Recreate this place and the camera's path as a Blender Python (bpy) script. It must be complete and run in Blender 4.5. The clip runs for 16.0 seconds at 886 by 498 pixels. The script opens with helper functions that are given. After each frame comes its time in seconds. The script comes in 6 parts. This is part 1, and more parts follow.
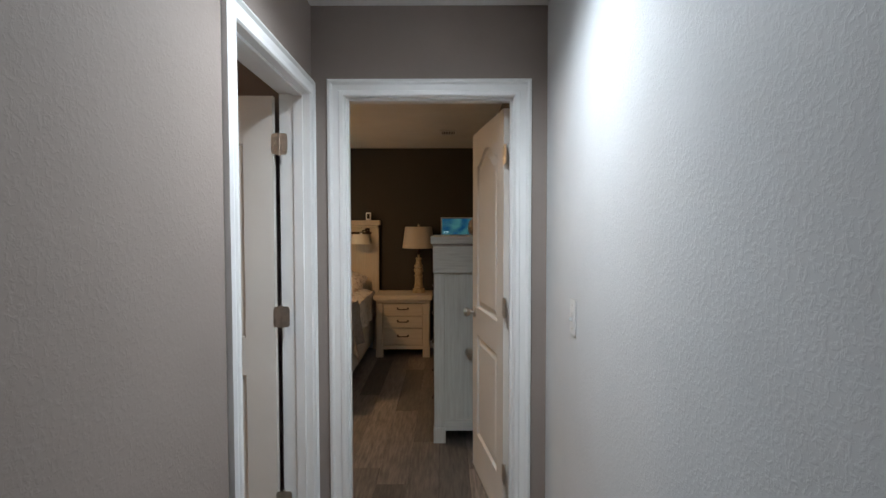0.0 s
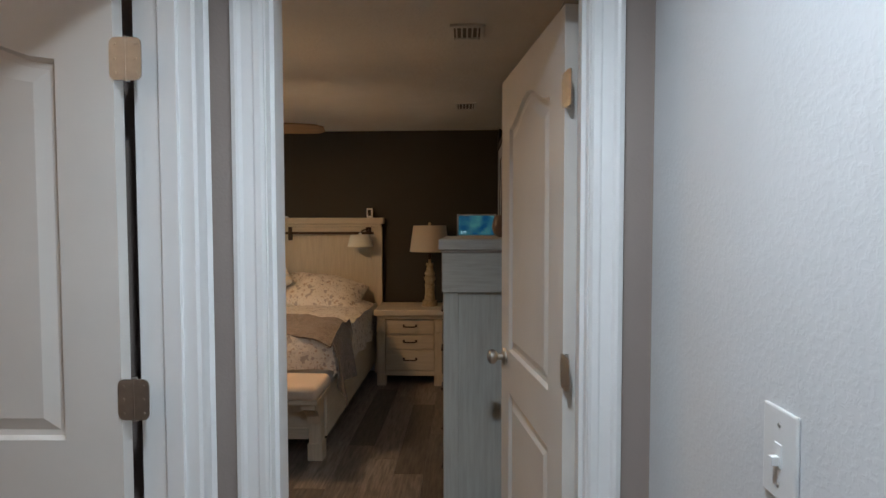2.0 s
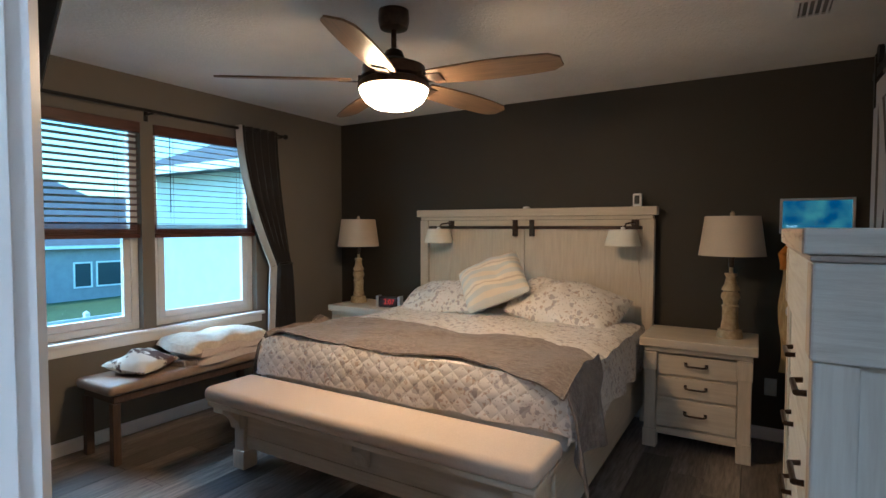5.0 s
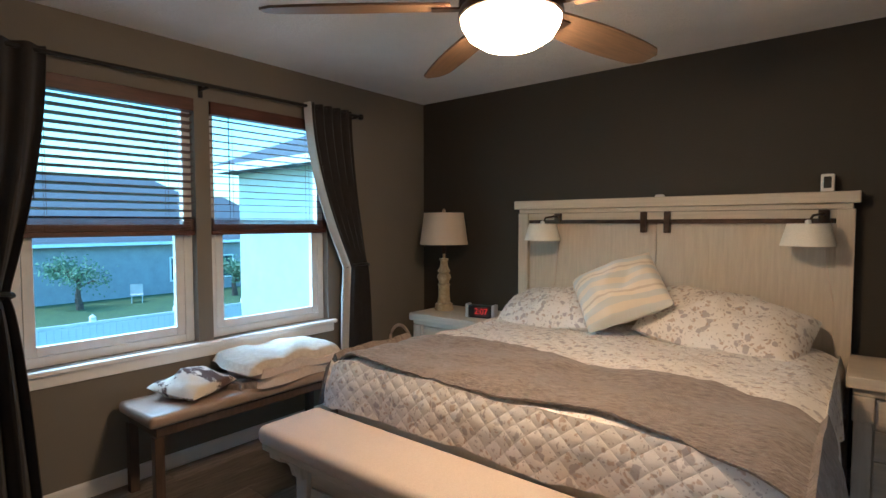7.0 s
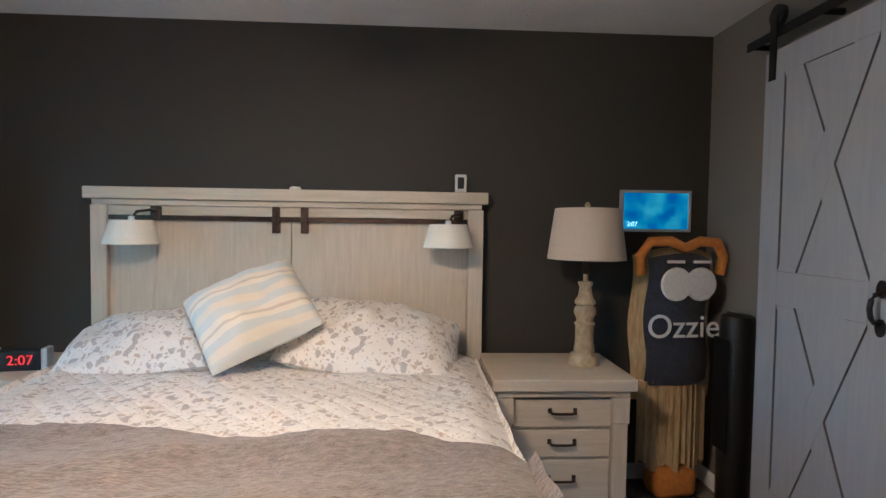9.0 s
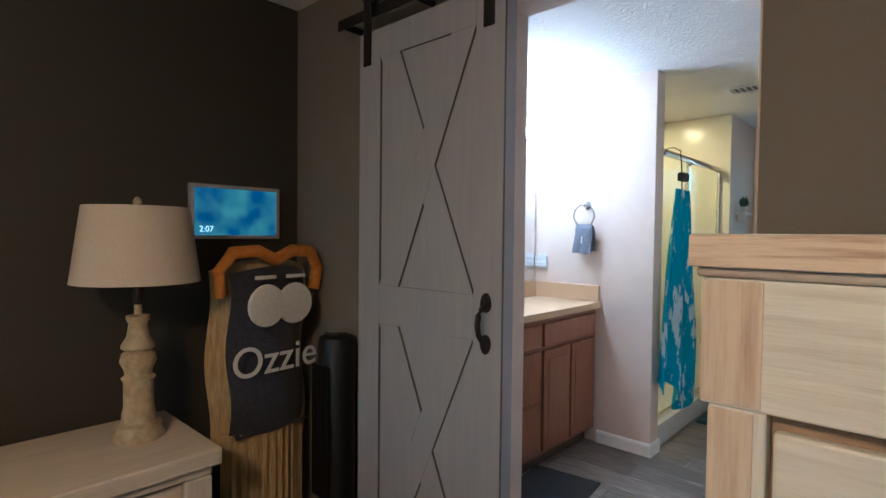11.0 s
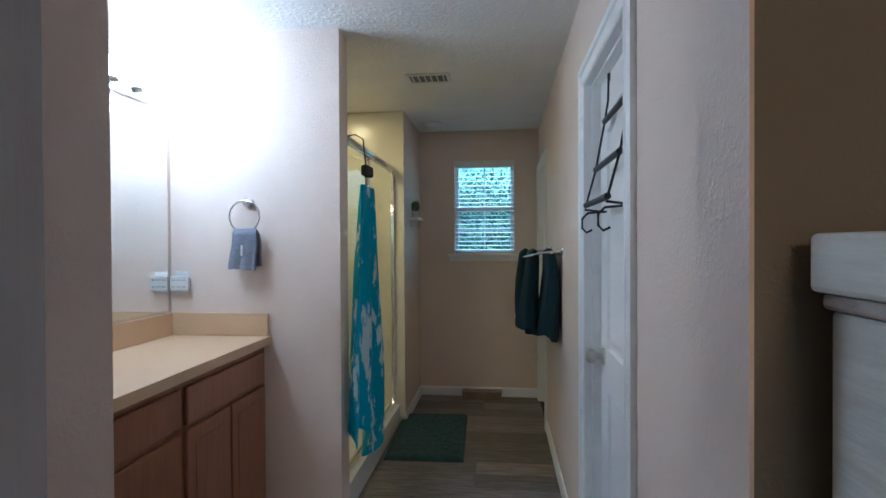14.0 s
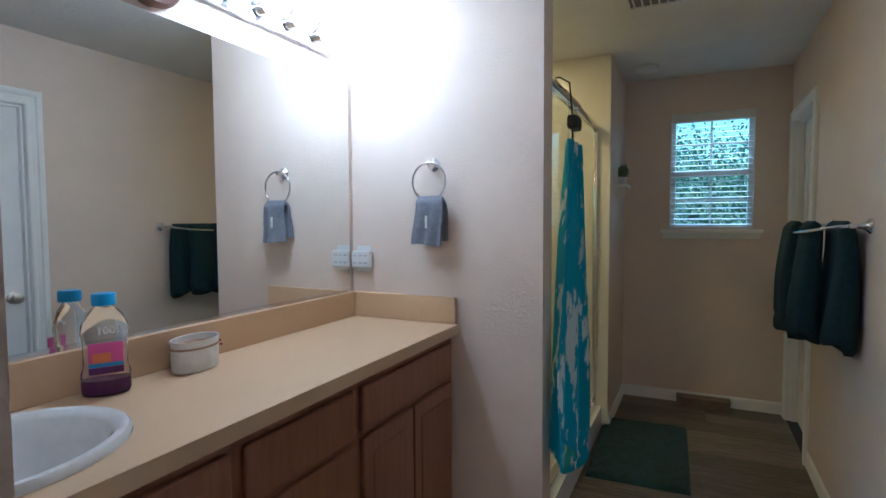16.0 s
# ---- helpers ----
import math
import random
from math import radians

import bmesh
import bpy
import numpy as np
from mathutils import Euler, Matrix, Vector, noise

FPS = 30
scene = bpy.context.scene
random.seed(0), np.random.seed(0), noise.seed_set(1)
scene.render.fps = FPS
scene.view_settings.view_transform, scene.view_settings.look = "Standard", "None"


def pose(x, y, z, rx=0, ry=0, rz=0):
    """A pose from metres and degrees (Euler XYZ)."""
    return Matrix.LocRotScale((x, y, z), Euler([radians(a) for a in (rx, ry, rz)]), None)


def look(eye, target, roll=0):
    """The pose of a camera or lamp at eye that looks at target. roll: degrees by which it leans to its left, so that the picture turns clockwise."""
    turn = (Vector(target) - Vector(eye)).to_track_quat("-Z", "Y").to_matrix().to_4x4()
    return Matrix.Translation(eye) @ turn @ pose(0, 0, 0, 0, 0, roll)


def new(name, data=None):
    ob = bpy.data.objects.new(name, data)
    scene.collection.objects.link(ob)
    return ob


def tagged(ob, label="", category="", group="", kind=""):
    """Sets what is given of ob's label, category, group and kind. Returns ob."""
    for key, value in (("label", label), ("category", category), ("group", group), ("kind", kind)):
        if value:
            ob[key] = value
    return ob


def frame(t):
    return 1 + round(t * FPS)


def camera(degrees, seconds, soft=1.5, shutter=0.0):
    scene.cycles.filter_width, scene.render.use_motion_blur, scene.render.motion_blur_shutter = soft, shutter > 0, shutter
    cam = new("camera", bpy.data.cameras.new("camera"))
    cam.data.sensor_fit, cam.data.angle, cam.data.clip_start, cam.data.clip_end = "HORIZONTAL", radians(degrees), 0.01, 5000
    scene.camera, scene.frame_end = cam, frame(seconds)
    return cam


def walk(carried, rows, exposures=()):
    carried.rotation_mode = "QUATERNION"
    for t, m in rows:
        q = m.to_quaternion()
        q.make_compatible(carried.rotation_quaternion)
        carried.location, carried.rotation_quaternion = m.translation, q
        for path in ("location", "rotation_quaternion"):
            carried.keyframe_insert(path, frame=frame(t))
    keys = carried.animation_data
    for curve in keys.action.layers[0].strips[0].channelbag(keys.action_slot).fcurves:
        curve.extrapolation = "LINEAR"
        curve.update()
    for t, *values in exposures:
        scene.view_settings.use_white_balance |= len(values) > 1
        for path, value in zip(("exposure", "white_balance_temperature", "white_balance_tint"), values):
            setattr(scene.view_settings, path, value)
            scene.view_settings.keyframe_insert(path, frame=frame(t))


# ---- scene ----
cam = camera(80.4, 16.0)
PATH = [
    (0, (0.546, 0.58, 1.464), (0.54, 2.578, 1.386), -0.1),
    (0.5, (0.538, 0.853, 1.439), (0.528, 2.852, 1.36), -0.1),
    (1, (0.52, 1.134, 1.457), (0.496, 3.133, 1.377), -0.2),
    (1.5, (0.545, 1.416, 1.446), (0.504, 3.414, 1.366), -0.1),
    (2, (0.568, 1.697, 1.461), (0.489, 3.694, 1.381), -0.1),
    (2.5, (0.554, 1.943, 1.441), (0.371, 3.933, 1.365), 0.0),
    (3, (0.53, 2.189, 1.44), (0.221, 4.164, 1.372), -0.2),
    (3.5, (0.539, 2.451, 1.46), (0.068, 4.393, 1.377), 0.2),
    (4, (0.526, 2.632, 1.457), (-0.131, 4.519, 1.37), 0.1),
    (4.5, (0.459, 2.779, 1.429), (-0.377, 4.593, 1.345), -0.1),
    (5, (0.382, 2.933, 1.409), (-0.647, 4.646, 1.328), 0.1),
    (5.2, (0.366, 2.99, 1.403), (-0.743, 4.652, 1.325), -0.0),
    (6.25, (0.048, 3.29, 1.403), (-1.314, 4.752, 1.31), -0.1),
    (7.3, (-0.270, 3.597, 1.402), (-1.409, 5.238, 1.300), -0.2),
    (7.5, (-0.313, 3.679, 1.404), (-1.337, 5.393, 1.298), -0.3),
    (8, (-0.491, 3.839, 1.42), (-1.157, 5.721, 1.299), 0.1),
    (8.5, (-0.601, 4.015, 1.412), (-0.877, 5.993, 1.306), 0.7),
    (9, (-0.605, 4.18, 1.378), (-0.502, 6.176, 1.299), 0.8),
    (9.5, (-0.601, 4.362, 1.396), (-0.111, 6.299, 1.319), 0.6),
    (9.6, (-0.585, 4.407, 1.387), (-0.021, 6.325, 1.324), 0.5),
    (10, (-0.562, 4.519, 1.408), (0.324, 6.311, 1.332), 0.7),
    (10.2, (-0.534, 4.578, 1.408), (0.497, 6.29, 1.333), 0.7),
    (12.3, (0.064, 5.111, 1.399), (1.915, 5.869, 1.363), 0.7),
    (12.5, (0.124, 5.155, 1.403), (2.014, 5.81, 1.369), 0.7),
    (13, (0.243, 5.226, 1.404), (2.204, 5.621, 1.374), 0.7),
    (13.5, (0.364, 5.273, 1.398), (2.349, 5.513, 1.378), 0.3),
    (14, (0.515, 5.31, 1.403), (2.503, 5.53, 1.383), -0.3),
    (14.5, (0.639, 5.365, 1.392), (2.611, 5.699, 1.38), -0.3),
    (15, (0.777, 5.428, 1.376), (2.704, 5.964, 1.364), -0.4),
    (15.5, (0.896, 5.477, 1.374), (2.753, 6.218, 1.331), -0.2),
    (16, (1.018, 5.565, 1.379), (2.819, 6.428, 1.273), -0.3),
]
walk(cam, [(t, look(eye, target, roll)) for t, eye, target, roll in PATH],
     [(0, 1.45, 6600, 11), (0.6, 1.35, 6500, 10), (1.5, 1.28, 6400, 11), (3.3, 1.4, 5800, 8), (4.2, 1.55, 5500, 7), (5, 1.97, 5100, 6), (7.5, 2.15, 5100, 7), (8.7, 2.6, 4300, 5), (10, 2.45, 4700, 7), (12.3, 1.78, 5000, 6), (13.5, 1.5, 5000, 6), (14.5, 1.46, 5150, 8), (16, 1.22, 5250, 8)])

# ---- light ----
world = bpy.data.worlds.new("dusk_sky")
scene.world = world
world.use_nodes = True
wn = world.node_tree
sky = wn.nodes.new("ShaderNodeTexSky")
sky.sky_type, sky.sun_disc = "NISHITA", False
sky.ozone_density, sky.air_density = 4.0, 1.5
sky.sun_elevation, sky.sun_rotation = radians(32), radians(200)
haze = wn.nodes.new("ShaderNodeMix")
haze.data_type, haze.blend_type = "RGBA", "MULTIPLY"
haze.inputs["Factor"].default_value = 1.0
haze.inputs[7].default_value = (0.60, 0.98, 1.06, 1.0)
wn.links.new(sky.outputs[0], haze.inputs[6])
wn.links.new(haze.outputs[2], wn.nodes["Background"].inputs[0])
wn.nodes["Background"].inputs[1].default_value = 0.15
sun = new("sun", bpy.data.lights.new("sun", "SUN"))
sun.data.energy, sun.data.angle, sun.data.color = 0.9, radians(20), (1.0, 0.97, 0.93)
sun.matrix_world = look((0, 0, 20), (3, 8, 0))
WARM = (1.0, 0.60, 0.29)
COOL = (0.80, 0.91, 1.0)
FAN_GLOW, VANITY_GLOW, SHOWER_GLOW = 28.0, 27.0, 52.0
HALL_LAMP = (0.52, 2.06)
can = new("hall_can_lamp", bpy.data.lights.new("hall_can_lamp", "SPOT"))
can.data.energy, can.data.color, can.data.shadow_soft_size = 40.0, COOL, 0.06
can.data.spot_size, can.data.spot_blend = radians(156), 1.0
can.matrix_world = look((*HALL_LAMP, 2.425), (HALL_LAMP[0] - 0.08, HALL_LAMP[1] - 0.02, 0))



def sky_fill_lamp(name, at, aim, wide, energy):
    """Added area lamp, out of view outside and above a window, that strengthens the sky light falling in."""
    a = new(name, bpy.data.lights.new(name, "AREA"))
    a.data.shape, a.data.size, a.data.size_y = "RECTANGLE", wide, 1.0
    a.data.energy, a.data.color = energy, (0.62, 0.86, 1.0)
    a.matrix_world = look(at, aim)


# unseen fill lamps on top of the world sky, for bathroom floor and bed
sky_fill_lamp("bathroom_sky_fill", (6.3, 5.46, 3.0), (4.6, 5.46, 0.6), 0.8, 14.0)
sky_fill_lamp("bedroom_sky_fill", (-4.5, 5.0, 2.9), (-2.4, 5.2, 0.7), 2.0, 26.0)

# ---- materials ----
def nodes_of(name):
    m = bpy.data.materials.new(name)
    m.use_nodes = True
    nt = m.node_tree
    return m, nt, nt.nodes["Principled BSDF"]


def surf(name, c1, c2=None, rough=0.6, metal=0.0, scale=8.0, stretch=(1, 1, 1), detail=6, bump=0.0, bscale=None,
         fine=0.0, per_object=0.0, sheen=0.0, coat=0.0, contrast=(0.35, 0.65), bstretch=(1, 1, 1)):
    """Two-scale noise colour, fine relief and a little variation in roughness."""
    m, nt, p = nodes_of(name)
    L = nt.links.new
    c2 = c2 or tuple(c * 0.88 for c in c1)
    co = nt.nodes.new("ShaderNodeTexCoord")
    src = co.outputs["Object"]
    if per_object:
        info = nt.nodes.new("ShaderNodeObjectInfo")
        sh = nt.nodes.new("ShaderNodeVectorMath")
        sh.operation = "MULTIPLY_ADD"
        sh.inputs[1].default_value = (37.0, 53.0, 19.0)
        L(info.outputs["Random"], sh.inputs[0])
        L(src, sh.inputs[2])
        src = sh.outputs[0]
    mp = nt.nodes.new("ShaderNodeMapping")
    mp.inputs["Scale"].default_value = stretch
    L(src, mp.inputs[0])
    n1 = nt.nodes.new("ShaderNodeTexNoise")
    n1.inputs["Scale"].default_value, n1.inputs["Detail"].default_value = scale, detail
    n1.inputs["Roughness"].default_value = 0.62
    L(mp.outputs[0], n1.inputs["Vector"])
    rp = nt.nodes.new("ShaderNodeValToRGB")
    rp.color_ramp.elements[0].position, rp.color_ramp.elements[1].position = contrast
    rp.color_ramp.elements[0].color, rp.color_ramp.elements[1].color = (*c2, 1), (*c1, 1)
    L(n1.outputs["Fac"], rp.inputs[0])
    col = rp.outputs[0]
    n2 = nt.nodes.new("ShaderNodeTexNoise")
    n2.inputs["Scale"].default_value, n2.inputs["Detail"].default_value = 1.3, 3
    L(src, n2.inputs["Vector"])
    hsv = nt.nodes.new("ShaderNodeHueSaturation")
    mr = nt.nodes.new("ShaderNodeMapRange")
    mr.inputs["To Min"].default_value, mr.inputs["To Max"].default_value = 0.93, 1.07
    L(n2.outputs["Fac"], mr.inputs["Value"])
    L(col, hsv.inputs["Color"])
    val = mr.outputs[0]
    if per_object:
        mo = nt.nodes.new("ShaderNodeMapRange")
        mo.inputs["To Min"].default_value, mo.inputs["To Max"].default_value = 1 - per_object, 1 + per_object
        L(info.outputs["Random"], mo.inputs["Value"])
        mu = nt.nodes.new("ShaderNodeMath")
        mu.operation = "MULTIPLY"
        L(val, mu.inputs[0])
        L(mo.outputs[0], mu.inputs[1])
        val = mu.outputs[0]
    L(val, hsv.inputs["Value"])
    L(hsv.outputs[0], p.inputs["Base Color"])
    rr = nt.nodes.new("ShaderNodeMapRange")
    rr.inputs["To Min"].default_value, rr.inputs["To Max"].default_value = max(rough - 0.08, 0.02), min(rough + 0.08, 1)
    L(n1.outputs["Fac"], rr.inputs["Value"])
    L(rr.outputs[0], p.inputs["Roughness"])
    p.inputs["Metallic"].default_value = metal
    p.inputs["Sheen Weight"].default_value = sheen
    p.inputs["Coat Weight"].default_value = coat
    if bump:
        n3 = nt.nodes.new("ShaderNodeTexNoise")
        n3.inputs["Scale"].default_value, n3.inputs["Detail"].default_value = bscale or scale * 4, 3
        mp2 = nt.nodes.new("ShaderNodeMapping")
        mp2.inputs["Scale"].default_value = bstretch
        L(src, mp2.inputs[0])
        L(mp2.outputs[0], n3.inputs["Vector"])
        b = nt.nodes.new("ShaderNodeBump")
        b.inputs["Strength"].default_value, b.inputs["Distance"].default_value = bump, 0.01
        L(n3.outputs["Fac"], b.inputs["Height"])
        L(b.outputs[0], p.inputs["Normal"])
    return m


def knockdown(name, c1, rough=0.75, bump=0.35, size=60.0):
    """Painted drywall with flattened splatter texture."""
    m = surf(name, c1, tuple(c * 0.94 for c in c1), rough, scale=3.0)
    nt = m.node_tree
    co = nt.nodes.new("ShaderNodeTexCoord")
    n = nt.nodes.new("ShaderNodeTexNoise")
    n.inputs["Scale"].default_value, n.inputs["Detail"].default_value = size, 4
    n.inputs["Distortion"].default_value = 0.6
    nt.links.new(co.outputs["Object"], n.inputs["Vector"])
    r = nt.nodes.new("ShaderNodeValToRGB")
    r.color_ramp.elements[0].position, r.color_ramp.elements[1].position = 0.46, 0.62
    nt.links.new(n.outputs["Fac"], r.inputs[0])
    b = nt.nodes.new("ShaderNodeBump")
    b.inputs["Strength"].default_value, b.inputs["Distance"].default_value = bump, 0.004
    nt.links.new(r.outputs[0], b.inputs["Height"])
    nt.links.new(b.outputs[0], nt.nodes["Principled BSDF"].inputs["Normal"])
    return m


def glow(name, color, strength):
    m, nt, p = nodes_of(name)
    p.inputs["Base Color"].default_value = (0.9, 0.88, 0.84, 1) if strength > 1 else (0.02, 0.02, 0.02, 1)
    p.inputs["Emission Color"].default_value = (*color, 1)
    p.inputs["Emission Strength"].default_value = strength
    return m


def glass(name, tint=(1, 1, 1), rough=0.0, ior=1.45):
    m, nt, p = nodes_of(name)
    p.inputs["Base Color"].default_value = (*tint, 1)
    p.inputs["Transmission Weight"].default_value = 1.0
    p.inputs["Roughness"].default_value = rough
    p.inputs["IOR"].default_value = ior
    return m


def plain(name, c, rough=0.4, metal=0.0):
    return surf(name, c, tuple(x * 0.93 for x in c), rough, metal, scale=20)


M = {}
M["hall_white"] = knockdown("hall_white_paint", (0.72, 0.73, 0.74), 0.55, 0.13, 90)
M["hall_taupe"] = knockdown("hall_taupe_paint", (0.325, 0.268, 0.24), 0.7, 0.12, 90)
M["taupe"] = knockdown("bedroom_taupe_paint", (0.20, 0.18, 0.15), 0.75, 0.2, 110)
M["dark"] = knockdown("accent_dark_paint", (0.040, 0.035, 0.028), 0.7, 0.2, 110)
M["peach"] = knockdown("bath_beige_paint", (0.77, 0.64, 0.55), 0.6, 0.2, 110)
M["ceil"] = knockdown("ceiling_white", (0.82, 0.805, 0.78), 0.85, 0.4, 45)
M["trim"] = surf("trim_white", (0.88, 0.88, 0.87), (0.85, 0.85, 0.84), 0.35, scale=5)
M["plank"] = surf("vinyl_plank", (0.27, 0.228, 0.19), (0.075, 0.063, 0.054), 0.42, scale=7, stretch=(9, 0.9, 4),
                  per_object=0.5, bump=0.12, bscale=30, bstretch=(8, 0.6, 1), contrast=(0.3, 0.72))
M["subfloor"] = plain("plank_joint", (0.04, 0.033, 0.028), 0.9)
M["whitewash"] = surf("whitewashed_wood", (0.62, 0.55, 0.44), (0.54, 0.47, 0.37), 0.55, scale=6, stretch=(9, 9, 0.7),
                      bump=0.15, bscale=40, bstretch=(6, 6, 0.4))
M["whitewash_h"] = surf("whitewashed_wood_level", (0.62, 0.55, 0.44), (0.54, 0.47, 0.37), 0.55, scale=6, stretch=(0.7, 9, 9),
                        bump=0.15, bscale=40, bstretch=(0.4, 6, 6))
M["whitewash_y"] = surf("whitewashed_wood_deep", (0.62, 0.55, 0.44), (0.54, 0.47, 0.37), 0.55, scale=6, stretch=(9, 0.7, 9),
                        bump=0.15, bscale=40, bstretch=(6, 0.4, 6))
M["chestpaint"] = surf("chest_white_paint", (0.72, 0.73, 0.68), (0.58, 0.57, 0.52), 0.5, scale=6, stretch=(9, 9, 0.6),
                       bump=0.12, bscale=40, bstretch=(6, 6, 0.4), contrast=(0.25, 0.6))
M["bronze"] = surf("oil_bronze", (0.09, 0.06, 0.045), (0.05, 0.035, 0.028), 0.35, 0.8, scale=30)
M["black"] = surf("black_iron", (0.012, 0.012, 0.013), (0.02, 0.02, 0.02), 0.45, 0.3, scale=40)
M["nickel"] = surf("satin_nickel", (0.62, 0.59, 0.54), (0.55, 0.52, 0.48), 0.42, 1.0, scale=60)
M["chrome"] = plain("chrome", (0.8, 0.8, 0.82), 0.08, 1.0)


# ---- building helpers ----
def box(bm, x0, x1, y0, y1, z0, z1, bevel=0.0, segs=2):
    vs = [bm.verts.new((x, y, z)) for z in (z0, z1) for y in (y0, y1) for x in (x0, x1)]
    fs = [bm.faces.new([vs[i] for i in q]) for q in
          ((0, 2, 3, 1), (4, 5, 7, 6), (0, 1, 5, 4), (2, 6, 7, 3), (0, 4, 6, 2), (1, 3, 7, 5))]
    if bevel:
        es = list({e for f in fs for e in f.edges})
        bmesh.ops.bevel(bm, geom=es, offset=bevel, segments=segs, affect="EDGES", profile=0.5)
    return bm


def boxes(*rows, bevel=0.0):
    bm = bmesh.new()
    for r in rows:
        box(bm, *r, bevel=bevel)
    return bm


def prism(bm, pts, z0, z1, m=None):
    """Closed outline pts (x, y) raised from z0 to z1, then moved by m."""
    lo = [bm.verts.new((x, y, z0)) for x, y in pts]
    hi = [bm.verts.new((x, y, z1)) for x, y in pts]
    n = len(pts)
    bm.faces.new(lo[::-1])
    bm.faces.new(hi)
    for i in range(n):
        bm.faces.new((lo[i], lo[(i + 1) % n], hi[(i + 1) % n], hi[i]))
    if m:
        bmesh.ops.transform(bm, matrix=m, verts=lo + hi)
    return bm


def lathe(bm, prof, segs=28, m=None, close=True):
    """Profile of (radius, height) turned round z."""
    rings = []
    for r, z in prof:
        if r < 1e-6:
            rings.append([bm.verts.new((0, 0, z))])
        else:
            rings.append([bm.verts.new((r * math.cos(a), r * math.sin(a), z)) for a in (2 * math.pi * i / segs for i in range(segs))])
    for a, b in zip(rings, rings[1:]):
        for i in range(segs):
            j = (i + 1) % segs
            if len(a) == 1 and len(b) == 1:
                continue
            if len(a) == 1:
                bm.faces.new((a[0], b[j], b[i]))
            elif len(b) == 1:
                bm.faces.new((a[i], a[j], b[0]))
            else:
                bm.faces.new((a[i], a[j], b[j], b[i]))
    if close:
        for ring, flip in ((rings[0], True), (rings[-1], False)):
            if len(ring) > 1:
                bm.faces.new(ring[::-1] if flip else ring)
    if m:
        bmesh.ops.transform(bm, matrix=m, verts=[v for r in rings for v in r])
    return bm


def tube(bm, pts, r, segs=10):
    """Round bar along the points."""
    pts = [Vector(p) for p in pts]
    rings = []
    up = Vector((0.12, 0.21, 0.97))
    for i, p in enumerate(pts):
        d = (pts[min(i + 1, len(pts) - 1)] - pts[max(i - 1, 0)]).normalized()
        a = d.cross(up if abs(d.dot(up)) < 0.95 else Vector((1, 0.1, 0))).normalized()
        b = d.cross(a)
        rings.append([bm.verts.new(p + r * (math.cos(t) * a + math.sin(t) * b)) for t in (2 * math.pi * k / segs for k in range(segs))])
    for u, v in zip(rings, rings[1:]):
        for k in range(segs):
            bm.faces.new((u[k], u[(k + 1) % segs], v[(k + 1) % segs], v[k]))
    bm.faces.new(rings[0][::-1])
    bm.faces.new(rings[-1])
    return bm


def grid_sheet(bm, nu, nv, fn, thick=0.0):
    """Sheet fn(u, v) -> place, u and v from 0 to 1; thick gives it a back."""
    g = [[bm.verts.new(fn(i / nu, j / nv)) for j in range(nv + 1)] for i in range(nu + 1)]
    fs = [bm.faces.new((g[i][j], g[i + 1][j], g[i + 1][j + 1], g[i][j + 1])) for i in range(nu) for j in range(nv)]
    if thick:
        bmesh.ops.recalc_face_normals(bm, faces=fs)
        bmesh.ops.solidify(bm, geom=fs, thickness=thick)
    return bm


def solid(name, bm, mat, parent=None, label="", smooth=False, at=None):
    bmesh.ops.recalc_face_normals(bm, faces=bm.faces)
    me = bpy.data.meshes.new(name)
    bm.to_mesh(me)
    bm.free()
    for mm in (mat if isinstance(mat, (list, tuple)) else [mat]):
        me.materials.append(M[mm] if isinstance(mm, str) else mm)
    if smooth:
        for pl in me.polygons:
            pl.use_smooth = True
        me.set_sharp_from_angle(angle=radians(40))
    ob = new(name, me)
    if parent:
        ob.parent = parent
    if at:
        ob.matrix_basis = at
    if label:
        tagged(ob, label)
    return ob


def part(name, bm, mat, parent, label="", smooth=False):
    return solid(name, bm, mat, parent, label, smooth)


def thing(name, label, category, at=None, group=""):
    ob = new(name)
    ob.empty_display_size = 0.1
    if at:
        ob.matrix_basis = at
    return tagged(ob, label, category, group)


def setting(name, bm, mat, label, category):
    return tagged(solid(name, bm, mat), label, category, kind="structure")


# ---- setting: walls, floors, ceilings ----
H = 2.44
XL, XR, YF, YB = -3.27, 1.0, 3.03, 7.0          # bedroom
HL, HY0, HY1 = -0.04, -1.7, 2.915               # hall
BX1, BY0, BY1 = 5.34, 4.97, 6.95                # bathroom
OP0, OP1, OPH = 5.09, 5.80, 2.13                # way into the bathroom
W1, W2, WZ0, WZ1 = (4.10, 4.97), (5.06, 5.93), 0.70, 2.13

setting("wall_hall_right", boxes((XR, XR + 0.058, HY0 - 0.12, HY1 + 0.05, 0, H)), "hall_white", "white painted drywall hall wall with knockdown texture", "wall")
setting("wall_hall_left", boxes((HL - 0.12, HL, HY0 - 0.12, 2.028, 0, H), (HL - 0.12, HL, 2.028, 2.86, 2.06, H), (HL - 0.12, HL, 2.86, HY1, 0, H)),
        "hall_taupe", "taupe painted hall wall with a door opening", "wall")
setting("wall_hall_end", boxes((HL, XR, HY0 - 0.12, HY0, 0, H)), "hall_taupe", "taupe painted end wall of the hall", "wall")
setting("wall_door_hall_side", boxes((-1.95, 0.09, HY1, HY1 + 0.05, 0, H), (0.87, XR, HY1, HY1 + 0.05, 0, H), (0.09, 0.87, HY1, HY1 + 0.05, 2.065, H)),
        "hall_taupe", "taupe painted wall with the bedroom doorway", "wall")
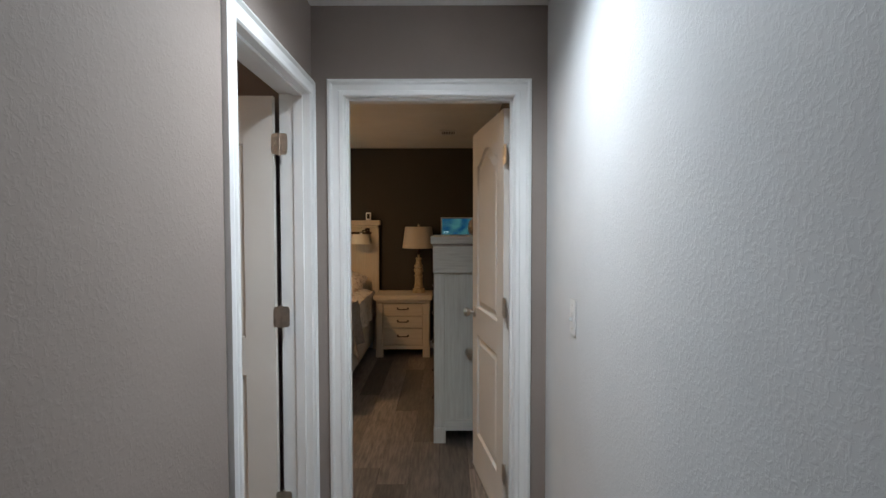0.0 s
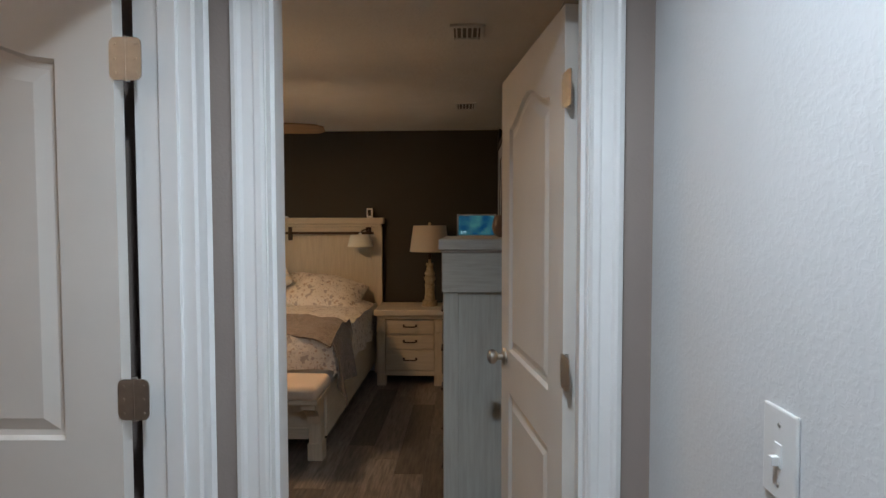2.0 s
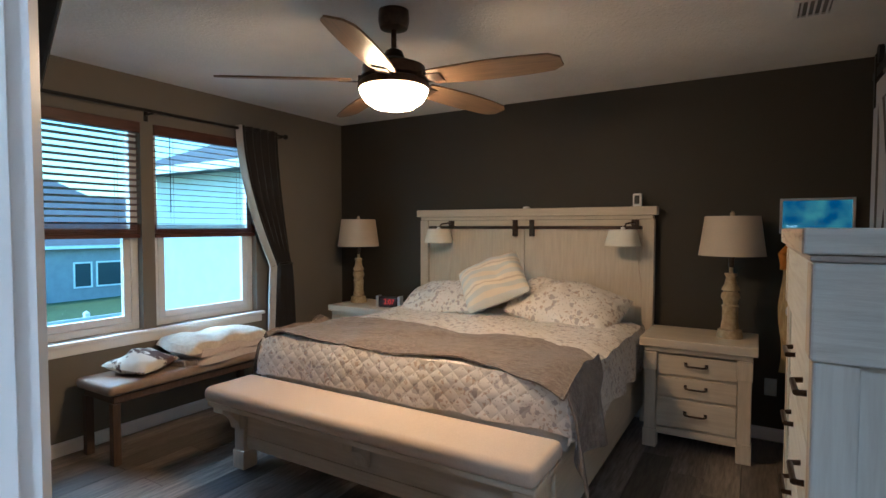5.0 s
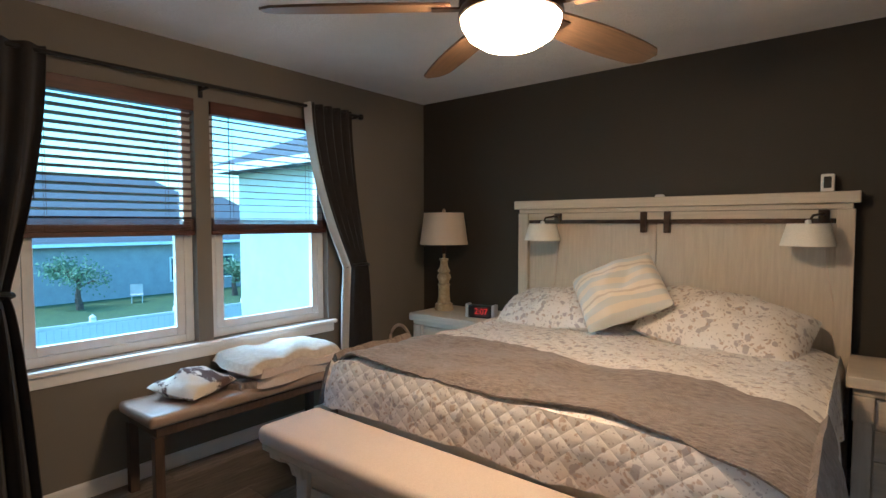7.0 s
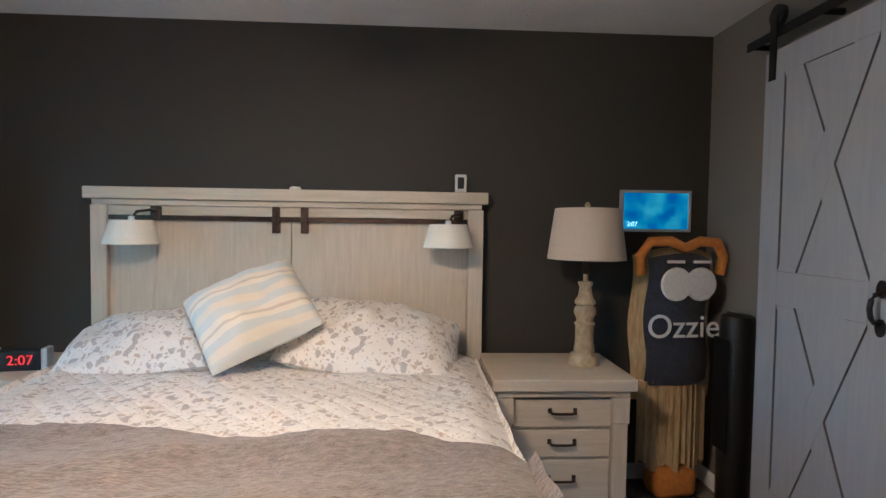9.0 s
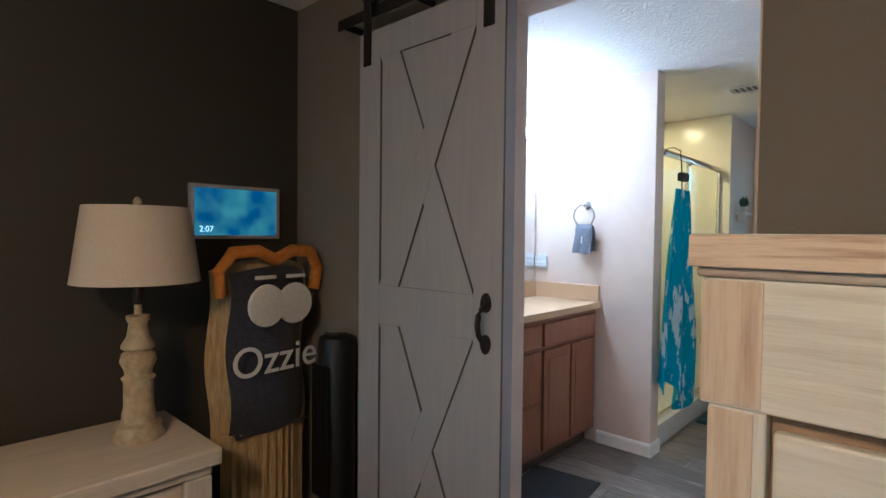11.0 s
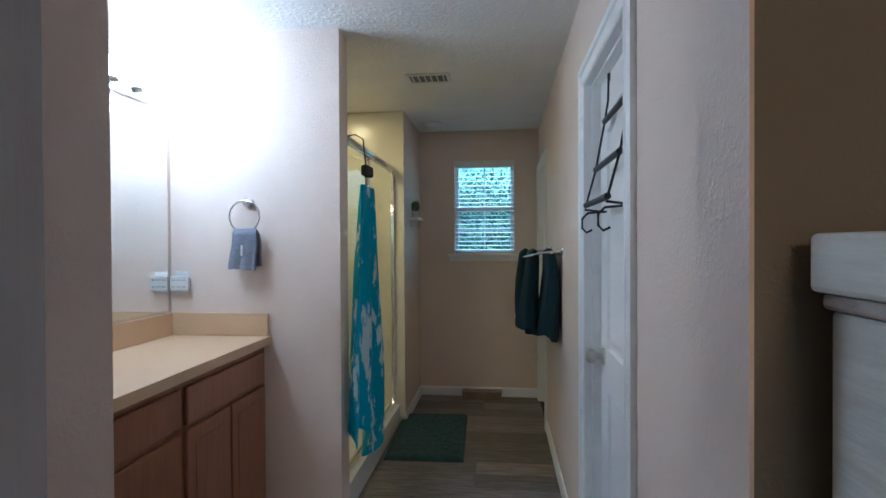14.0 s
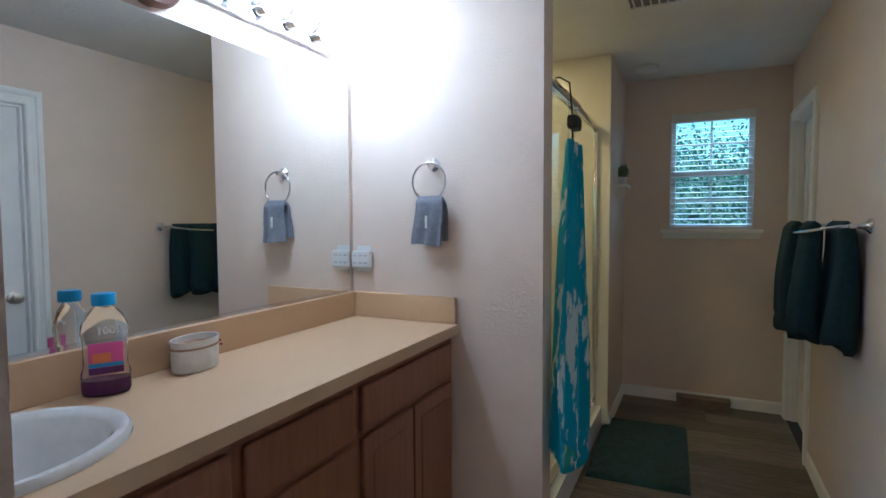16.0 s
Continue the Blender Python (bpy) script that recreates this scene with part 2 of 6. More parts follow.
setting("wall_front", boxes((XL - 0.13, 0.09, HY1 + 0.052, YF, 0, H), (0.87, XR, HY1 + 0.054, YF, 0, H), (0.09, 0.87, HY1 + 0.052, YF, 2.065, H)),
        "taupe", "taupe painted bedroom wall round the doorway", "wall")
setting("wall_right", boxes((XR, XR + 0.06, HY1 + 0.054, OP0, 0, H), (XR, XR + 0.06, OP0, OP1, OPH, H), (XR, XR + 0.06, OP1, YB + 0.12, 0, H)),
        "taupe", "taupe painted bedroom wall with a doorless opening", "wall")
setting("wall_bath_entry", boxes((XR + 0.062, XR + 0.12, BY0 - 0.12, OP0, 0, H), (XR + 0.062, XR + 0.12, OP0, OP1, OPH, H), (XR + 0.062, XR + 0.12, OP1, BY1, 0, H)),
        "peach", "beige painted bathroom side of the entry wall", "wall")
setting("opening_lining", boxes((XR - 0.002, XR + 0.122, OP1 - 0.005, OP1 - 0.001, 0, OPH - 0.001), (XR - 0.002, XR + 0.122, OP0 + 0.001, OP0 + 0.005, 0, OPH - 0.001), (XR - 0.002, XR + 0.122, OP0 + 0.005, OP1 - 0.005, OPH - 0.005, OPH - 0.001)),
        "peach", "beige drywall lining of the bathroom opening", "wall")
setting("wall_headboard", boxes((XL - 0.13, XR, YB, YB + 0.12, 0, H)), "dark", "very dark brown painted accent wall", "wall")
setting("wall_window", boxes((XL - 0.13, XL, YF, W1[0], 0, H), (XL - 0.13, XL, W1[0], W1[1], 0, WZ0), (XL - 0.13, XL, W1[0], W1[1], WZ1, H),
                             (XL - 0.13, XL, W1[1], W2[0], 0, H), (XL - 0.13, XL, W2[0], W2[1], 0, WZ0), (XL - 0.13, XL, W2[0], W2[1], WZ1, H),
                             (XL - 0.13, XL, W2[1], YB, 0, H)), "taupe", "taupe painted wall with two window openings", "wall")
# side room behind the hall door
setting("wall_side_room", boxes((-2.07, -1.95, 1.0, HY1, 0, H), (-1.95, HL - 0.12, 0.88, 1.0, 0, H)), "peach", "plain painted walls of a side room", "wall")
# bathroom
PX0, PX1, PY = 2.97, 3.10, 6.08
SX, SY = 4.56, 6.06
BWY, BWZ = (5.187, 5.735), (1.31, 2.165)
D1, D2 = (1.95, 2.68), (4.53, 5.24)
setting("wall_bath_left", boxes((XR + 0.12, 5.46, BY1, BY1 + 0.12, 0, H)), "peach", "beige painted bathroom wall behind the mirror", "wall")
setting("wall_partition", boxes((PX0, PX1, PY, BY1, 0, H)), "peach", "beige painted partition between vanity and shower", "wall")
setting("wall_shower_end", boxes((SX, BX1, SY, SY + 0.12, 0, H), (SX, SX + 0.1, SY + 0.12, BY1, 0, H)), "peach", "beige painted wall beside the shower", "wall")
setting("wall_bath_back", boxes((BX1, BX1 + 0.12, BY0 - 0.12, BWY[0], 0, H), (BX1, BX1 + 0.12, BWY[0], BWY[1], 0, BWZ[0]), (BX1, BX1 + 0.12, BWY[0], BWY[1], BWZ[1], H),
                                (BX1, BX1 + 0.12, BWY[1], BY1, 0, H)), "peach", "beige painted bathroom back wall with a window opening", "wall")
setting("wall_bath_right", boxes((XR + 0.12, D1[0], BY0 - 0.12, BY0, 0, H), (D1[0], D1[1], BY0 - 0.12, BY0, 2.05, H), (D1[1], D2[0], BY0 - 0.12, BY0, 0, H),
                                 (D2[0], D2[1], BY0 - 0.12, BY0, 2.05, H), (D2[1], BX1, BY0 - 0.12, BY0, 0, H)), "peach", "beige painted bathroom wall with two door openings", "wall")
setting("ceiling", boxes((XL - 0.13, XR + 0.06, YF - 0.06, YB + 0.12, H, H + 0.1)), "ceil", "white textured bedroom ceiling", "ceiling")
setting("ceiling_hall", boxes((-2.07, XR + 0.06, HY0 - 0.12, YF - 0.06, H, H + 0.1)), "ceil", "white textured hall ceiling", "ceiling")
setting("ceiling_bath", boxes((XR + 0.06, BX1 + 0.12, BY0 - 0.12, BY1 + 0.12, H, H + 0.1)), "ceil", "white textured bathroom ceiling", "ceiling")
floor = setting("floor", boxes((XL - 0.13, XR + 0.06, YF - 0.06, YB + 0.12, -0.1, -0.006), (-2.07, XR + 0.06, HY0 - 0.12, YF - 0.06, -0.1, -0.006),
                               (XR + 0.06, BX1 + 0.12, BY0 - 0.12, BY1 + 0.12, -0.1, -0.006)), "subfloor", "grey-brown wood-look plank floor with dark joints", "floor")


def casing(name, plane, side, a0, a1, h, axis, label, w=0.085):
    """Moulded door casing on a wall face. plane: the face; side: +1 or -1, out from the wall; a0..a1 the opening; axis 'x' or 'y': along which it runs."""
    bm = bmesh.new()
    prof = [(0.0, 0.010), (0.006, 0.016), (0.020, 0.016), (0.026, 0.011), (0.050, 0.013), (0.056, 0.020), (w - 0.012, 0.022), (w, 0.016), (w, 0.0), (0.0, 0.0)]
    # mitred sweep: left leg, head, right leg
    def place(u, z, d):
        return (u, plane + side * d, z) if axis == "x" else (plane + side * d, u, z)
    rows = []
    for corner in range(4):
        ring = []
        for o, d in prof:
            u = a0 - o if corner < 2 else a1 + o
            z = 0.0 if corner in (0, 3) else h + o
            ring.append(bm.verts.new(place(u, z, d)))
        rows.append(ring)
    n = len(prof)
    for r, s in zip(rows, rows[1:]):
        for i in range(n):
            bm.faces.new((r[i], r[(i + 1) % n], s[(i + 1) % n], s[i]))
    bm.faces.new(rows[0])
    bm.faces.new(rows[-1][::-1])
    return setting(name, bm, "trim", label, "door casing")


def jamb(name, axis, p0, p1, a0, a1, h, stop0, stop1, label):
    """Flat lining of a door opening with a stop bead; a0..a1 clear opening."""
    rows = []
    t, s = 0.018, 0.011
    def r(u0, u1, q0, q1, z0, z1):
        rows.append((u0, u1, q0, q1, z0, z1) if axis == "x" else (q0, q1, u0, u1, z0, z1))
    r(a0 - t, a0, p0, p1, 0, h + t)
    r(a1, a1 + t, p0, p1, 0, h + t)
    r(a0, a1, p0, p1, h, h + t)
    r(a0, a0 + s, stop0, stop1, 0, h - s)
    r(a1 - s, a1, stop0, stop1, 0, h - s)
    r(a0, a1, stop0, stop1, h - s, h)
    return setting(name, boxes(*rows, bevel=0.001), "trim", label, "door frame")


casing("trim_bedroom_door", HY1, -1, 0.105, 0.855, 2.045, "x", "white moulded casing round the bedroom doorway", w=0.074)
casing("trim_bedroom_door_inside", YF, 1, 0.105, 0.855, 2.045, "x", "white moulded casing on the bedroom side of the doorway")
jamb("door_frame_bedroom", "x", HY1 - 0.001, YF + 0.001, 0.108, 0.852, 2.045, HY1 + 0.025, HY1 + 0.06, "white door jamb with stop bead")
casing("trim_hall_door", HL, 1, 2.046, 2.842, 2.04, "y", "white moulded casing round the hall side door", w=0.07)
jamb("door_frame_hall", "y", HL - 0.121, HL + 0.001, 2.046, 2.842, 2.04, HL - 0.06, HL - 0.02, "white door jamb with stop bead")
casing("trim_closet_door", BY0, 1, D1[0] + 0.018, D1[1] - 0.018, 2.03, "x", "white moulded casing round the bathroom closet door")
jamb("door_frame_closet", "x", BY0 - 0.121, BY0 + 0.001, D1[0] + 0.018, D1[1] - 0.018, 2.03, BY0 - 0.055, BY0 - 0.02, "white closet door jamb")
casing("trim_far_door", BY0, 1, D2[0] + 0.018, D2[1] - 0.018, 2.03, "x", "white moulded casing round the far bathroom door", w=0.07)
jamb("door_frame_far", "x", BY0 - 0.121, BY0 + 0.001, D2[0] + 0.018, D2[1] - 0.018, 2.03, BY0 - 0.055, BY0 - 0.02, "white door jamb of the far door")


def baseboard(name, *runs):
    """Runs (x0, y0, x1, y1, nx, ny): along a wall face, out along the normal."""
    bm = bmesh.new()
    for x0, y0, x1, y1, nx, ny in runs:
        prof = [(0, 0), (0.013, 0), (0.013, 0.066), (0.009, 0.078), (0.004, 0.084), (0, 0.084)]
        a = [bm.verts.new((x0 + nx * d, y0 + ny * d, z)) for d, z in prof]
        b = [bm.verts.new((x1 + nx * d, y1 + ny * d, z)) for d, z in prof]
        for i in range(len(prof)):
            j = (i + 1) % len(prof)
            bm.faces.new((a[i], a[j], b[j], b[i]))
        bm.faces.new(a)
        bm.faces.new(b[::-1])
    return setting(name, bm, "trim", "white moulded wooden baseboard", "baseboard")


baseboard("baseboard_window_wall", (XL, YF, XL, YB, 1, 0))
baseboard("baseboard_headboard_wall", (XL + 0.013, YB, XR - 0.013, YB, 0, -1))
baseboard("baseboard_right_wall", (XR, OP1 + 0.01, XR, YB, -1, 0), (XR, YF, XR, OP0, -1, 0))
baseboard("baseboard_hall", (XR, HY0, XR, HY1, -1, 0), (HL, HY0, HL, 1.974, 1, 0))
baseboard("baseboard_partition", (PX0, PY, PX0, 6.44, -1, 0), (PX0 - 0.013, PY, PX1 + 0.013, PY, 0, -1))
baseboard("baseboard_bath_back", (BX1, BY0 + 0.013, BX1, SY - 0.013, -1, 0), (SX + 0.0, SY, BX1, SY, 0, -1))
baseboard("baseboard_bath_right", (D1[1] + 0.07, BY0, D2[0] - 0.056, BY0, 0, 1), (XR + 0.12, BY0, D1[0] - 0.07, BY0, 0, 1))

# ---- more materials ----
M["doorpaint"] = surf("door_white_paint", (0.80, 0.765, 0.715), (0.76, 0.725, 0.675), 0.4, scale=4)
M["barn"] = surf("barn_door_grey", (0.35, 0.365, 0.405), (0.315, 0.33, 0.37), 0.5, scale=6, stretch=(8, 8, 0.6), bump=0.06, bscale=40, bstretch=(6, 6, 0.5))
# dark tone that paints the shadow lines along the barn door boards
M["edge_shade"] = plain("barn_board_edge_shade", (0.12, 0.11, 0.11), 0.7)
M["wicker"] = surf("limewashed_turned_wood", (0.50, 0.40, 0.25), (0.32, 0.24, 0.13), 0.6, scale=30, bump=0.25, bscale=90)
M["shade"] = surf("cream_linen_shade", (0.56, 0.48, 0.38), (0.51, 0.43, 0.34), 0.85, scale=160, stretch=(1, 1, 1), bump=0.06, bscale=300)
M["sconce_shade"] = surf("ivory_fabric_shade", (0.78, 0.76, 0.68), (0.72, 0.70, 0.62), 0.85, scale=120)
M["fanwood"] = surf("fan_blade_wood", (0.24, 0.15, 0.085), (0.15, 0.09, 0.05), 0.4, scale=6, stretch=(0.8, 12, 4))
M["fabric_cream"] = surf("cream_upholstery", (0.66, 0.55, 0.45), (0.60, 0.49, 0.39), 0.9, scale=180, bump=0.12, bscale=350, sheen=0.2)
M["leather"] = surf("tan_vinyl", (0.34, 0.25, 0.19), (0.27, 0.19, 0.14), 0.32, scale=9, bump=0.05, bscale=120)
M["darkwood"] = surf("espresso_wood", (0.10, 0.065, 0.045), (0.06, 0.038, 0.026), 0.45, scale=8, stretch=(6, 6, 0.8))
M["blindwood"] = surf("blind_dark_wood", (0.115, 0.045, 0.032), (0.07, 0.027, 0.02), 0.4, scale=8, stretch=(6, 0.8, 6))
M["drape"] = surf("charcoal_drape", (0.034, 0.031, 0.032), (0.024, 0.022, 0.023), 0.9, scale=140, bump=0.1, bscale=300, sheen=0.15)
M["lining"] = surf("drape_lining", (0.62, 0.60, 0.56), None, 0.9, scale=90)
M["throw"] = surf("grey_plush_throw", (0.29, 0.235, 0.20), (0.12, 0.095, 0.08), 0.95, scale=34, stretch=(1, 2.0, 1), bump=1.0, bscale=70, sheen=0.25, contrast=(0.3, 0.7), bstretch=(1, 2.2, 1))
M["cream_throw"] = surf("cream_knit_throw", (0.74, 0.66, 0.55), (0.62, 0.53, 0.42), 0.95, scale=40, bump=0.5, bscale=110, sheen=0.2)
M["blush"] = surf("pale_fleece", (0.66, 0.56, 0.50), (0.58, 0.48, 0.42), 0.95, scale=60, bump=0.3, bscale=160, sheen=0.2)
M["navy"] = surf("navy_plush", (0.035, 0.037, 0.055), (0.02, 0.021, 0.032), 0.95, scale=40, bump=0.4, bscale=120, sheen=0.2)
M["tanfur"] = surf("tan_fur", (0.58, 0.42, 0.20), (0.36, 0.25, 0.11), 0.95, scale=16, stretch=(6, 6, 0.6), bump=0.7, bscale=40, bstretch=(6, 6, 0.5), sheen=0.3)
M["orange"] = surf("orange_plush", (0.62, 0.24, 0.03), (0.5, 0.18, 0.02), 0.9, scale=40, bump=0.3, bscale=120)
M["whitefelt"] = surf("white_felt", (0.75, 0.72, 0.68), None, 0.95, scale=60, bump=0.2, bscale=150)
M["grout"] = plain("dark_slot", (0.02, 0.02, 0.02), 0.8)
M["white_plastic"] = plain("white_plastic", (0.78, 0.78, 0.77), 0.35)
M["darkscreen"] = plain("dark_screen", (0.012, 0.012, 0.014), 0.12)
M["ventback"] = plain("vent_shadow_grey", (0.2, 0.19, 0.18), 0.8)
M["clay"] = surf("brown_glazed_clay", (0.14, 0.10, 0.085), (0.09, 0.065, 0.055), 0.35, scale=14)
M["silverframe"] = plain("silver_frame", (0.62, 0.63, 0.65), 0.35, 0.6)
M["chest_y"] = surf("chest_white_paint_long", (0.72, 0.73, 0.68), (0.56, 0.55, 0.50), 0.5, scale=6, stretch=(1.0, 0.6, 11), bump=0.12, bscale=40, bstretch=(0.6, 0.4, 6), contrast=(0.25, 0.6))
M["chest_x"] = surf("chest_white_paint_deep", (0.72, 0.73, 0.68), (0.56, 0.55, 0.50), 0.5, scale=6, stretch=(0.6, 9, 9), bump=0.12, bscale=40, bstretch=(0.4, 6, 6), contrast=(0.25, 0.6))
M["chest_edge"] = surf("worn_brown_wood", (0.36, 0.25, 0.16), (0.22, 0.14, 0.09), 0.55, scale=10, stretch=(6, 0.8, 6))
M["chest_bead"] = surf("rubbed_bead", (0.50, 0.46, 0.41), (0.30, 0.23, 0.19), 0.5, scale=8, stretch=(2, 0.8, 6), contrast=(0.3, 0.6))
M["chest_worn_y"] = surf("rubbed_pine_level", (0.66, 0.56, 0.44), (0.34, 0.21, 0.13), 0.5, scale=5, stretch=(4, 0.8, 14), bump=0.15, bscale=40, bstretch=(4, 0.4, 8), contrast=(0.30, 0.52))
M["chest_worn"] = surf("rubbed_pine_upright", (0.64, 0.56, 0.45), (0.42, 0.31, 0.21), 0.5, scale=5, stretch=(10, 10, 0.7), bump=0.15, bscale=40, bstretch=(8, 8, 0.4), contrast=(0.30, 0.56))
M["patch"] = surf("brown_cream_cushion", (0.66, 0.58, 0.47), (0.10, 0.06, 0.05), 0.9, scale=5, contrast=(0.47, 0.5), bump=0.2, bscale=120)
M["glasspane"] = glass("window_glass", (0.97, 0.99, 1.0), 0.0, 1.05)
M["vinyl"] = plain("white_vinyl_frame", (0.78, 0.79, 0.79), 0.4)


def floral(name, base, quilt=True, size=1.0):
    """Cream cotton with grey and tan flower blots, and stitched diamonds."""
    m, nt, p = nodes_of(name)
    L = nt.links.new
    co = nt.nodes.new("ShaderNodeTexCoord")
    warp = nt.nodes.new("ShaderNodeTexNoise")
    warp.inputs["Scale"].default_value = 14 * size
    L(co.outputs["Object"], warp.inputs["Vector"])
    ad = nt.nodes.new("ShaderNodeVectorMath")
    ad.operation = "MULTIPLY_ADD"
    ad.inputs[1].default_value = (0.07, 0.07, 0.07)
    L(warp.outputs["Color"], ad.inputs[0])
    L(co.outputs["Object"], ad.inputs[2])
    col = None
    last = (*base, 1)
    for sc, cut, c in ((11 * size, 0.25, (0.34, 0.30, 0.30)), (17 * size, 0.23, (0.44, 0.32, 0.23)), (34 * size, 0.22, (0.40, 0.35, 0.32))):
        v = nt.nodes.new("ShaderNodeTexVoronoi")
        v.inputs["Scale"].default_value = sc
        L(ad.outputs[0], v.inputs["Vector"])
        r = nt.nodes.new("ShaderNodeMapRange")
        r.inputs["From Min"].default_value, r.inputs["From Max"].default_value = cut, cut + 0.06
        r.inputs["To Min"].default_value, r.inputs["To Max"].default_value = 0.72, 0.0
        L(v.outputs["Distance"], r.inputs["Value"])
        mx = nt.nodes.new("ShaderNodeMix")
        mx.data_type = "RGBA"
        L(r.outputs[0], mx.inputs[0])
        if col is None:
            mx.inputs[6].default_value = last
        else:
            L(col, mx.inputs[6])
        mx.inputs[7].default_value = (*c, 1)
        col = mx.outputs[2]
    L(col, p.inputs["Base Color"])
    p.inputs["Roughness"].default_value = 0.9
    p.inputs["Sheen Weight"].default_value = 0.15
    w = nt.nodes.new("ShaderNodeTexNoise")
    w.inputs["Scale"].default_value, w.inputs["Detail"].default_value = 9.0, 5
    L(co.outputs["Object"], w.inputs["Vector"])
    h = w.outputs["Fac"]
    if quilt:
        sp = nt.nodes.new("ShaderNodeSeparateXYZ")
        L(co.outputs["Object"], sp.inputs[0])
        yz = nt.nodes.new("ShaderNodeMath")
        L(sp.outputs[1], yz.inputs[0])
        L(sp.outputs[2], yz.inputs[1])
        cb = nt.nodes.new("ShaderNodeCombineXYZ")
        L(sp.outputs[0], cb.inputs[0])
        L(yz.outputs[0], cb.inputs[1])
        tot = None
        for sx in (1, -1):
            mp = nt.nodes.new("ShaderNodeMapping")
            mp.inputs["Rotation"].default_value = (0, 0, radians(45 * sx))
            L(cb.outputs[0], mp.inputs[0])
            wv = nt.nodes.new("ShaderNodeTexWave")
            wv.inputs["Scale"].default_value = 5.2
            wv.wave_profile = "SIN"
            L(mp.outputs[0], wv.inputs["Vector"])
            pw = nt.nodes.new("ShaderNodeMath")
            pw.operation = "POWER"
            pw.inputs[1].default_value = 0.35
            L(wv.outputs["Fac"], pw.inputs[0])
            if tot is None:
                tot = pw.outputs[0]
            else:
                mn = nt.nodes.new("ShaderNodeMath")
                mn.operation = "MULTIPLY"
                L(tot, mn.inputs[0])
                L(pw.outputs[0], mn.inputs[1])
                tot = mn.outputs[0]
        ma = nt.nodes.new("ShaderNodeMath")
        ma.operation = "MULTIPLY_ADD"
        ma.inputs[1].default_value = 0.6
        L(tot, ma.inputs[0])
        L(h, ma.inputs[2])
        h = ma.outputs[0]
    b = nt.nodes.new("ShaderNodeBump")
    b.inputs["Strength"].default_value, b.inputs["Distance"].default_value = 0.42, 0.016
    L(h, b.inputs["Height"])
    L(b.outputs[0], p.inputs["Normal"])
    return m


M["quilt"] = floral("floral_quilt", (0.72, 0.68, 0.63), True, 1.6)
M["pillowcase"] = floral("floral_pillowcase", (0.76, 0.72, 0.67), False, 1.5)


def striped(name, cols, axis, freq):
    m, nt, p = nodes_of(name)
    L = nt.links.new
    co = nt.nodes.new("ShaderNodeTexCoord")
    sp = nt.nodes.new("ShaderNodeSeparateXYZ")
    L(co.outputs["Object"], sp.inputs[0])
    mu = nt.nodes.new("ShaderNodeMath")
    mu.operation = "MULTIPLY"
    mu.inputs[1].default_value = freq
    L(sp.outputs[axis], mu.inputs[0])
    fr = nt.nodes.new("ShaderNodeMath")
    fr.operation = "FRACT"
    L(mu.outputs[0], fr.inputs[0])
    r = nt.nodes.new("ShaderNodeValToRGB")
    r.color_ramp.interpolation = "CONSTANT"
    while len(r.color_ramp.elements) < len(cols):
        r.color_ramp.elements.new(0.5)
    for e, (pos, c) in zip(r.color_ramp.elements, cols):
        e.position, e.color = pos, (*c, 1)
    L(fr.outputs[0], r.inputs[0])
    L(r.outputs[0], p.inputs["Base Color"])
    p.inputs["Roughness"].default_value = 0.9
    n = nt.nodes.new("ShaderNodeTexNoise")
    n.inputs["Scale"].default_value = 220
    L(co.outputs["Object"], n.inputs["Vector"])
    b = nt.nodes.new("ShaderNodeBump")
    b.inputs["Strength"].default_value, b.inputs["Distance"].default_value = 0.3, 0.004
    L(n.outputs["Fac"], b.inputs["Height"])
    L(b.outputs[0], p.inputs["Normal"])
    return m


M["stripe"] = striped("striped_linen", [(0.0, (0.70, 0.64, 0.54)), (0.22, (0.58, 0.60, 0.585)), (0.42, (0.74, 0.68, 0.58)), (0.55, (0.58, 0.51, 0.43)), (0.62, (0.74, 0.68, 0.58)), (0.78, (0.60, 0.615, 0.60))], 1, 6.0)


def write(name, text, size, mat, parent, at, depth=0.0008, label=""):
    cu = bpy.data.curves.new(name, "FONT")
    cu.body, cu.size, cu.extrude, cu.align_x, cu.align_y = text, size, depth, "CENTER", "CENTER"
    ob0 = bpy.data.objects.new(name, cu)
    scene.collection.objects.link(ob0)
    me = bpy.data.meshes.new_from_object(ob0.evaluated_get(bpy.context.evaluated_depsgraph_get()))
    bpy.data.objects.remove(ob0)
    me.materials.clear()
    me.materials.append(M[mat])
    ob = new(name, me)
    ob.parent = parent
    ob.matrix_basis = at
    if label:
        tagged(ob, label)
    return ob


# ---- doors ----
def arch_panel(bm, x0, x1, z0, z1, arch, y, d, rim=0.048):
    """Raised rim of a door panel: outer and inner outline, with an arched head."""
    def outline(i):
        pts = [(x0 + i, z0 + i), (x1 - i, z0 + i), (x1 - i, z1 - i)]
        n = 10 if arch else 1
        if arch:
            for k in range(1, n):
                u = k / n
                pts.append((x1 - i + (x0 - x1 + 2 * i) * u, z1 - i + arch * math.sin(math.pi * u) ** 2))
        pts.append((x0 + i, z1 - i))
        return pts
    rings = []
    for i, dd in ((0, 0.0), (0.007, -0.012), (0.019, -0.013), (rim, -0.002)):
        rings.append([bm.verts.new((x, y + d * dd, z)) for x, z in outline(i)])
    n = len(rings[0])
    for a, b in zip(rings, rings[1:]):
        for k in range(n):
            bm.faces.new((a[k], a[(k + 1) % n], b[(k + 1) % n], b[k]))
    bm.faces.new(rings[-1])


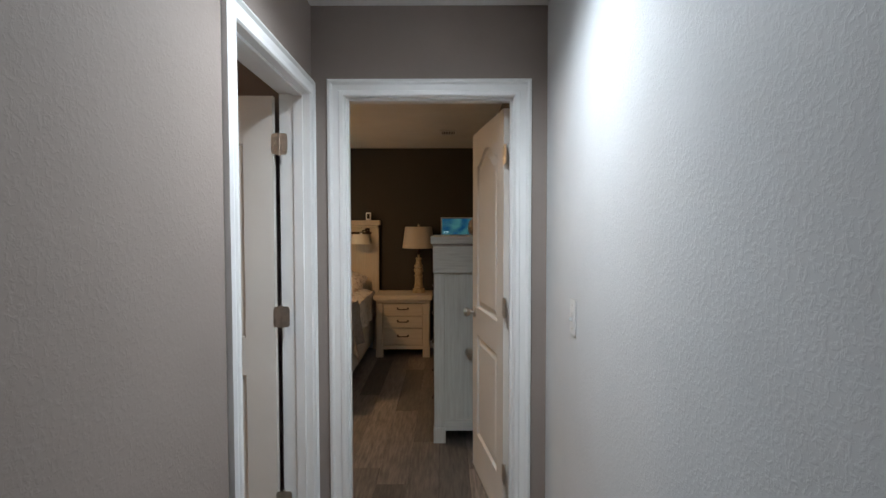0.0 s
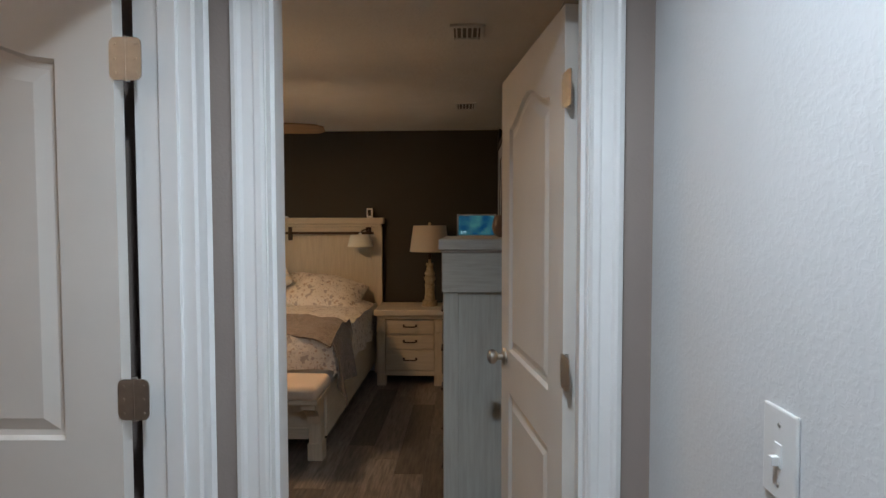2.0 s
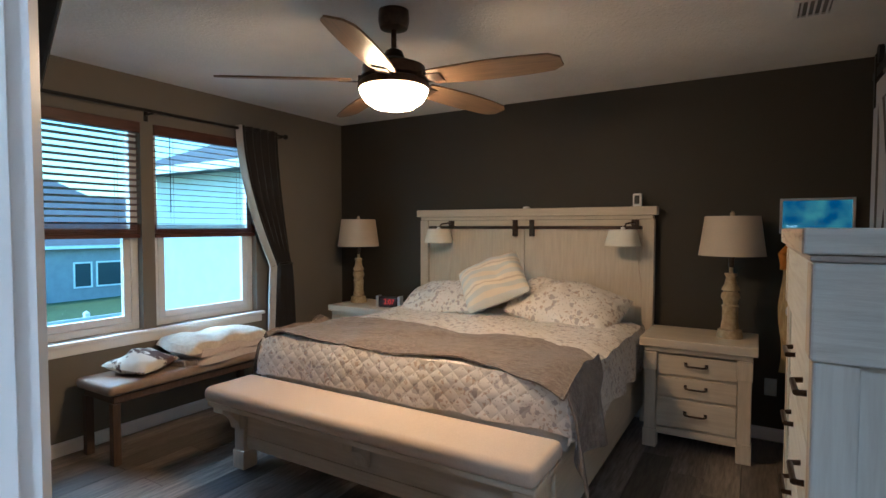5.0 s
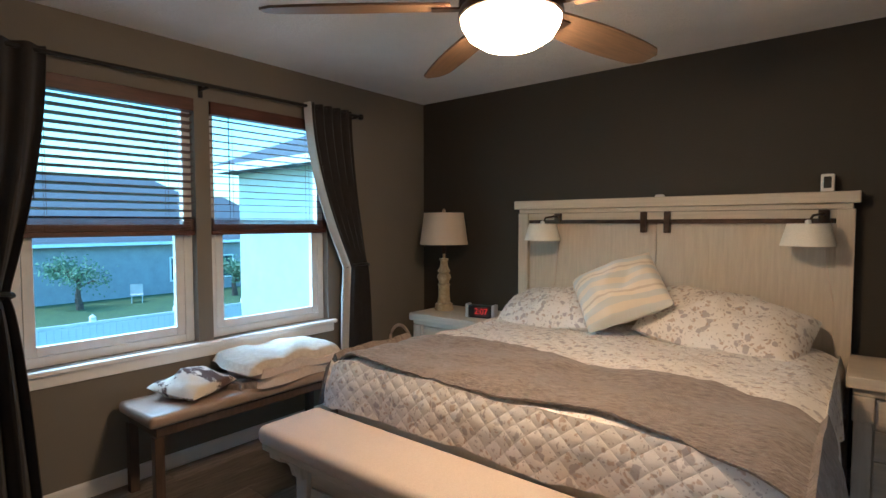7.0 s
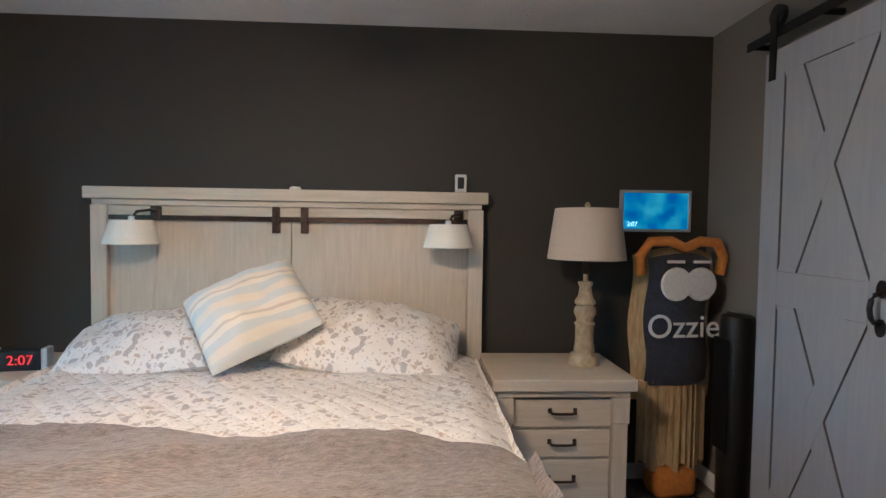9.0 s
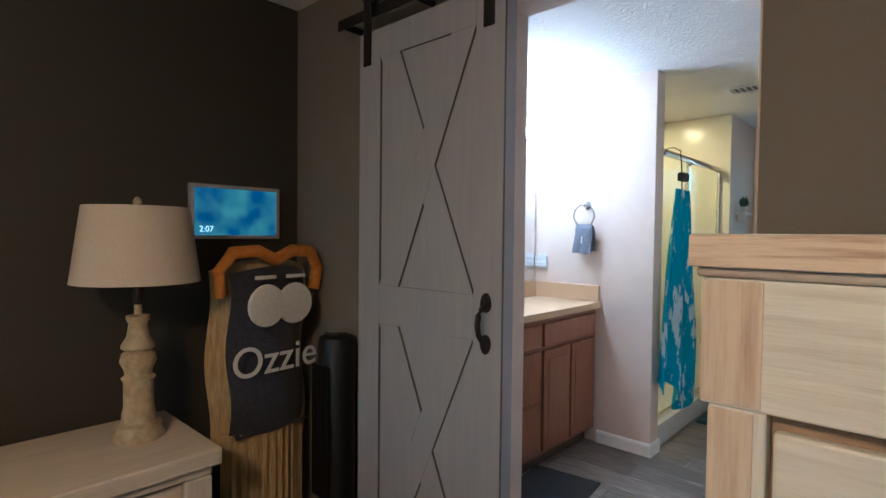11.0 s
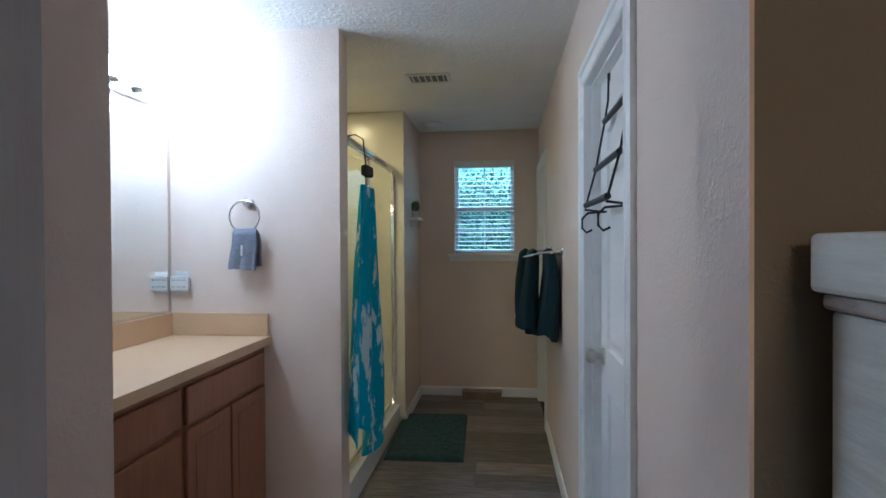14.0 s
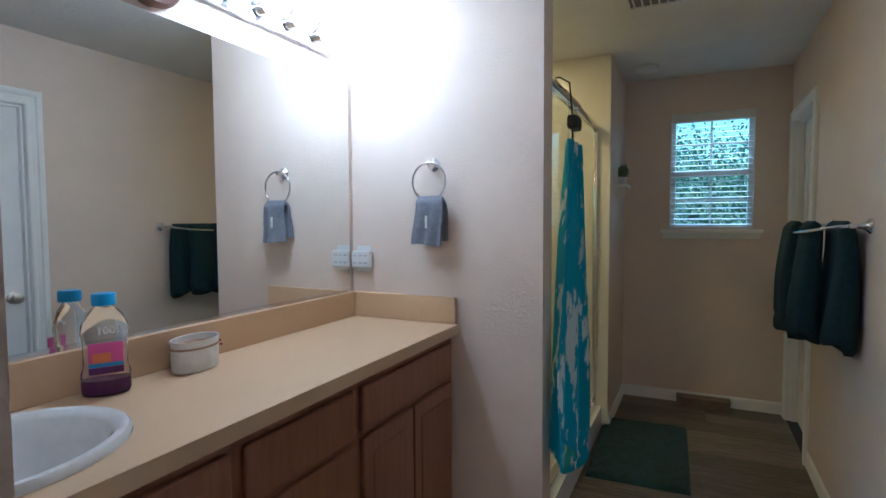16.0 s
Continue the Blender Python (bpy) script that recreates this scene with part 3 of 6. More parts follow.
def panel_door(name, label, w, h, t, at, knob_sides=(1, -1), knob_u=None, paint="doorpaint"):
    """Two-panel moulded door: hinge edge at x=0, faces at y=0 and y=t."""
    d = thing(name, label, "door", at)
    a, b, zt = 0.125, w - 0.125, h - 0.20
    bm = boxes((0, a, 0, t, 0.012, h), (b, w, 0, t, 0.012, h), (a, b, 0, t, 0.012, 0.24), (a, b, 0, t, 0.84, 1.0), (a, b, 0, t, zt + 0.075, h))
    for y in (0, t):
        for k in range(10):
            x0, x1 = b + (a - b) * k / 10, b + (a - b) * (k + 1) / 10
            c0, c1 = (zt + 0.075 * math.sin(math.pi * q / 10) ** 2 for q in (k, k + 1))
            bm.faces.new([bm.verts.new(q) for q in ((x0, y, c0), (x1, y, c1), (x1, y, zt + 0.075), (x0, y, zt + 0.075))])
    part("slab", bm, paint, d)
    for y, s in ((0.0, 1), (t, -1)):
        for z0, z1, arch in ((0.24, 0.84, 0.0), (1.0, zt, 0.075)):
            bm = bmesh.new()
            arch_panel(bm, 0.125, w - 0.125, z0, z1, arch, y, -s)
            part("panel", bm, paint, d)
    for s in knob_sides:
        y = -0.0 if s < 0 else t
        prof = [(0.0, 0.0), (0.033, 0.0), (0.033, 0.006), (0.028, 0.010), (0.013, 0.012), (0.012, 0.03), (0.022, 0.036), (0.029, 0.048), (0.027, 0.06), (0.016, 0.068), (0, 0.07)]
        m = pose(knob_u or w - 0.065, y, 0.965, 90 if s < 0 else -90)
        part("knob", lathe(bmesh.new(), prof, 24, m), "nickel", d, "satin nickel door knob", True)
    return d


def hinge(door, x, y, z, label="satin nickel butt hinge"):
    bm = bmesh.new()
    r, hw, hh = 0.014, 0.034, 0.045
    pts = [(sx * (hw - r) + r * math.cos(a), sz * (hh - r) + r * math.sin(a))
           for sx, sz, a0 in ((1, 1, 0), (-1, 1, 90), (-1, -1, 180), (1, -1, 270)) for a in (radians(a0 + 22.5 * k) for k in range(5))]
    prism(bm, pts, -0.0015, 0.0015, Matrix(((1, 0, 0, x), (0, 0, 1, y), (0, 1, 0, z), (0, 0, 0, 1))))
    for k in range(5):
        tube(bm, [(x, y - 0.004, z - 0.048 + 0.0194 * k), (x, y - 0.004, z - 0.0302 + 0.0194 * k)], 0.006)
    for dx in (-0.022, 0.022):
        for dz in (-0.03, 0.0, 0.03):
            lathe(bm, [(0.0035, 0), (0.003, 0.001), (0, 0.0012)], 8, pose(x + dx, y + 0.0015, z + dz, -90))
    return part("hinge", bm, "nickel", door, label)


DA = 81.8
bdoor = panel_door("bedroom_door", "white two-panel arched bedroom door standing open into the room", 0.735, 2.025, 0.035,
                   pose(0.824, YF + 0.022, 0, 0, 0, 180 - DA) @ pose(0, -0.035, 0))
for z in (0.29, 1.09, 1.81):
    hinge(bdoor, -0.014, 0.034, z)
hdoor = panel_door("hall_door", "white two-panel arched door standing open into a side room", 0.785, 2.02, 0.035,
                   pose(HL - 0.135, 2.828, 0, 0, 0, 182) @ pose(0, 0, 0))
for z in (0.29, 1.09, 1.82):
    hinge(hdoor, -0.027, 0.036, z)
cdoor = panel_door("closet_door", "white two-panel closet door, closed, with an over-door rack", 0.69, 2.02, 0.035,
                   pose(D1[0] + 0.02, BY0 - 0.09, 0), (1,), paint="trim")
fdoor = panel_door("far_bath_door", "white door, closed, at the end of the bathroom", 0.67, 2.02, 0.035, pose(D2[0] + 0.02, BY0 - 0.092, 0), ())

sw = thing("light_switch", "white toggle light switch plate on the hall wall", "switch")
part("plate", box(bmesh.new(), XR - 0.006, XR, 2.375, 2.45, 1.09, 1.217, bevel=0.003), "white_plastic", sw)
part("toggle_slot", box(bmesh.new(), XR - 0.008, XR - 0.005, 2.405, 2.42, 1.137, 1.169), "white_plastic", sw)
part("toggle", box(bmesh.new(), XR - 0.018, XR - 0.007, 2.408, 2.417, 1.139, 1.152, bevel=0.001), "white_plastic", sw)
for z in (1.112, 1.194):
    part("screw", lathe(bmesh.new(), [(0, 0), (0.003, 0.0), (0.003, 0.001), (0, 0.0015)], 10, pose(XR - 0.006, 2.4125, z, 0, -90, 0)), "nickel", sw)

hl = thing("hall_ceiling_light", "round white recessed ceiling light in the hall", "ceiling light", pose(HALL_LAMP[0], HALL_LAMP[1], H))
part("rim", lathe(bmesh.new(), [(0.07, 0), (0.095, -0.001), (0.092, -0.007), (0.074, -0.009), (0.07, -0.004)], 32, close=False), "white_plastic", hl, smooth=True)
part("lens", lathe(bmesh.new(), [(0.0, -0.003), (0.07, -0.003)], 32, close=False), glow("hall_lamp_glow", COOL, 12.0), hl)
sl2 = thing("side_room_light", "round warm flush ceiling light in the side room", "ceiling light", pose(-1.15, 1.55, H))
part("rim", lathe(bmesh.new(), [(0.09, 0), (0.10, -0.003), (0.10, -0.012), (0.085, -0.014), (0.085, 0)], 32, close=False), "white_plastic", sl2, smooth=True)
part("lens", lathe(bmesh.new(), [(0.0, -0.013), (0.085, -0.012), (0.085, -0.004)], 32, close=False), glow("side_lamp_glow", (1.0, 0.74, 0.5), 22.0), sl2)


# ---- bedroom windows ----
def bed_window(name, y0, y1):
    w = tagged(new(name), "white vinyl single-hung window with a wood sill", "window", kind="structure")
    xo = XL - 0.105
    rows = [(xo, xo + 0.05, y0, y0 + 0.05, WZ0, WZ1), (xo, xo + 0.05, y1 - 0.05, y1, WZ0, WZ1), (xo, xo + 0.05, y0 + 0.05, y1 - 0.05, WZ0, WZ0 + 0.05), (xo, xo + 0.05, y0 + 0.05, y1 - 0.05, WZ1 - 0.05, WZ1)]
    part("window_frame", boxes(*rows, bevel=0.003), "vinyl", w)
    zm = 1.40
    part("sash", boxes((xo + 0.012, xo + 0.05, y0 + 0.052, y0 + 0.10, WZ0 + 0.052, zm), (xo + 0.012, xo + 0.05, y1 - 0.10, y1 - 0.052, WZ0 + 0.052, zm),
                       (xo + 0.012, xo + 0.05, y0 + 0.10, y1 - 0.10, WZ0 + 0.052, WZ0 + 0.10), (xo + 0.012, xo + 0.05, y0 + 0.10, y1 - 0.10, zm - 0.045, zm), bevel=0.003), "vinyl", w)
    for z0, z1, x in ((WZ0 + 0.1, zm - 0.04, xo + 0.03), (zm, WZ1 - 0.05, xo + 0.012)):
        g = part("pane", box(bmesh.new(), x, x + 0.004, y0 + 0.05, y1 - 0.05, z0, z1), "glasspane", w)
        g.visible_shadow = False
    return w


bed_window("window_1", *W1)
bed_window("window_2", *W2)
setting("window_sill", box(bmesh.new(), XL - 0.055, XL + 0.035, W1[0] - 0.06, W2[1] + 0.06, WZ0 - 0.03, WZ0 - 0.003, bevel=0.006), "trim", "white wooden sill under both windows", "window sill")
setting("window_apron", box(bmesh.new(), XL, XL + 0.014, W1[0] - 0.04, W2[1] + 0.04, WZ0 - 0.09, WZ0 - 0.031, bevel=0.003), "trim", "white apron under the window sill", "trim")


def blind(y0, y1, zb, cord_y, tilt):
    b = thing("window_blind", "dark wood slatted blind, half raised, in the window", "blind", group="window blinds")
    x = XL - 0.028
    part("valance", box(bmesh.new(), x - 0.03, x + 0.04, y0 + 0.004, y1 - 0.004, WZ1 - 0.075, WZ1 - 0.002, bevel=0.004), "blindwood", b)
    n = 15
    zt, z0 = WZ1 - 0.10, zb + 0.10
    bm0 = box(bmesh.new(), -0.024, 0.024, y0 + 0.01, y1 - 0.01, -0.0014, 0.0014)
    first = part("slat", bm0, "blindwood", b)
    for i in range(n):
        o = first if i == 0 else new("slat", first.data)
        o.parent = b
        o.matrix_basis = pose(x, 0, zt - (zt - z0) * i / (n - 1), 0, tilt, 0)
    for k in range(15):
        o = new("slat", first.data)
        o.parent = b
        o.matrix_basis = pose(x + 0.0015 * math.sin(k * 2.3), 0, zb + 0.0316 + 0.0042 * k)
    part("bottom_rail", box(bmesh.new(), x - 0.026, x + 0.026, y0 + 0.008, y1 - 0.008, zb, zb + 0.028, bevel=0.004), "blindwood", b)
    for y in (y0 + 0.15, y1 - 0.15):
        bm = bmesh.new()
        for dx in (-0.02, 0.02):
            tube(bm, [(x + dx, y, zb + 0.02), (x + dx, y, WZ1 - 0.06)], 0.0012, 6)
        part("ladder_cord", bm, "blindwood", b)
    part("pull_cord", tube(bmesh.new(), [(x + 0.03, cord_y, 1.52), (x + 0.03, cord_y, WZ1 - 0.07)], 0.003, 6), "black", b)
    return b


blind(W1[0], W1[1], 1.335, W1[0] + 0.1, -12)
blind(W2[0], W2[1], 1.335, W2[0] + 0.12, 1)

rod = thing("curtain_rod", "thin black metal curtain rod above the windows", "curtain rod")
part("rod", tube(bmesh.new(), [(XL + 0.085, 3.72, 2.2), (XL + 0.085, 6.18, 2.2)], 0.011), "black", rod)
for y in (3.70, 6.19):
    part("finial", lathe(bmesh.new(), [(0, -0.025), (0.018, -0.015), (0.022, 0), (0.018, 0.015), (0, 0.025)], 16, pose(XL + 0.085, y, 2.2)), "black", rod, smooth=True)
for y in (3.76, 5.01, 6.14):
    part("bracket", boxes((XL, XL + 0.09, y - 0.006, y + 0.006, 2.18, 2.192), (XL, XL + 0.008, y - 0.012, y + 0.012, 2.14, 2.23)), "black", rod)


def drape(label, top, tie, foot, flip):
    """One gathered drape: top, tie and foot are (y0, y1); the lining edge is turned out."""
    c = thing("curtain", label, "curtain", group="drapes")
    zt, zm, zb = 2.225, 1.08, 0.03
    def edge(v):
        z = zt + (zb - zt) * v
        if z > zm:
            k = (zt - z) / (zt - zm)
            k = k ** 1.7
            a, b = top, tie
        else:
            k = (zm - z) / (zm - zb)
            k = k ** 0.6
            a, b = tie, foot
        return a[0] + (b[0] - a[0]) * k, a[1] + (b[1] - a[1]) * k, z
    def fn(u, v):
        y0, y1, z = edge(v)
        y = y0 + (y1 - y0) * u
        amp = 0.03 if z > zm else 0.042
        fold = math.sin(u * 2 * math.pi * 5 + 0.6 * math.sin(3 * v)) + 0.35 * math.sin(u * 31 + 2 * v)
        return (XL + 0.085 + amp * fold * min(1, 0.55 + v), y, z)
    part("panel", grid_sheet(bmesh.new(), 70, 44, fn, 0.004), "drape", c, smooth=True)
    def lin(u, v):
        y0, y1, z = edge(v)
        y = (y0 if flip else y1)
        s = -1 if flip else 1
        return (XL + 0.09 + 0.03 * math.sin(u * 5 + v * 3), y + s * (0.006 + (0.02 + 0.06 * v) * u), z)
    if flip:
        part("lining", grid_sheet(bmesh.new(), 8, 40, lin, 0.003), "lining", c, "pale lining turned out along the edge", True)
    ym = sum(tie) / 2
    tb = bmesh.new()
    ring = [(XL + 0.085 + 0.06 * math.cos(a), ym + (abs(tie[1] - tie[0]) / 2 + 0.02) * math.sin(a), zm + 0.02 * math.cos(a)) for a in (2 * math.pi * k / 24 for k in range(25))]
    tube(tb, ring, 0.012, 8)
    part("tieback", tb, "black", c)
    return c


drape("charcoal drape with pale lining, tied back beside the window", (5.72, 6.10), (6.06, 6.22), (6.02, 6.28), True)
drape("charcoal drape gathered at the end of the rod", (3.74, 4.25), (3.80, 4.07), (3.74, 4.17), False)

# ---- bed ----
bed = thing("bed", "whitewashed wooden king bed with panelled headboard and bench footboard", "bed")
BX = (-2.20, -0.30)
HBX = (-2.27, -0.233)
part("headboard_cap", boxes((HBX[0], HBX[1], 6.885, 6.985, 1.505, 1.565), (HBX[0] + 0.03, HBX[1] - 0.03, 6.91, 6.985, 1.475, 1.503), bevel=0.005), "whitewash_h", bed)
for x in (HBX[0] + 0.02, HBX[1] - 0.10):
    part("headboard_post", box(bmesh.new(), x, x + 0.08, 6.915, 6.98, 0.0, 1.474, bevel=0.004), "whitewash", bed)
n = 6
w0 = (HBX[1] - HBX[0] - 0.2) / n
for i in range(n):
    x = HBX[0] + 0.10 + i * w0
    part("headboard_plank", box(bmesh.new(), x + (0.003 if i == 3 else 0.0002), x + w0 - (0.003 if i == 2 else 0.0002), 6.945, 6.975, 0.45, 1.40, bevel=0.0004), "whitewash", bed)
part("headboard_rail", box(bmesh.new(), HBX[0] + 0.10, HBX[1] - 0.10, 6.93, 6.98, 1.425, 1.473, bevel=0.003), "whitewash_h", bed)
part("track", box(bmesh.new(), HBX[0] + 0.11, HBX[1] - 0.11, 6.915, 6.945, 1.400, 1.424, bevel=0.002), "bronze", bed, "dark metal track across the headboard")
for x in (-1.325, -1.18):
    part("track_bracket", box(bmesh.new(), x - 0.018, x + 0.018, 6.905, 6.944, 1.34, 1.475, bevel=0.004), "bronze", bed, "dark metal strap over the track")
for x0 in (BX[0] - 0.05, BX[1] - 0.045):
    part("side_rail", box(bmesh.new(), x0, x0 + 0.03, 5.0, 6.93, 0.12, 0.44, bevel=0.004), "whitewash_y", bed)
FX = (-2.26, -0.295)
bm = bmesh.new()
box(bm, FX[0], FX[1], 4.72, 5.06, 0.435, 0.52, bevel=0.035, segs=4)
part("bench_cushion", bm, "fabric_cream", bed, "cream upholstered bench top", True)
part("footboard_ledge", box(bmesh.new(), FX[0] + 0.01, FX[1] - 0.01, 4.745, 5.06, 0.405, 0.434, bevel=0.006), "whitewash_h", bed)
part("footboard_panel", boxes((FX[0] + 0.10, FX[1] - 0.10, 4.93, 4.96, 0.13, 0.404), bevel=0.003), "whitewash_h", bed)
part("footboard_rail", boxes((FX[0] + 0.12, FX[1] - 0.12, 4.918, 4.929, 0.13, 0.20), (FX[0] + 0.12, FX[1] - 0.12, 4.918, 4.929, 0.36, 0.404), bevel=0.003), "whitewash_h", bed)
for x in (FX[0] + 0.03, FX[1] - 0.11):
    part("foot_leg", box(bmesh.new(), x, x + 0.08, 4.905, 4.985, 0.0, 0.404, bevel=0.004), "whitewash", bed)
    part("leg_plinth", box(bmesh.new(), x - 0.008, x + 0.088, 4.897, 4.993, 0.0, 0.11, bevel=0.004), "whitewash", bed)
for x in (FX[0] + 0.03, -1.295, FX[1] - 0.11):
    bm = bmesh.new()
    pts = [(0, 0), (0, -0.16), (-0.02, -0.16), (-0.035, -0.11), (-0.08, -0.06), (-0.135, -0.035), (-0.135, 0)]
    prism(bm, pts, 0, 0.08, Matrix(((0, 0, 1, x), (1, 0, 0, 4.904), (0, 1, 0, 0.404), (0, 0, 0, 1))))
    part("corbel", bm, "whitewash", bed, "scrolled wooden corbel under the bench")
part("mattress", box(bmesh.new(), BX[0], BX[1], 5.10, 6.90, 0.40, 0.70, bevel=0.06, segs=4), "lining", bed, smooth=True)


def bump_noise(x, y, s, a):
    return a * noise.fractal(Vector((x * s, y * s, 0.3)), 1.0, 2.0, 3)


QZ = 0.735


def bed_cover(y0, y1, x_over, drop_r, drop_l, drop_f, lift, wob, nu=110, nv=80):
    """Cloth over the mattress: across u (with hanging sides), along v; drop_f hangs over the foot end."""
    W = BX[1] - BX[0] + 2 * x_over
    def fn(u, v):
        total = drop_l + W + drop_r
        s = u * total
        length = (y1 - y0) + drop_f
        q = v * length
        yy = y1 - q
        dz = 0.0
        if yy < y0:
            dz = y0 - yy
            yy = y0 - 0.03 * min(1, dz / 0.1) - 0.02 * dz
            zfront = QZ - dz
        else:
            zfront = QZ
        xl, xr = BX[0] - x_over, BX[1] + x_over
        if s < drop_l:
            k = drop_l - s
            x, z = xl - 0.02 * min(1, k / 0.08) - 0.03 * k, QZ - k
        elif s > drop_l + W:
            k = s - drop_l - W
            x, z = xr + 0.02 * min(1, k / 0.08) + 0.03 * k, QZ - k
        else:
            x, z = xl + s - drop_l, QZ
        edge = min(s - drop_l, drop_l + W - s, 0.14)
        if 0 <= edge < 0.14:
            z -= 0.045 * (1 - edge / 0.14) ** 2
        if yy - y0 < 0.14 and dz == 0:
            z -= 0.035 * (1 - max(0, yy - y0) / 0.14) ** 2
        z = min(z, zfront + (z - QZ)) if dz else z
        if dz and z < 0.5:
            z = max(z, 0.5 + 0.0)
        hang = max(0.0, QZ - z - 0.05)
        x += (hang * 0.11) * math.sin(yy * 15 + 1.3 * math.sin(yy * 5)) * (1 if s > drop_l + W / 2 else -1) * 0.6
        z += lift + bump_noise(x, yy + dz, 3.2, wob) + bump_noise(x, yy + dz, 9.0, wob * 0.35)
        return (x, yy + (hang * 0.05) * math.sin(x * 13), z)
    return grid_sheet(bmesh.new(), nu, nv, fn, 0.006)


quilt = tagged(solid("quilt", bed_cover(5.10, 6.80, 0.0, 0.30, 0.34, 0.22, 0.02, 0.018), "quilt", smooth=True), "cream quilt with a grey and tan floral print, over the bed", "quilt")


def throw_fn(u, v):
    total = 0.30 + (BX[1] - BX[0] + 0.04) + 0.37
    s = u * total
    xl, xr = BX[0] - 0.02, BX[1] + 0.02
    if s < 0.30:
        k = 0.30 - s
        x, z = xl - 0.065 * min(1, k / 0.1) - 0.12 * k, QZ - k
    elif s > total - 0.37:
        k = s - (total - 0.37)
        x, z = xr + 0.035 * min(1, k / 0.1) + 0.03 * k, QZ - k
    else:
        x, z = xl + s - 0.30, QZ
    edge = min(s - 0.30, total - 0.37 - s)
    if 0 <= edge < 0.16:
        z -= 0.05 * (1 - edge / 0.16) ** 2
    fall = max(0.0, u - 0.60) / 0.40
    near = 5.125 + 0.01 * u - 0.15 * fall ** 1.6 + 0.02 * math.sin(s * 5.0)
    far = 5.66 + 0.10 * math.sin(min(u, 0.8) * 3.6) - 0.10 * u - 0.12 * fall ** 2 + 0.02 * math.sin(s * 7.0 + 1.0)
    y = near + (far - near) * v
    hang = max(0.0, QZ - z - 0.05)
    x += hang * 0.15 * math.sin(y * 19 + 0.8) + 0.03 * hang * (1 - v) * (1 if u > 0.5 else 0)
    if y < 5.24:
        z -= 0.035 * ((5.24 - y) / 0.14) ** 2
    z += 0.052 + bump_noise(x, y, 3.2, 0.018) + 0.4 * abs(bump_noise(x, y, 8.0, 0.03)) + 0.010 * math.sin(y * 22 + 3 * math.sin(x * 2.2)) * (0.4 + 0.6 * v)
    return (x, y, z)


tagged(solid("throw_blanket", grid_sheet(bmesh.new(), 120, 46, throw_fn, 0.010), "throw", smooth=True), "taupe grey plush throw blanket draped across the bed", "blanket")


def pillow(name, label, w, d, h, at, mat, seed=0.0, flange=0.0):
    bm = bmesh.new()
    def fn_side(sgn):
        def fn(u, v):
            a, b = u * 2 - 1, v * 2 - 1
            pinch = 1 - 0.09 * (a * a) * (b * b)
            x, y = a * w / 2 * (1 - 0.0 * b * b) * (1 - 0.09 * (1 - b * b) * a * a) * pinch, b * d / 2 * (1 - 0.09 * (1 - a * a) * b * b) * pinch
            t = max(0.0, (1 - abs(a) ** 2.4) * (1 - abs(b) ** 2.4)) ** 0.6
            z = sgn * (h / 2 * t + 0.003) + (bump_noise(x + seed, y - seed, 4.0, 0.055) + bump_noise(x - seed, y, 12.0, 0.02)) * t
            return (x, y, z)
        return fn
    grid_sheet(bm, 26, 20, fn_side(1))
    grid_sheet(bm, 26, 20, fn_side(-1))
    bmesh.ops.remove_doubles(bm, verts=bm.verts, dist=0.0065)
    ob = tagged(solid(name, bm, mat, smooth=True, at=at), label, "pillow")
    return ob


pillow("bed_pillow", "floral bed pillow leaning on the headboard", 0.88, 0.54, 0.22, pose(-1.78, 6.66, 0.835, 20, -6, 3), "pillowcase", 1.0)
pillow("bed_pillow", "floral bed pillow slumped against the headboard", 0.88, 0.56, 0.25, pose(-0.80, 6.64, 0.845, 24, 9, -4), "pillowcase", 2.0)
pillow("throw_pillow", "square cream and grey striped throw pillow lying tilted on the bed", 0.52, 0.44, 0.17, pose(-1.30, 6.45, 1.01, 50, 0, 2) @ pose(0, 0, 0, 0, 0, 30), "stripe", 3.0)


def sconce(x, cord):
    s = thing("reading_lamp", "ivory shaded swing-arm reading lamp on the headboard", "lamp", group="headboard lamps")
    part("shade", lathe(bmesh.new(), [(0.095, 0), (0.125, -0.115), (0.122, -0.115), (0.092, 0.0)], 28, pose(x, 6.80, 1.397), close=False), "sconce_shade", s, smooth=True)
    part("arm", tube(bmesh.new(), [(x + 0.06, 6.93, 1.44), (x + 0.06, 6.86, 1.45), (x + 0.02, 6.81, 1.44), (x, 6.80, 1.40)], 0.007, 8), "bronze", s)
    part("wall_plate", box(bmesh.new(), x + 0.035, x + 0.085, 6.905, 6.93, 1.40, 1.47, bevel=0.005), "bronze", s)
    part("bulb", lathe(bmesh.new(), [(0, 0.03), (0.014, 0.025), (0.016, 0), (0.028, -0.04), (0.02, -0.065), (0, -0.07)], 14, pose(x, 6.80, 1.39)), "white_plastic", s, smooth=True)
    part("cord", tube(bmesh.new(), [(x + 0.06, 6.93, 1.40)] + [(x + 0.06 + cord * (k / 8) ** 1.5, 6.938, 1.40 - 0.08 * k) for k in range(1, 9)], 0.003, 6), "fabric_cream", s)


sconce(-1.985, -0.06)
sconce(-0.445, 0.09)

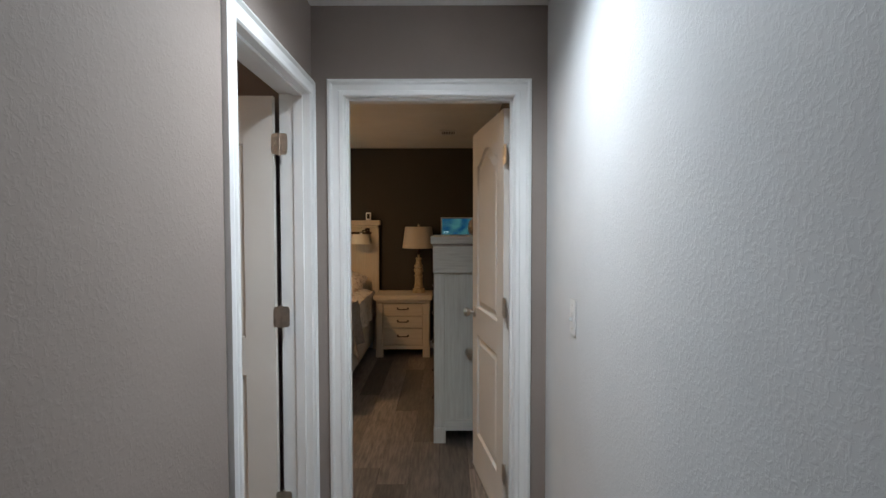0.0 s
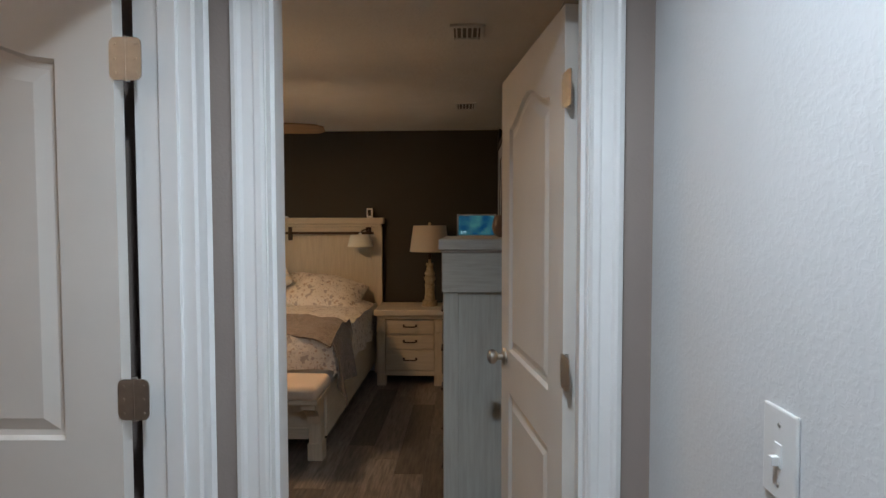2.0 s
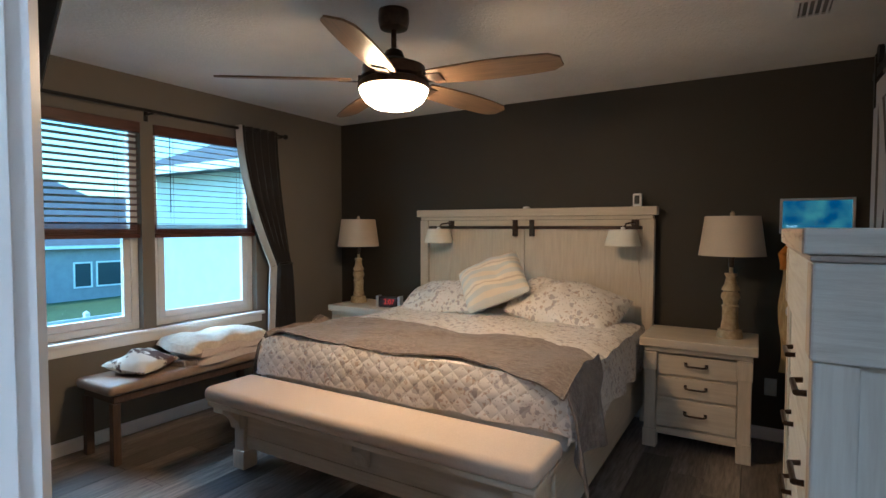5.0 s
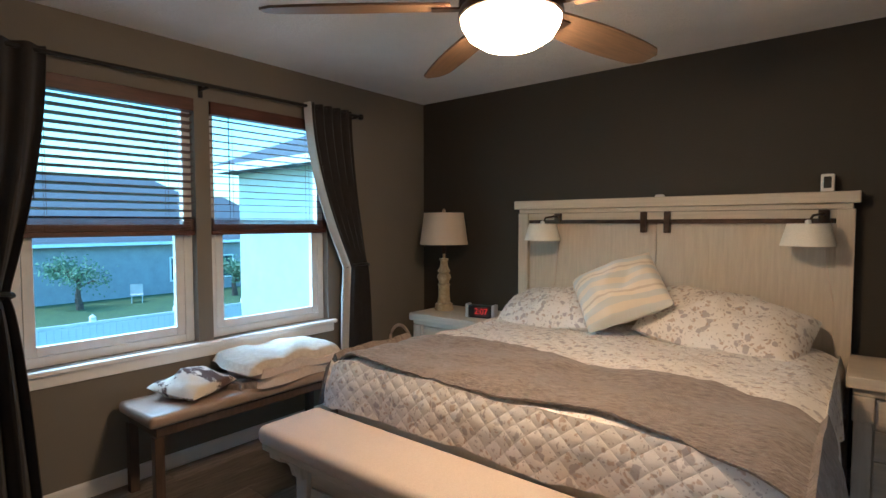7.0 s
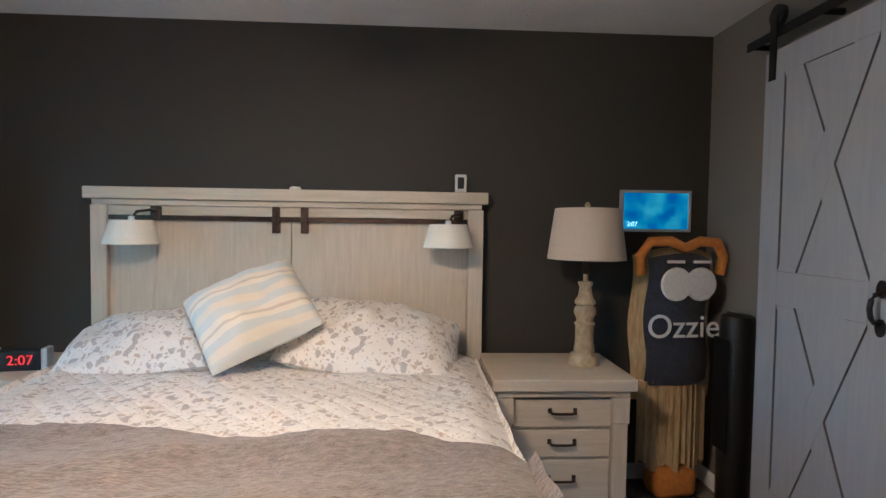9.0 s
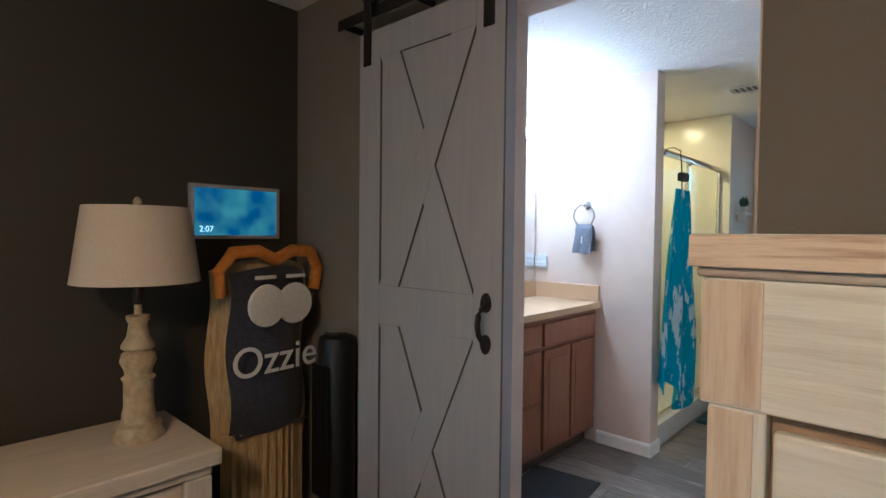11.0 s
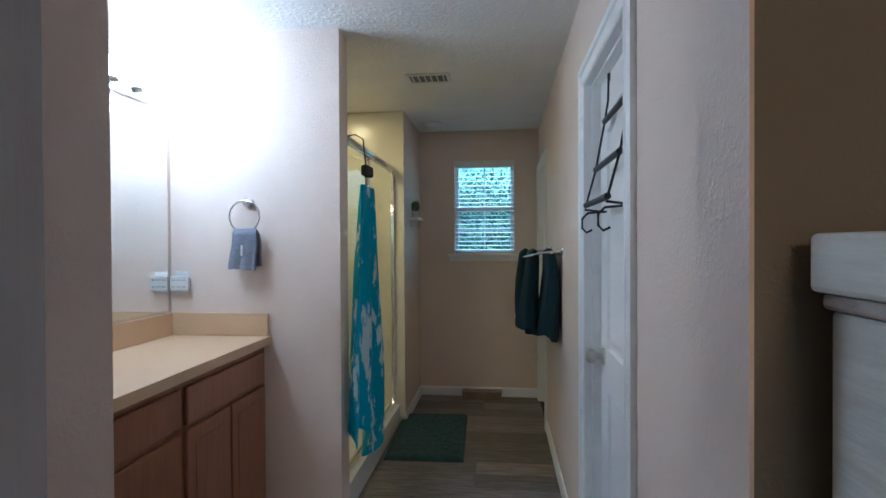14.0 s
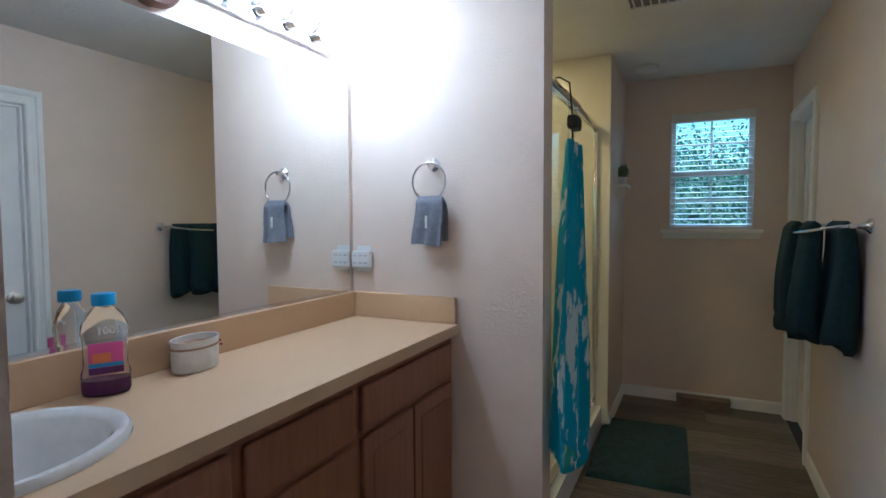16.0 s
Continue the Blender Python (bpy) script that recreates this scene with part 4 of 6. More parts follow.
sensor = thing("room_sensor", "small white sensor with a dark eye on the headboard", "sensor")
part("body", box(bmesh.new(), -0.405, -0.345, 6.92, 6.95, 1.566, 1.66, bevel=0.006), "white_plastic", sensor)
part("eye", box(bmesh.new(), -0.392, -0.358, 6.917, 6.921, 1.585, 1.645, bevel=0.004), "black", sensor)
clip = thing("small_gadget", "small white puck on the headboard top", "gadget")
part("puck", lathe(bmesh.new(), [(0, 0), (0.028, 0), (0.03, 0.006), (0.024, 0.016), (0, 0.018)], 18, pose(-1.23, 6.93, 1.565)), "white_plastic", clip, smooth=True)


# ---- nightstands ----
def pull(parent, x, y, z, half, mat="bronze", out=0.028):
    bm = bmesh.new()
    box(bm, x - half - 0.012, x - half + 0.006, y - 0.006, y, z - 0.011, z + 0.013, bevel=0.002)
    box(bm, x + half - 0.006, x + half + 0.012, y - 0.006, y, z - 0.011, z + 0.013, bevel=0.002)
    tube(bm, [(x - half, y - 0.004, z), (x - half, y - out, z - 0.004), (x - half * 0.6, y - out - 0.003, z - 0.006), (x + half * 0.6, y - out - 0.003, z - 0.006), (x + half, y - out, z - 0.004), (x + half, y - 0.004, z)], 0.006, 8)
    return part("handle", bm, mat, parent, "dark bronze bar handle")


def nightstand(at, label):
    """Whitewashed three-drawer nightstand, 0.66 wide, front towards -y at y=0."""
    n = thing("nightstand", label, "nightstand", at, "nightstands")
    W, D, Ht = 0.66, 0.50, 0.71
    part("top", box(bmesh.new(), 0, W, -0.01, D, Ht - 0.055, Ht, bevel=0.006), "whitewash_h", n)
    part("cornice", box(bmesh.new(), 0.025, W - 0.025, 0.012, D - 0.01, Ht - 0.085, Ht - 0.056, bevel=0.004), "whitewash_h", n)
    for x in (0.03, W - 0.10):
        for y in (0.02, D - 0.09):
            part("leg", box(bmesh.new(), x, x + 0.07, y, y + 0.07, 0, Ht - 0.086, bevel=0.004), "whitewash", n)
        part("leg_block", box(bmesh.new(), x - 0.006, x + 0.076, 0.012, 0.096, Ht - 0.21, Ht - 0.09, bevel=0.005), "whitewash", n)
        part("leg_plinth", box(bmesh.new(), x - 0.006, x + 0.076, 0.012, 0.096, 0, 0.12, bevel=0.005), "whitewash", n)
    part("carcass", boxes((0.102, W - 0.102, 0.055, D - 0.03, 0.11, Ht - 0.086), (0.042, 0.098, 0.096, D - 0.1, 0.11, Ht - 0.086), (W - 0.098, W - 0.042, 0.096, D - 0.1, 0.11, Ht - 0.086)), "whitewash", n)
    part("apron", box(bmesh.new(), 0.102, W - 0.102, 0.034, 0.054, 0.09, 0.135, bevel=0.003), "whitewash_h", n)
    for z0, z1 in ((0.145, 0.325), (0.34, 0.465), (0.48, 0.61)):
        d = part("drawer", box(bmesh.new(), 0.106, W - 0.106, 0.036, 0.056, z0, z1, bevel=0.004), "whitewash_h", n)
        pull(d, W / 2, 0.036, (z0 + z1) / 2 + 0.01, 0.055)
    return n


nightstand(pose(-0.26, 6.47, 0), "whitewashed three-drawer nightstand with bronze handles beside the bed")
nightstand(pose(-2.955, 6.47, 0), "whitewashed nightstand on the window side of the bed")


def table_lamp(at, label):
    t = thing("table_lamp", label, "lamp", at, "bedside lamps")
    prof = [(0.075, 0), (0.078, 0.012), (0.07, 0.03), (0.07, 0.05), (0.052, 0.058), (0.05, 0.09), (0.045, 0.11), (0.045, 0.19), (0.052, 0.205), (0.04, 0.215), (0.044, 0.235),
            (0.056, 0.26), (0.05, 0.285), (0.038, 0.295), (0.052, 0.305), (0.05, 0.318), (0.036, 0.34), (0.028, 0.385), (0.036, 0.40), (0.036, 0.412), (0.012, 0.416), (0.012, 0.45)]
    part("base", lathe(bmesh.new(), prof, 28), "wicker", t, "turned limewashed wooden base", True)
    part("shade", lathe(bmesh.new(), [(0.158, 0.525 + 0.25), (0.192, 0.525), (0.189, 0.525), (0.155, 0.525 + 0.25)], 36, close=False), "shade", t, "cream linen drum shade", True)
    part("socket", lathe(bmesh.new(), [(0.014, 0.45), (0.018, 0.46), (0.018, 0.53), (0.012, 0.54)], 14), "bronze", t)
    part("bulb", lathe(bmesh.new(), [(0.012, 0.54), (0.03, 0.59), (0.032, 0.62), (0, 0.65)], 14), "white_plastic", t, smooth=True)
    bm = bmesh.new()
    tube(bm, [(0, -0.157, 0.765), (0, 0.157, 0.765)], 0.002, 6)
    tube(bm, [(-0.157, 0, 0.765), (0.157, 0, 0.765)], 0.002, 6)
    part("spider", bm, "bronze", t)
    part("finial", lathe(bmesh.new(), [(0.006, 0.766), (0.012, 0.78), (0.015, 0.792), (0.008, 0.805), (0, 0.81)], 14), "wicker", t, smooth=True)
    return t


table_lamp(pose(0.24, 6.74, 0.71), "limewashed turned table lamp with a cream drum shade on a nightstand")
table_lamp(pose(-2.83, 6.74, 0.71), "limewashed turned table lamp, unlit, on the window-side nightstand")

ck = thing("alarm_clock", "wide silver and black digital alarm clock with red digits", "clock", pose(-2.385, 6.60, 0.71, 0, 0, 10))
part("body", box(bmesh.new(), -0.092, 0.092, 0, 0.07, 0, 0.092, bevel=0.006), "black", ck)
for x in (-0.118, 0.0925):
    part("speaker", box(bmesh.new(), x, x + 0.0255, 0.0, 0.07, 0, 0.1, bevel=0.006), "silverframe", ck)
M["red_led"] = glow("red_digits", (1.0, 0.03, 0.02), 0.22)
write("digits", "2:07", 0.062, "red_led", ck, pose(0.012, -0.001, 0.048, 90), 0.0004, "glowing red clock digits")

# wall display
disp = thing("wall_display", "silver-framed digital photo display with a blue picture on the wall", "display")
part("frame", boxes((0.50, 0.515, 6.968, 6.998, 1.375, 1.60), (0.875, 0.89, 6.968, 6.998, 1.375, 1.60), (0.515, 0.875, 6.968, 6.998, 1.375, 1.39), (0.515, 0.875, 6.968, 6.998, 1.585, 1.60), bevel=0.002), "silverframe", disp)
scr, nt, p = nodes_of("screen_blue")
co = nt.nodes.new("ShaderNodeTexCoord")
nz = nt.nodes.new("ShaderNodeTexNoise")
nz.inputs["Scale"].default_value = 9
nt.links.new(co.outputs["Object"], nz.inputs["Vector"])
rp = nt.nodes.new("ShaderNodeValToRGB")
rp.color_ramp.elements[0].position, rp.color_ramp.elements[1].position = 0.36, 0.66
rp.color_ramp.elements[0].color, rp.color_ramp.elements[1].color = (0.01, 0.13, 0.30, 1), (0.12, 0.42, 0.42, 1)
nt.links.new(nz.outputs["Fac"], rp.inputs[0])
nt.links.new(rp.outputs[0], p.inputs["Emission Color"])
p.inputs["Emission Strength"].default_value = 0.12
p.inputs["Base Color"].default_value = (0.01, 0.01, 0.01, 1)
p.inputs["Roughness"].default_value = 0.2
part("screen", box(bmesh.new(), 0.515, 0.875, 6.975, 6.99, 1.39, 1.585), scr, disp, "glowing blue-green screen")
M["screen_text"] = glow("screen_text", (0.6, 0.9, 1.0), 0.3)
write("clock_text", "2:07", 0.034, "screen_text", disp, pose(0.565, 6.974, 1.415, 90), 0.0003, "small white time on the screen")

# ---- ceiling fan ----
fan = thing("ceiling_fan", "five-blade ceiling fan with bronze motor and a lit glass bowl", "ceiling fan", pose(-1.13, 4.99, 0))
part("canopy", lathe(bmesh.new(), [(0.072, H - 0.001), (0.074, H - 0.05), (0.066, H - 0.082), (0.03, H - 0.09)], 28), "bronze", fan, smooth=True)
part("downrod", tube(bmesh.new(), [(0, 0, H - 0.09), (0, 0, 2.24)], 0.0125, 12), "bronze", fan)
part("motor", lathe(bmesh.new(), [(0.022, 2.26), (0.04, 2.25), (0.055, 2.215), (0.10, 2.195), (0.15, 2.175), (0.155, 2.125), (0.14, 2.115), (0.155, 2.108), (0.158, 2.10), (0.158, 2.096)], 36), "bronze", fan, smooth=True)
part("bowl_rim", lathe(bmesh.new(), [(0.150, 2.102), (0.168, 2.098), (0.172, 2.085), (0.172, 2.072), (0.160, 2.066)], 36), "bronze", fan, smooth=True)
part("light_bowl", lathe(bmesh.new(), [(0.165, 2.070), (0.160, 2.048), (0.138, 2.012), (0.095, 1.985), (0.045, 1.974), (0, 1.972)], 36, close=False), glow("fan_bowl_glow", WARM, FAN_GLOW), fan, "glowing frosted glass bowl", True)


def blade(a):
    bl = bmesh.new()
    top, bot = [], []
    L0, L1 = 0.20, 0.81
    for k in range(15):
        u = k / 14
        x = L0 + (L1 - L0) * u
        hw = 0.05 + 0.032 * math.sin(math.pi * min(1, u * 0.75 + 0.12))
        if u > 0.9:
            hw *= math.sqrt(max(0.0, 1 - ((u - 0.9) / 0.1) ** 2)) * 0.45 + 0.55
        top.append((x, hw))
        bot.append((x, -hw * 0.92))
    prism(bl, bot + top[::-1], -0.004, 0.004)
    m = pose(0, 0, 2.112, 0, 0, a) @ pose(0, 0, 0, 0, 1.2, 0) @ pose(0, 0, 0, -13, 0, 0)
    b = part("blade", bl, "fanwood", fan, "weathered brown wooden blade")
    b.matrix_basis = m
    ir = bmesh.new()
    box(ir, 0.13, 0.26, -0.035, 0.035, -0.011, -0.005, bevel=0.003)
    box(ir, 0.12, 0.17, -0.03, 0.03, -0.012, 0.02, bevel=0.004)
    part("blade_iron", ir, "bronze", b, "bronze bracket under the blade")


for k in range(5):
    blade(4 + 72 * k)

# ---- wall television beside the doorway ----
tv = thing("television", "black flat television on a tilting wall arm beside the doorway", "television", pose(-0.94, 3.20, 1.40, -12.5))
part("bezel", box(bmesh.new(), -0.56, 0.56, -0.045, 0.0, 0, 0.65, bevel=0.006), "black", tv)
part("screen", box(bmesh.new(), -0.548, 0.548, 0.0005, 0.003, 0.018, 0.638), "darkscreen", tv, "dark switched-off screen")
part("arm", boxes((-0.08, 0.08, -0.20, -0.046, 0.28, 0.32), (-0.12, 0.12, -0.06, -0.046, 0.18, 0.42)), "black", tv)

# ---- air vents ----
def ceiling_vent(x0, x1, y0, y1, label, n=7, along="x", mat="white_plastic"):
    v = thing("ceiling_vent", label, "vent")
    part("backing", box(bmesh.new(), x0 + 0.02, x1 - 0.02, y0 + 0.02, y1 - 0.02, H - 0.003, H - 0.001), "ventback", v)
    part("frame", boxes((x0, x0 + 0.02, y0, y1, H - 0.012, H - 0.001), (x1 - 0.02, x1, y0, y1, H - 0.012, H - 0.001), (x0 + 0.02, x1 - 0.02, y0, y0 + 0.02, H - 0.012, H - 0.001), (x0 + 0.02, x1 - 0.02, y1 - 0.02, y1, H - 0.012, H - 0.001), bevel=0.002), mat, v)
    for i in range(n):
        u = (i + 0.5) / n
        if along == "x":
            y = y0 + 0.02 + (y1 - y0 - 0.04) * u
            part("slat", box(bmesh.new(), x0 + 0.02, x1 - 0.02, y - 0.003, y + 0.004, H - 0.013, H - 0.004), mat, v)
        else:
            x = x0 + 0.02 + (x1 - x0 - 0.04) * u
            part("slat", box(bmesh.new(), x - 0.004, x + 0.004, y0 + 0.02, y1 - 0.02, H - 0.013, H - 0.004), mat, v)
    return v


ceiling_vent(0.50, 0.67, 4.26, 4.45, "grey louvred air vent in the bedroom ceiling near the chest", 5, "y")
ceiling_vent(0.50, 0.67, 5.82, 6.06, "grey louvred air vent in the bedroom ceiling near the corner", 5, "y")

# ---- chest of drawers ----
chest = thing("chest_of_drawers", "tall white-painted chest of drawers with worn wood edges", "chest of drawers")
CX0, CX1, CY0, CY1, CZ = 0.475, 0.975, 4.105, 5.035, 1.41
part("top", box(bmesh.new(), CX0 - 0.022, CX1, CY0 - 0.025, CY1 + 0.025, CZ - 0.048, CZ, bevel=0.005), "chest_y", chest)
part("frieze", box(bmesh.new(), CX0 - 0.006, CX1 - 0.004, CY0 - 0.01, CY1 + 0.01, CZ - 0.245, CZ - 0.0625, bevel=0.004), "chest_y", chest)
part("bead", box(bmesh.new(), CX0 - 0.012, CX1 - 0.002, CY0 - 0.016, CY1 + 0.016, CZ - 0.062, CZ - 0.0485, bevel=0.004), "chest_bead", chest, "rubbed grey-brown bead under the top")
for x in (CX0, CX1 - 0.075):
    for y in (CY0, CY1 - 0.075):
        part("post", box(bmesh.new(), x, x + 0.07, y, y + 0.075, 0, CZ - 0.246, bevel=0.004), "chestpaint", chest)
        part("foot", box(bmesh.new(), x - 0.006, x + 0.076, y - 0.006, y + 0.081, 0, 0.11, bevel=0.004), "chestpaint", chest)
for y in (CY0 + 0.015, CY1 - 0.035):
    part("side_panel", box(bmesh.new(), CX0 + 0.07, CX1 - 0.075, y, y + 0.02, 0.085, CZ - 0.246, bevel=0.002), "chestpaint", chest)
    part("side_rail", box(bmesh.new(), CX0 + 0.0705, CX1 - 0.0755, y - 0.012 if y < 4.5 else y + 0.021, y - 0.001 if y < 4.5 else y + 0.032, 0.085, 0.16, bevel=0.002), "chest_x", chest)
part("back", box(bmesh.new(), CX1 - 0.02, CX1 - 0.006, CY0 + 0.076, CY1 - 0.076, 0.09, CZ - 0.246), "chestpaint", chest)
part("bottom_rail", box(bmesh.new(), CX0 + 0.008, CX0 + 0.03, CY0 + 0.076, CY1 - 0.076, 0.085, 0.14, bevel=0.003), "chest_y", chest)
part("carcass", box(bmesh.new(), CX0 + 0.03, CX1 - 0.03, CY0 + 0.076, CY1 - 0.076, 0.14, CZ - 0.25), "chest_edge", chest)
part("worn_front", box(bmesh.new(), CX0 - 0.0245, CX0 - 0.0215, CY0 - 0.0235, CY1 + 0.0235, CZ - 0.0465, CZ - 0.0015, bevel=0.001), "chest_worn_y", chest, "front edge of the top rubbed to bare wood")
for y in (CY0 - 0.009, CY1 - 0.069):
    part("worn_block", box(bmesh.new(), CX0 - 0.0085, CX0 - 0.0055, y, y + 0.078, CZ - 0.24, CZ - 0.066, bevel=0.001), "chest_worn", chest, "corner rubbed to bare wood")
    part("worn_post", box(bmesh.new(), CX0 - 0.0025, CX0 + 0.0005, y + 0.010, y + 0.068, 0.12, CZ - 0.25, bevel=0.001), "chest_worn", chest, "post front rubbed to bare wood")
yy0, yy1 = CY0 + 0.082, CY1 - 0.082
for i in range(5):
    z0 = 0.15 + i * 0.2
    d = part("drawer", box(bmesh.new(), CX0 + 0.006, CX0 + 0.029, yy0, yy1, z0, z0 + 0.19, bevel=0.005), "chest_y", chest)
    for y in (yy0 + 0.18, yy1 - 0.18):
        bm = bmesh.new()
        tube(bm, [(CX0 + 0.006, y - 0.06, z0 + 0.1), (CX0 - 0.014, y - 0.055, z0 + 0.098), (CX0 - 0.016, y + 0.055, z0 + 0.098), (CX0 + 0.006, y + 0.06, z0 + 0.1)], 0.007, 8)
        part("handle", bm, "bronze", d, "dark bronze bar handle")

bowl = thing("bowl", "round brown glazed pot with a pale rim on the chest", "pot", pose(0.80, 4.58, CZ))
part("pot", lathe(bmesh.new(), [(0, 0), (0.045, 0), (0.068, 0.02), (0.078, 0.055), (0.07, 0.095), (0.058, 0.12), (0.053, 0.118), (0.062, 0.09), (0.06, 0.04), (0, 0.03)], 30, close=False), "clay", bowl, smooth=True)
part("candle", lathe(bmesh.new(), [(0, 0.09), (0.055, 0.088), (0.058, 0.105), (0.03, 0.11), (0, 0.108)], 24, close=False), "white_plastic", bowl, "pale wax filling", True)

# ---- barn door ----
barn = thing("barn_door", "grey painted sliding barn door with double X boards", "barn door")
BDX0, BDX1, BDY0, BDY1, BDZ = 0.874, 0.928, 5.702, 6.362, 2.13
PY0, PY1 = 5.808, 6.246                          # panel field between the stiles
FIELDS = ((0.305, 1.085), (1.222, 2.028))        # lower and upper field
part("slab", box(bmesh.new(), BDX0 + 0.006, BDX1, BDY0, BDY1, 0.015, BDZ, bevel=0.002), "barn", barn)
sx0, sx1 = BDX0 - 0.004, BDX0 + 0.0058


def face_board(pts):
    """Board laid on the slab, outline pts (y, z); its edges are coloured dark as shadow lines."""
    bm = bmesh.new()
    prism(bm, pts, 0, 0.0092, Matrix(((0, 0, 1, sx0 + 0.0004), (1, 0, 0, 0), (0, 1, 0, 0), (0, 0, 0, 1))))
    bmesh.ops.recalc_face_normals(bm, faces=bm.faces)
    # side faces get the dark tone, so the shade at each step is painted
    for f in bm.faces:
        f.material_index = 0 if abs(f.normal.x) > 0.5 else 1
    return part("board", bm, ["barn", "edge_shade"], barn)


def rect(y0, y1, z0, z1):
    return [(y0, z0), (y1, z0), (y1, z1), (y0, z1)]


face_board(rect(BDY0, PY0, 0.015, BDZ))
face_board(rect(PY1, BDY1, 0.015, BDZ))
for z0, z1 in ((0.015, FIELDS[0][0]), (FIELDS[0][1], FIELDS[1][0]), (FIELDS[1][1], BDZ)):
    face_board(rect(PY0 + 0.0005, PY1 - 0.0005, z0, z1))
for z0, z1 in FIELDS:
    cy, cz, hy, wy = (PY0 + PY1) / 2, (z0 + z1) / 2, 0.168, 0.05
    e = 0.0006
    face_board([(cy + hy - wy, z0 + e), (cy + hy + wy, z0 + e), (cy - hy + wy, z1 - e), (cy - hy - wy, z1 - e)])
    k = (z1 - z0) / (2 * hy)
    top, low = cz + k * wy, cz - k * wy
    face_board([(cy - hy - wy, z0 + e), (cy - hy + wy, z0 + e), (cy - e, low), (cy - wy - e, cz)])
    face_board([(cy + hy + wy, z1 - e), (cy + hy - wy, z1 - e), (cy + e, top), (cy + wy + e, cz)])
HY = 5.757
bm = bmesh.new()
tube(bm, [(sx0 - 0.004, HY, 1.19), (sx0 - 0.026, HY, 1.186), (sx0 - 0.037, HY, 1.17), (sx0 - 0.042, HY, 1.142), (sx0 - 0.037, HY, 1.114), (sx0 - 0.026, HY, 1.098), (sx0 - 0.004, HY, 1.094)], 0.0085, 12)
for z, sg in ((1.178, 1), (1.106, -1)):
    drop = [(0.021 * math.sin(a) * (1 - 0.25 * (1 - math.cos(a)) / 2), 0.026 - 0.029 * math.cos(a)) for a in (2 * math.pi * q / 20 for q in range(20))]
    prism(bm, drop, 0, 0.007, Matrix(((0, 0, -1, sx0 + 0.0005), (1, 0, 0, HY), (0, sg, 0, z), (0, 0, 0, 1))))
part("pull_handle", bm, "black", barn, "black iron pull handle with teardrop plates", True)
rail = thing("barn_door_rail", "black iron sliding rail over the bathroom opening", "door rail")
part("rail", box(bmesh.new(), 0.884, 0.891, 4.62, 6.52, 2.19, 2.23, bevel=0.002), "black", rail)
for y in (4.75, 5.20, 5.65, 6.10, 6.50):
    part("standoff", lathe(bmesh.new(), [(0.013, 0), (0.013, 0.109)], 12, pose(XR, y, 2.21, 0, -90, 0)), "black", rail)
part("header_board", box(bmesh.new(), 0.984, 0.999, 4.6, 6.53, 2.16, 2.26, bevel=0.002), "taupe", rail, "painted backing board")
for y in (5.757, 6.315):
    part("hanger_strap", box(bmesh.new(), BDX0 - 0.011, BDX0 - 0.0045, y - 0.02, y + 0.02, 2.01, 2.275, bevel=0.002), "black", barn, "black iron strap hanger")
    part("roller", lathe(bmesh.new(), [(0.045, 0), (0.045, 0.02)], 22, pose(BDX0 + 0.0, y, 2.277, 0, 90, 0)), "black", barn)

# ---- hanging plush bag and heater in the corner ----
oz = thing("plush_hanging", "navy and tan plush hanging with orange trim and white lettering", "plush", pose(0.74, 6.80, 0, 0, 0, 5))
def slab_fn(x0, x1, z0, z1, y, bulge, top=0.0):
    def fn(u, v):
        a = u * 2 - 1
        x = x0 + (x1 - x0) * u
        z = z0 + (z1 - z0) * v + top * v * (1 - a * a)
        return (x + 0.012 * math.sin(v * 9), y - bulge * (1 - a * a) * (0.6 + 0.4 * math.sin(v * math.pi)), z)
    return fn
part("back", grid_sheet(bmesh.new(), 18, 30, slab_fn(-0.225, 0.225, 0.50, 1.25, 0.06, 0.10, 0.05), 0.03), "tanfur", oz, "tan fur sides", True)
part("bib", grid_sheet(bmesh.new(), 18, 24, slab_fn(-0.175, 0.165, 0.60, 1.24, -0.004, 0.10, 0.03), 0.012), "navy", oz, "navy plush front", True)
part("fringe", grid_sheet(bmesh.new(), 40, 14, lambda u, v: (-0.19 + 0.37 * u, -0.05 * (1 - (u * 2 - 1) ** 2) + 0.03 + 0.012 * math.sin(u * 60), 0.17 + 0.44 * v + 0.025 * math.sin(u * 23) * (1 - v)), 0.02), "tanfur", oz, "long tan fringe", True)
bm = bmesh.new()
tube(bm, [(-0.215, -0.02, 1.16), (-0.23, -0.03, 1.25), (-0.18, -0.045, 1.325), (-0.08, -0.055, 1.33), (0, -0.055, 1.295), (0.08, -0.055, 1.33), (0.18, -0.045, 1.325), (0.23, -0.03, 1.25), (0.215, -0.02, 1.16)], 0.026, 10)
part("horn_trim", bm, "orange", oz, "orange stuffed horns", True)
for x in (-0.075, 0.065):
    part("patch", lathe(bmesh.new(), [(0.0, 0), (0.084, 0.004), (0.078, 0.014), (0.0, 0.02)], 24, pose(x * 0.92, -0.098, 1.118, 90)), "whitefelt", oz, "round white felt patch", True)
    part("strip", box(bmesh.new(), x - 0.045, x + 0.045, -0.106, -0.098, 1.222, 1.236), "whitefelt", oz)
write("word", "Ozzie", 0.165, "whitefelt", oz, pose(-0.03, -0.112, 0.905, 90, 0, 0), 0.002, "white stitched lettering")
part("hem", box(bmesh.new(), -0.17, 0.16, -0.05, -0.045, 0.60, 0.612), "navy", oz)
part("foot_pad", box(bmesh.new(), -0.12, 0.12, -0.06, 0.10, 0.0, 0.17, bevel=0.05, segs=3), "orange", oz, "stuffed orange base", True)

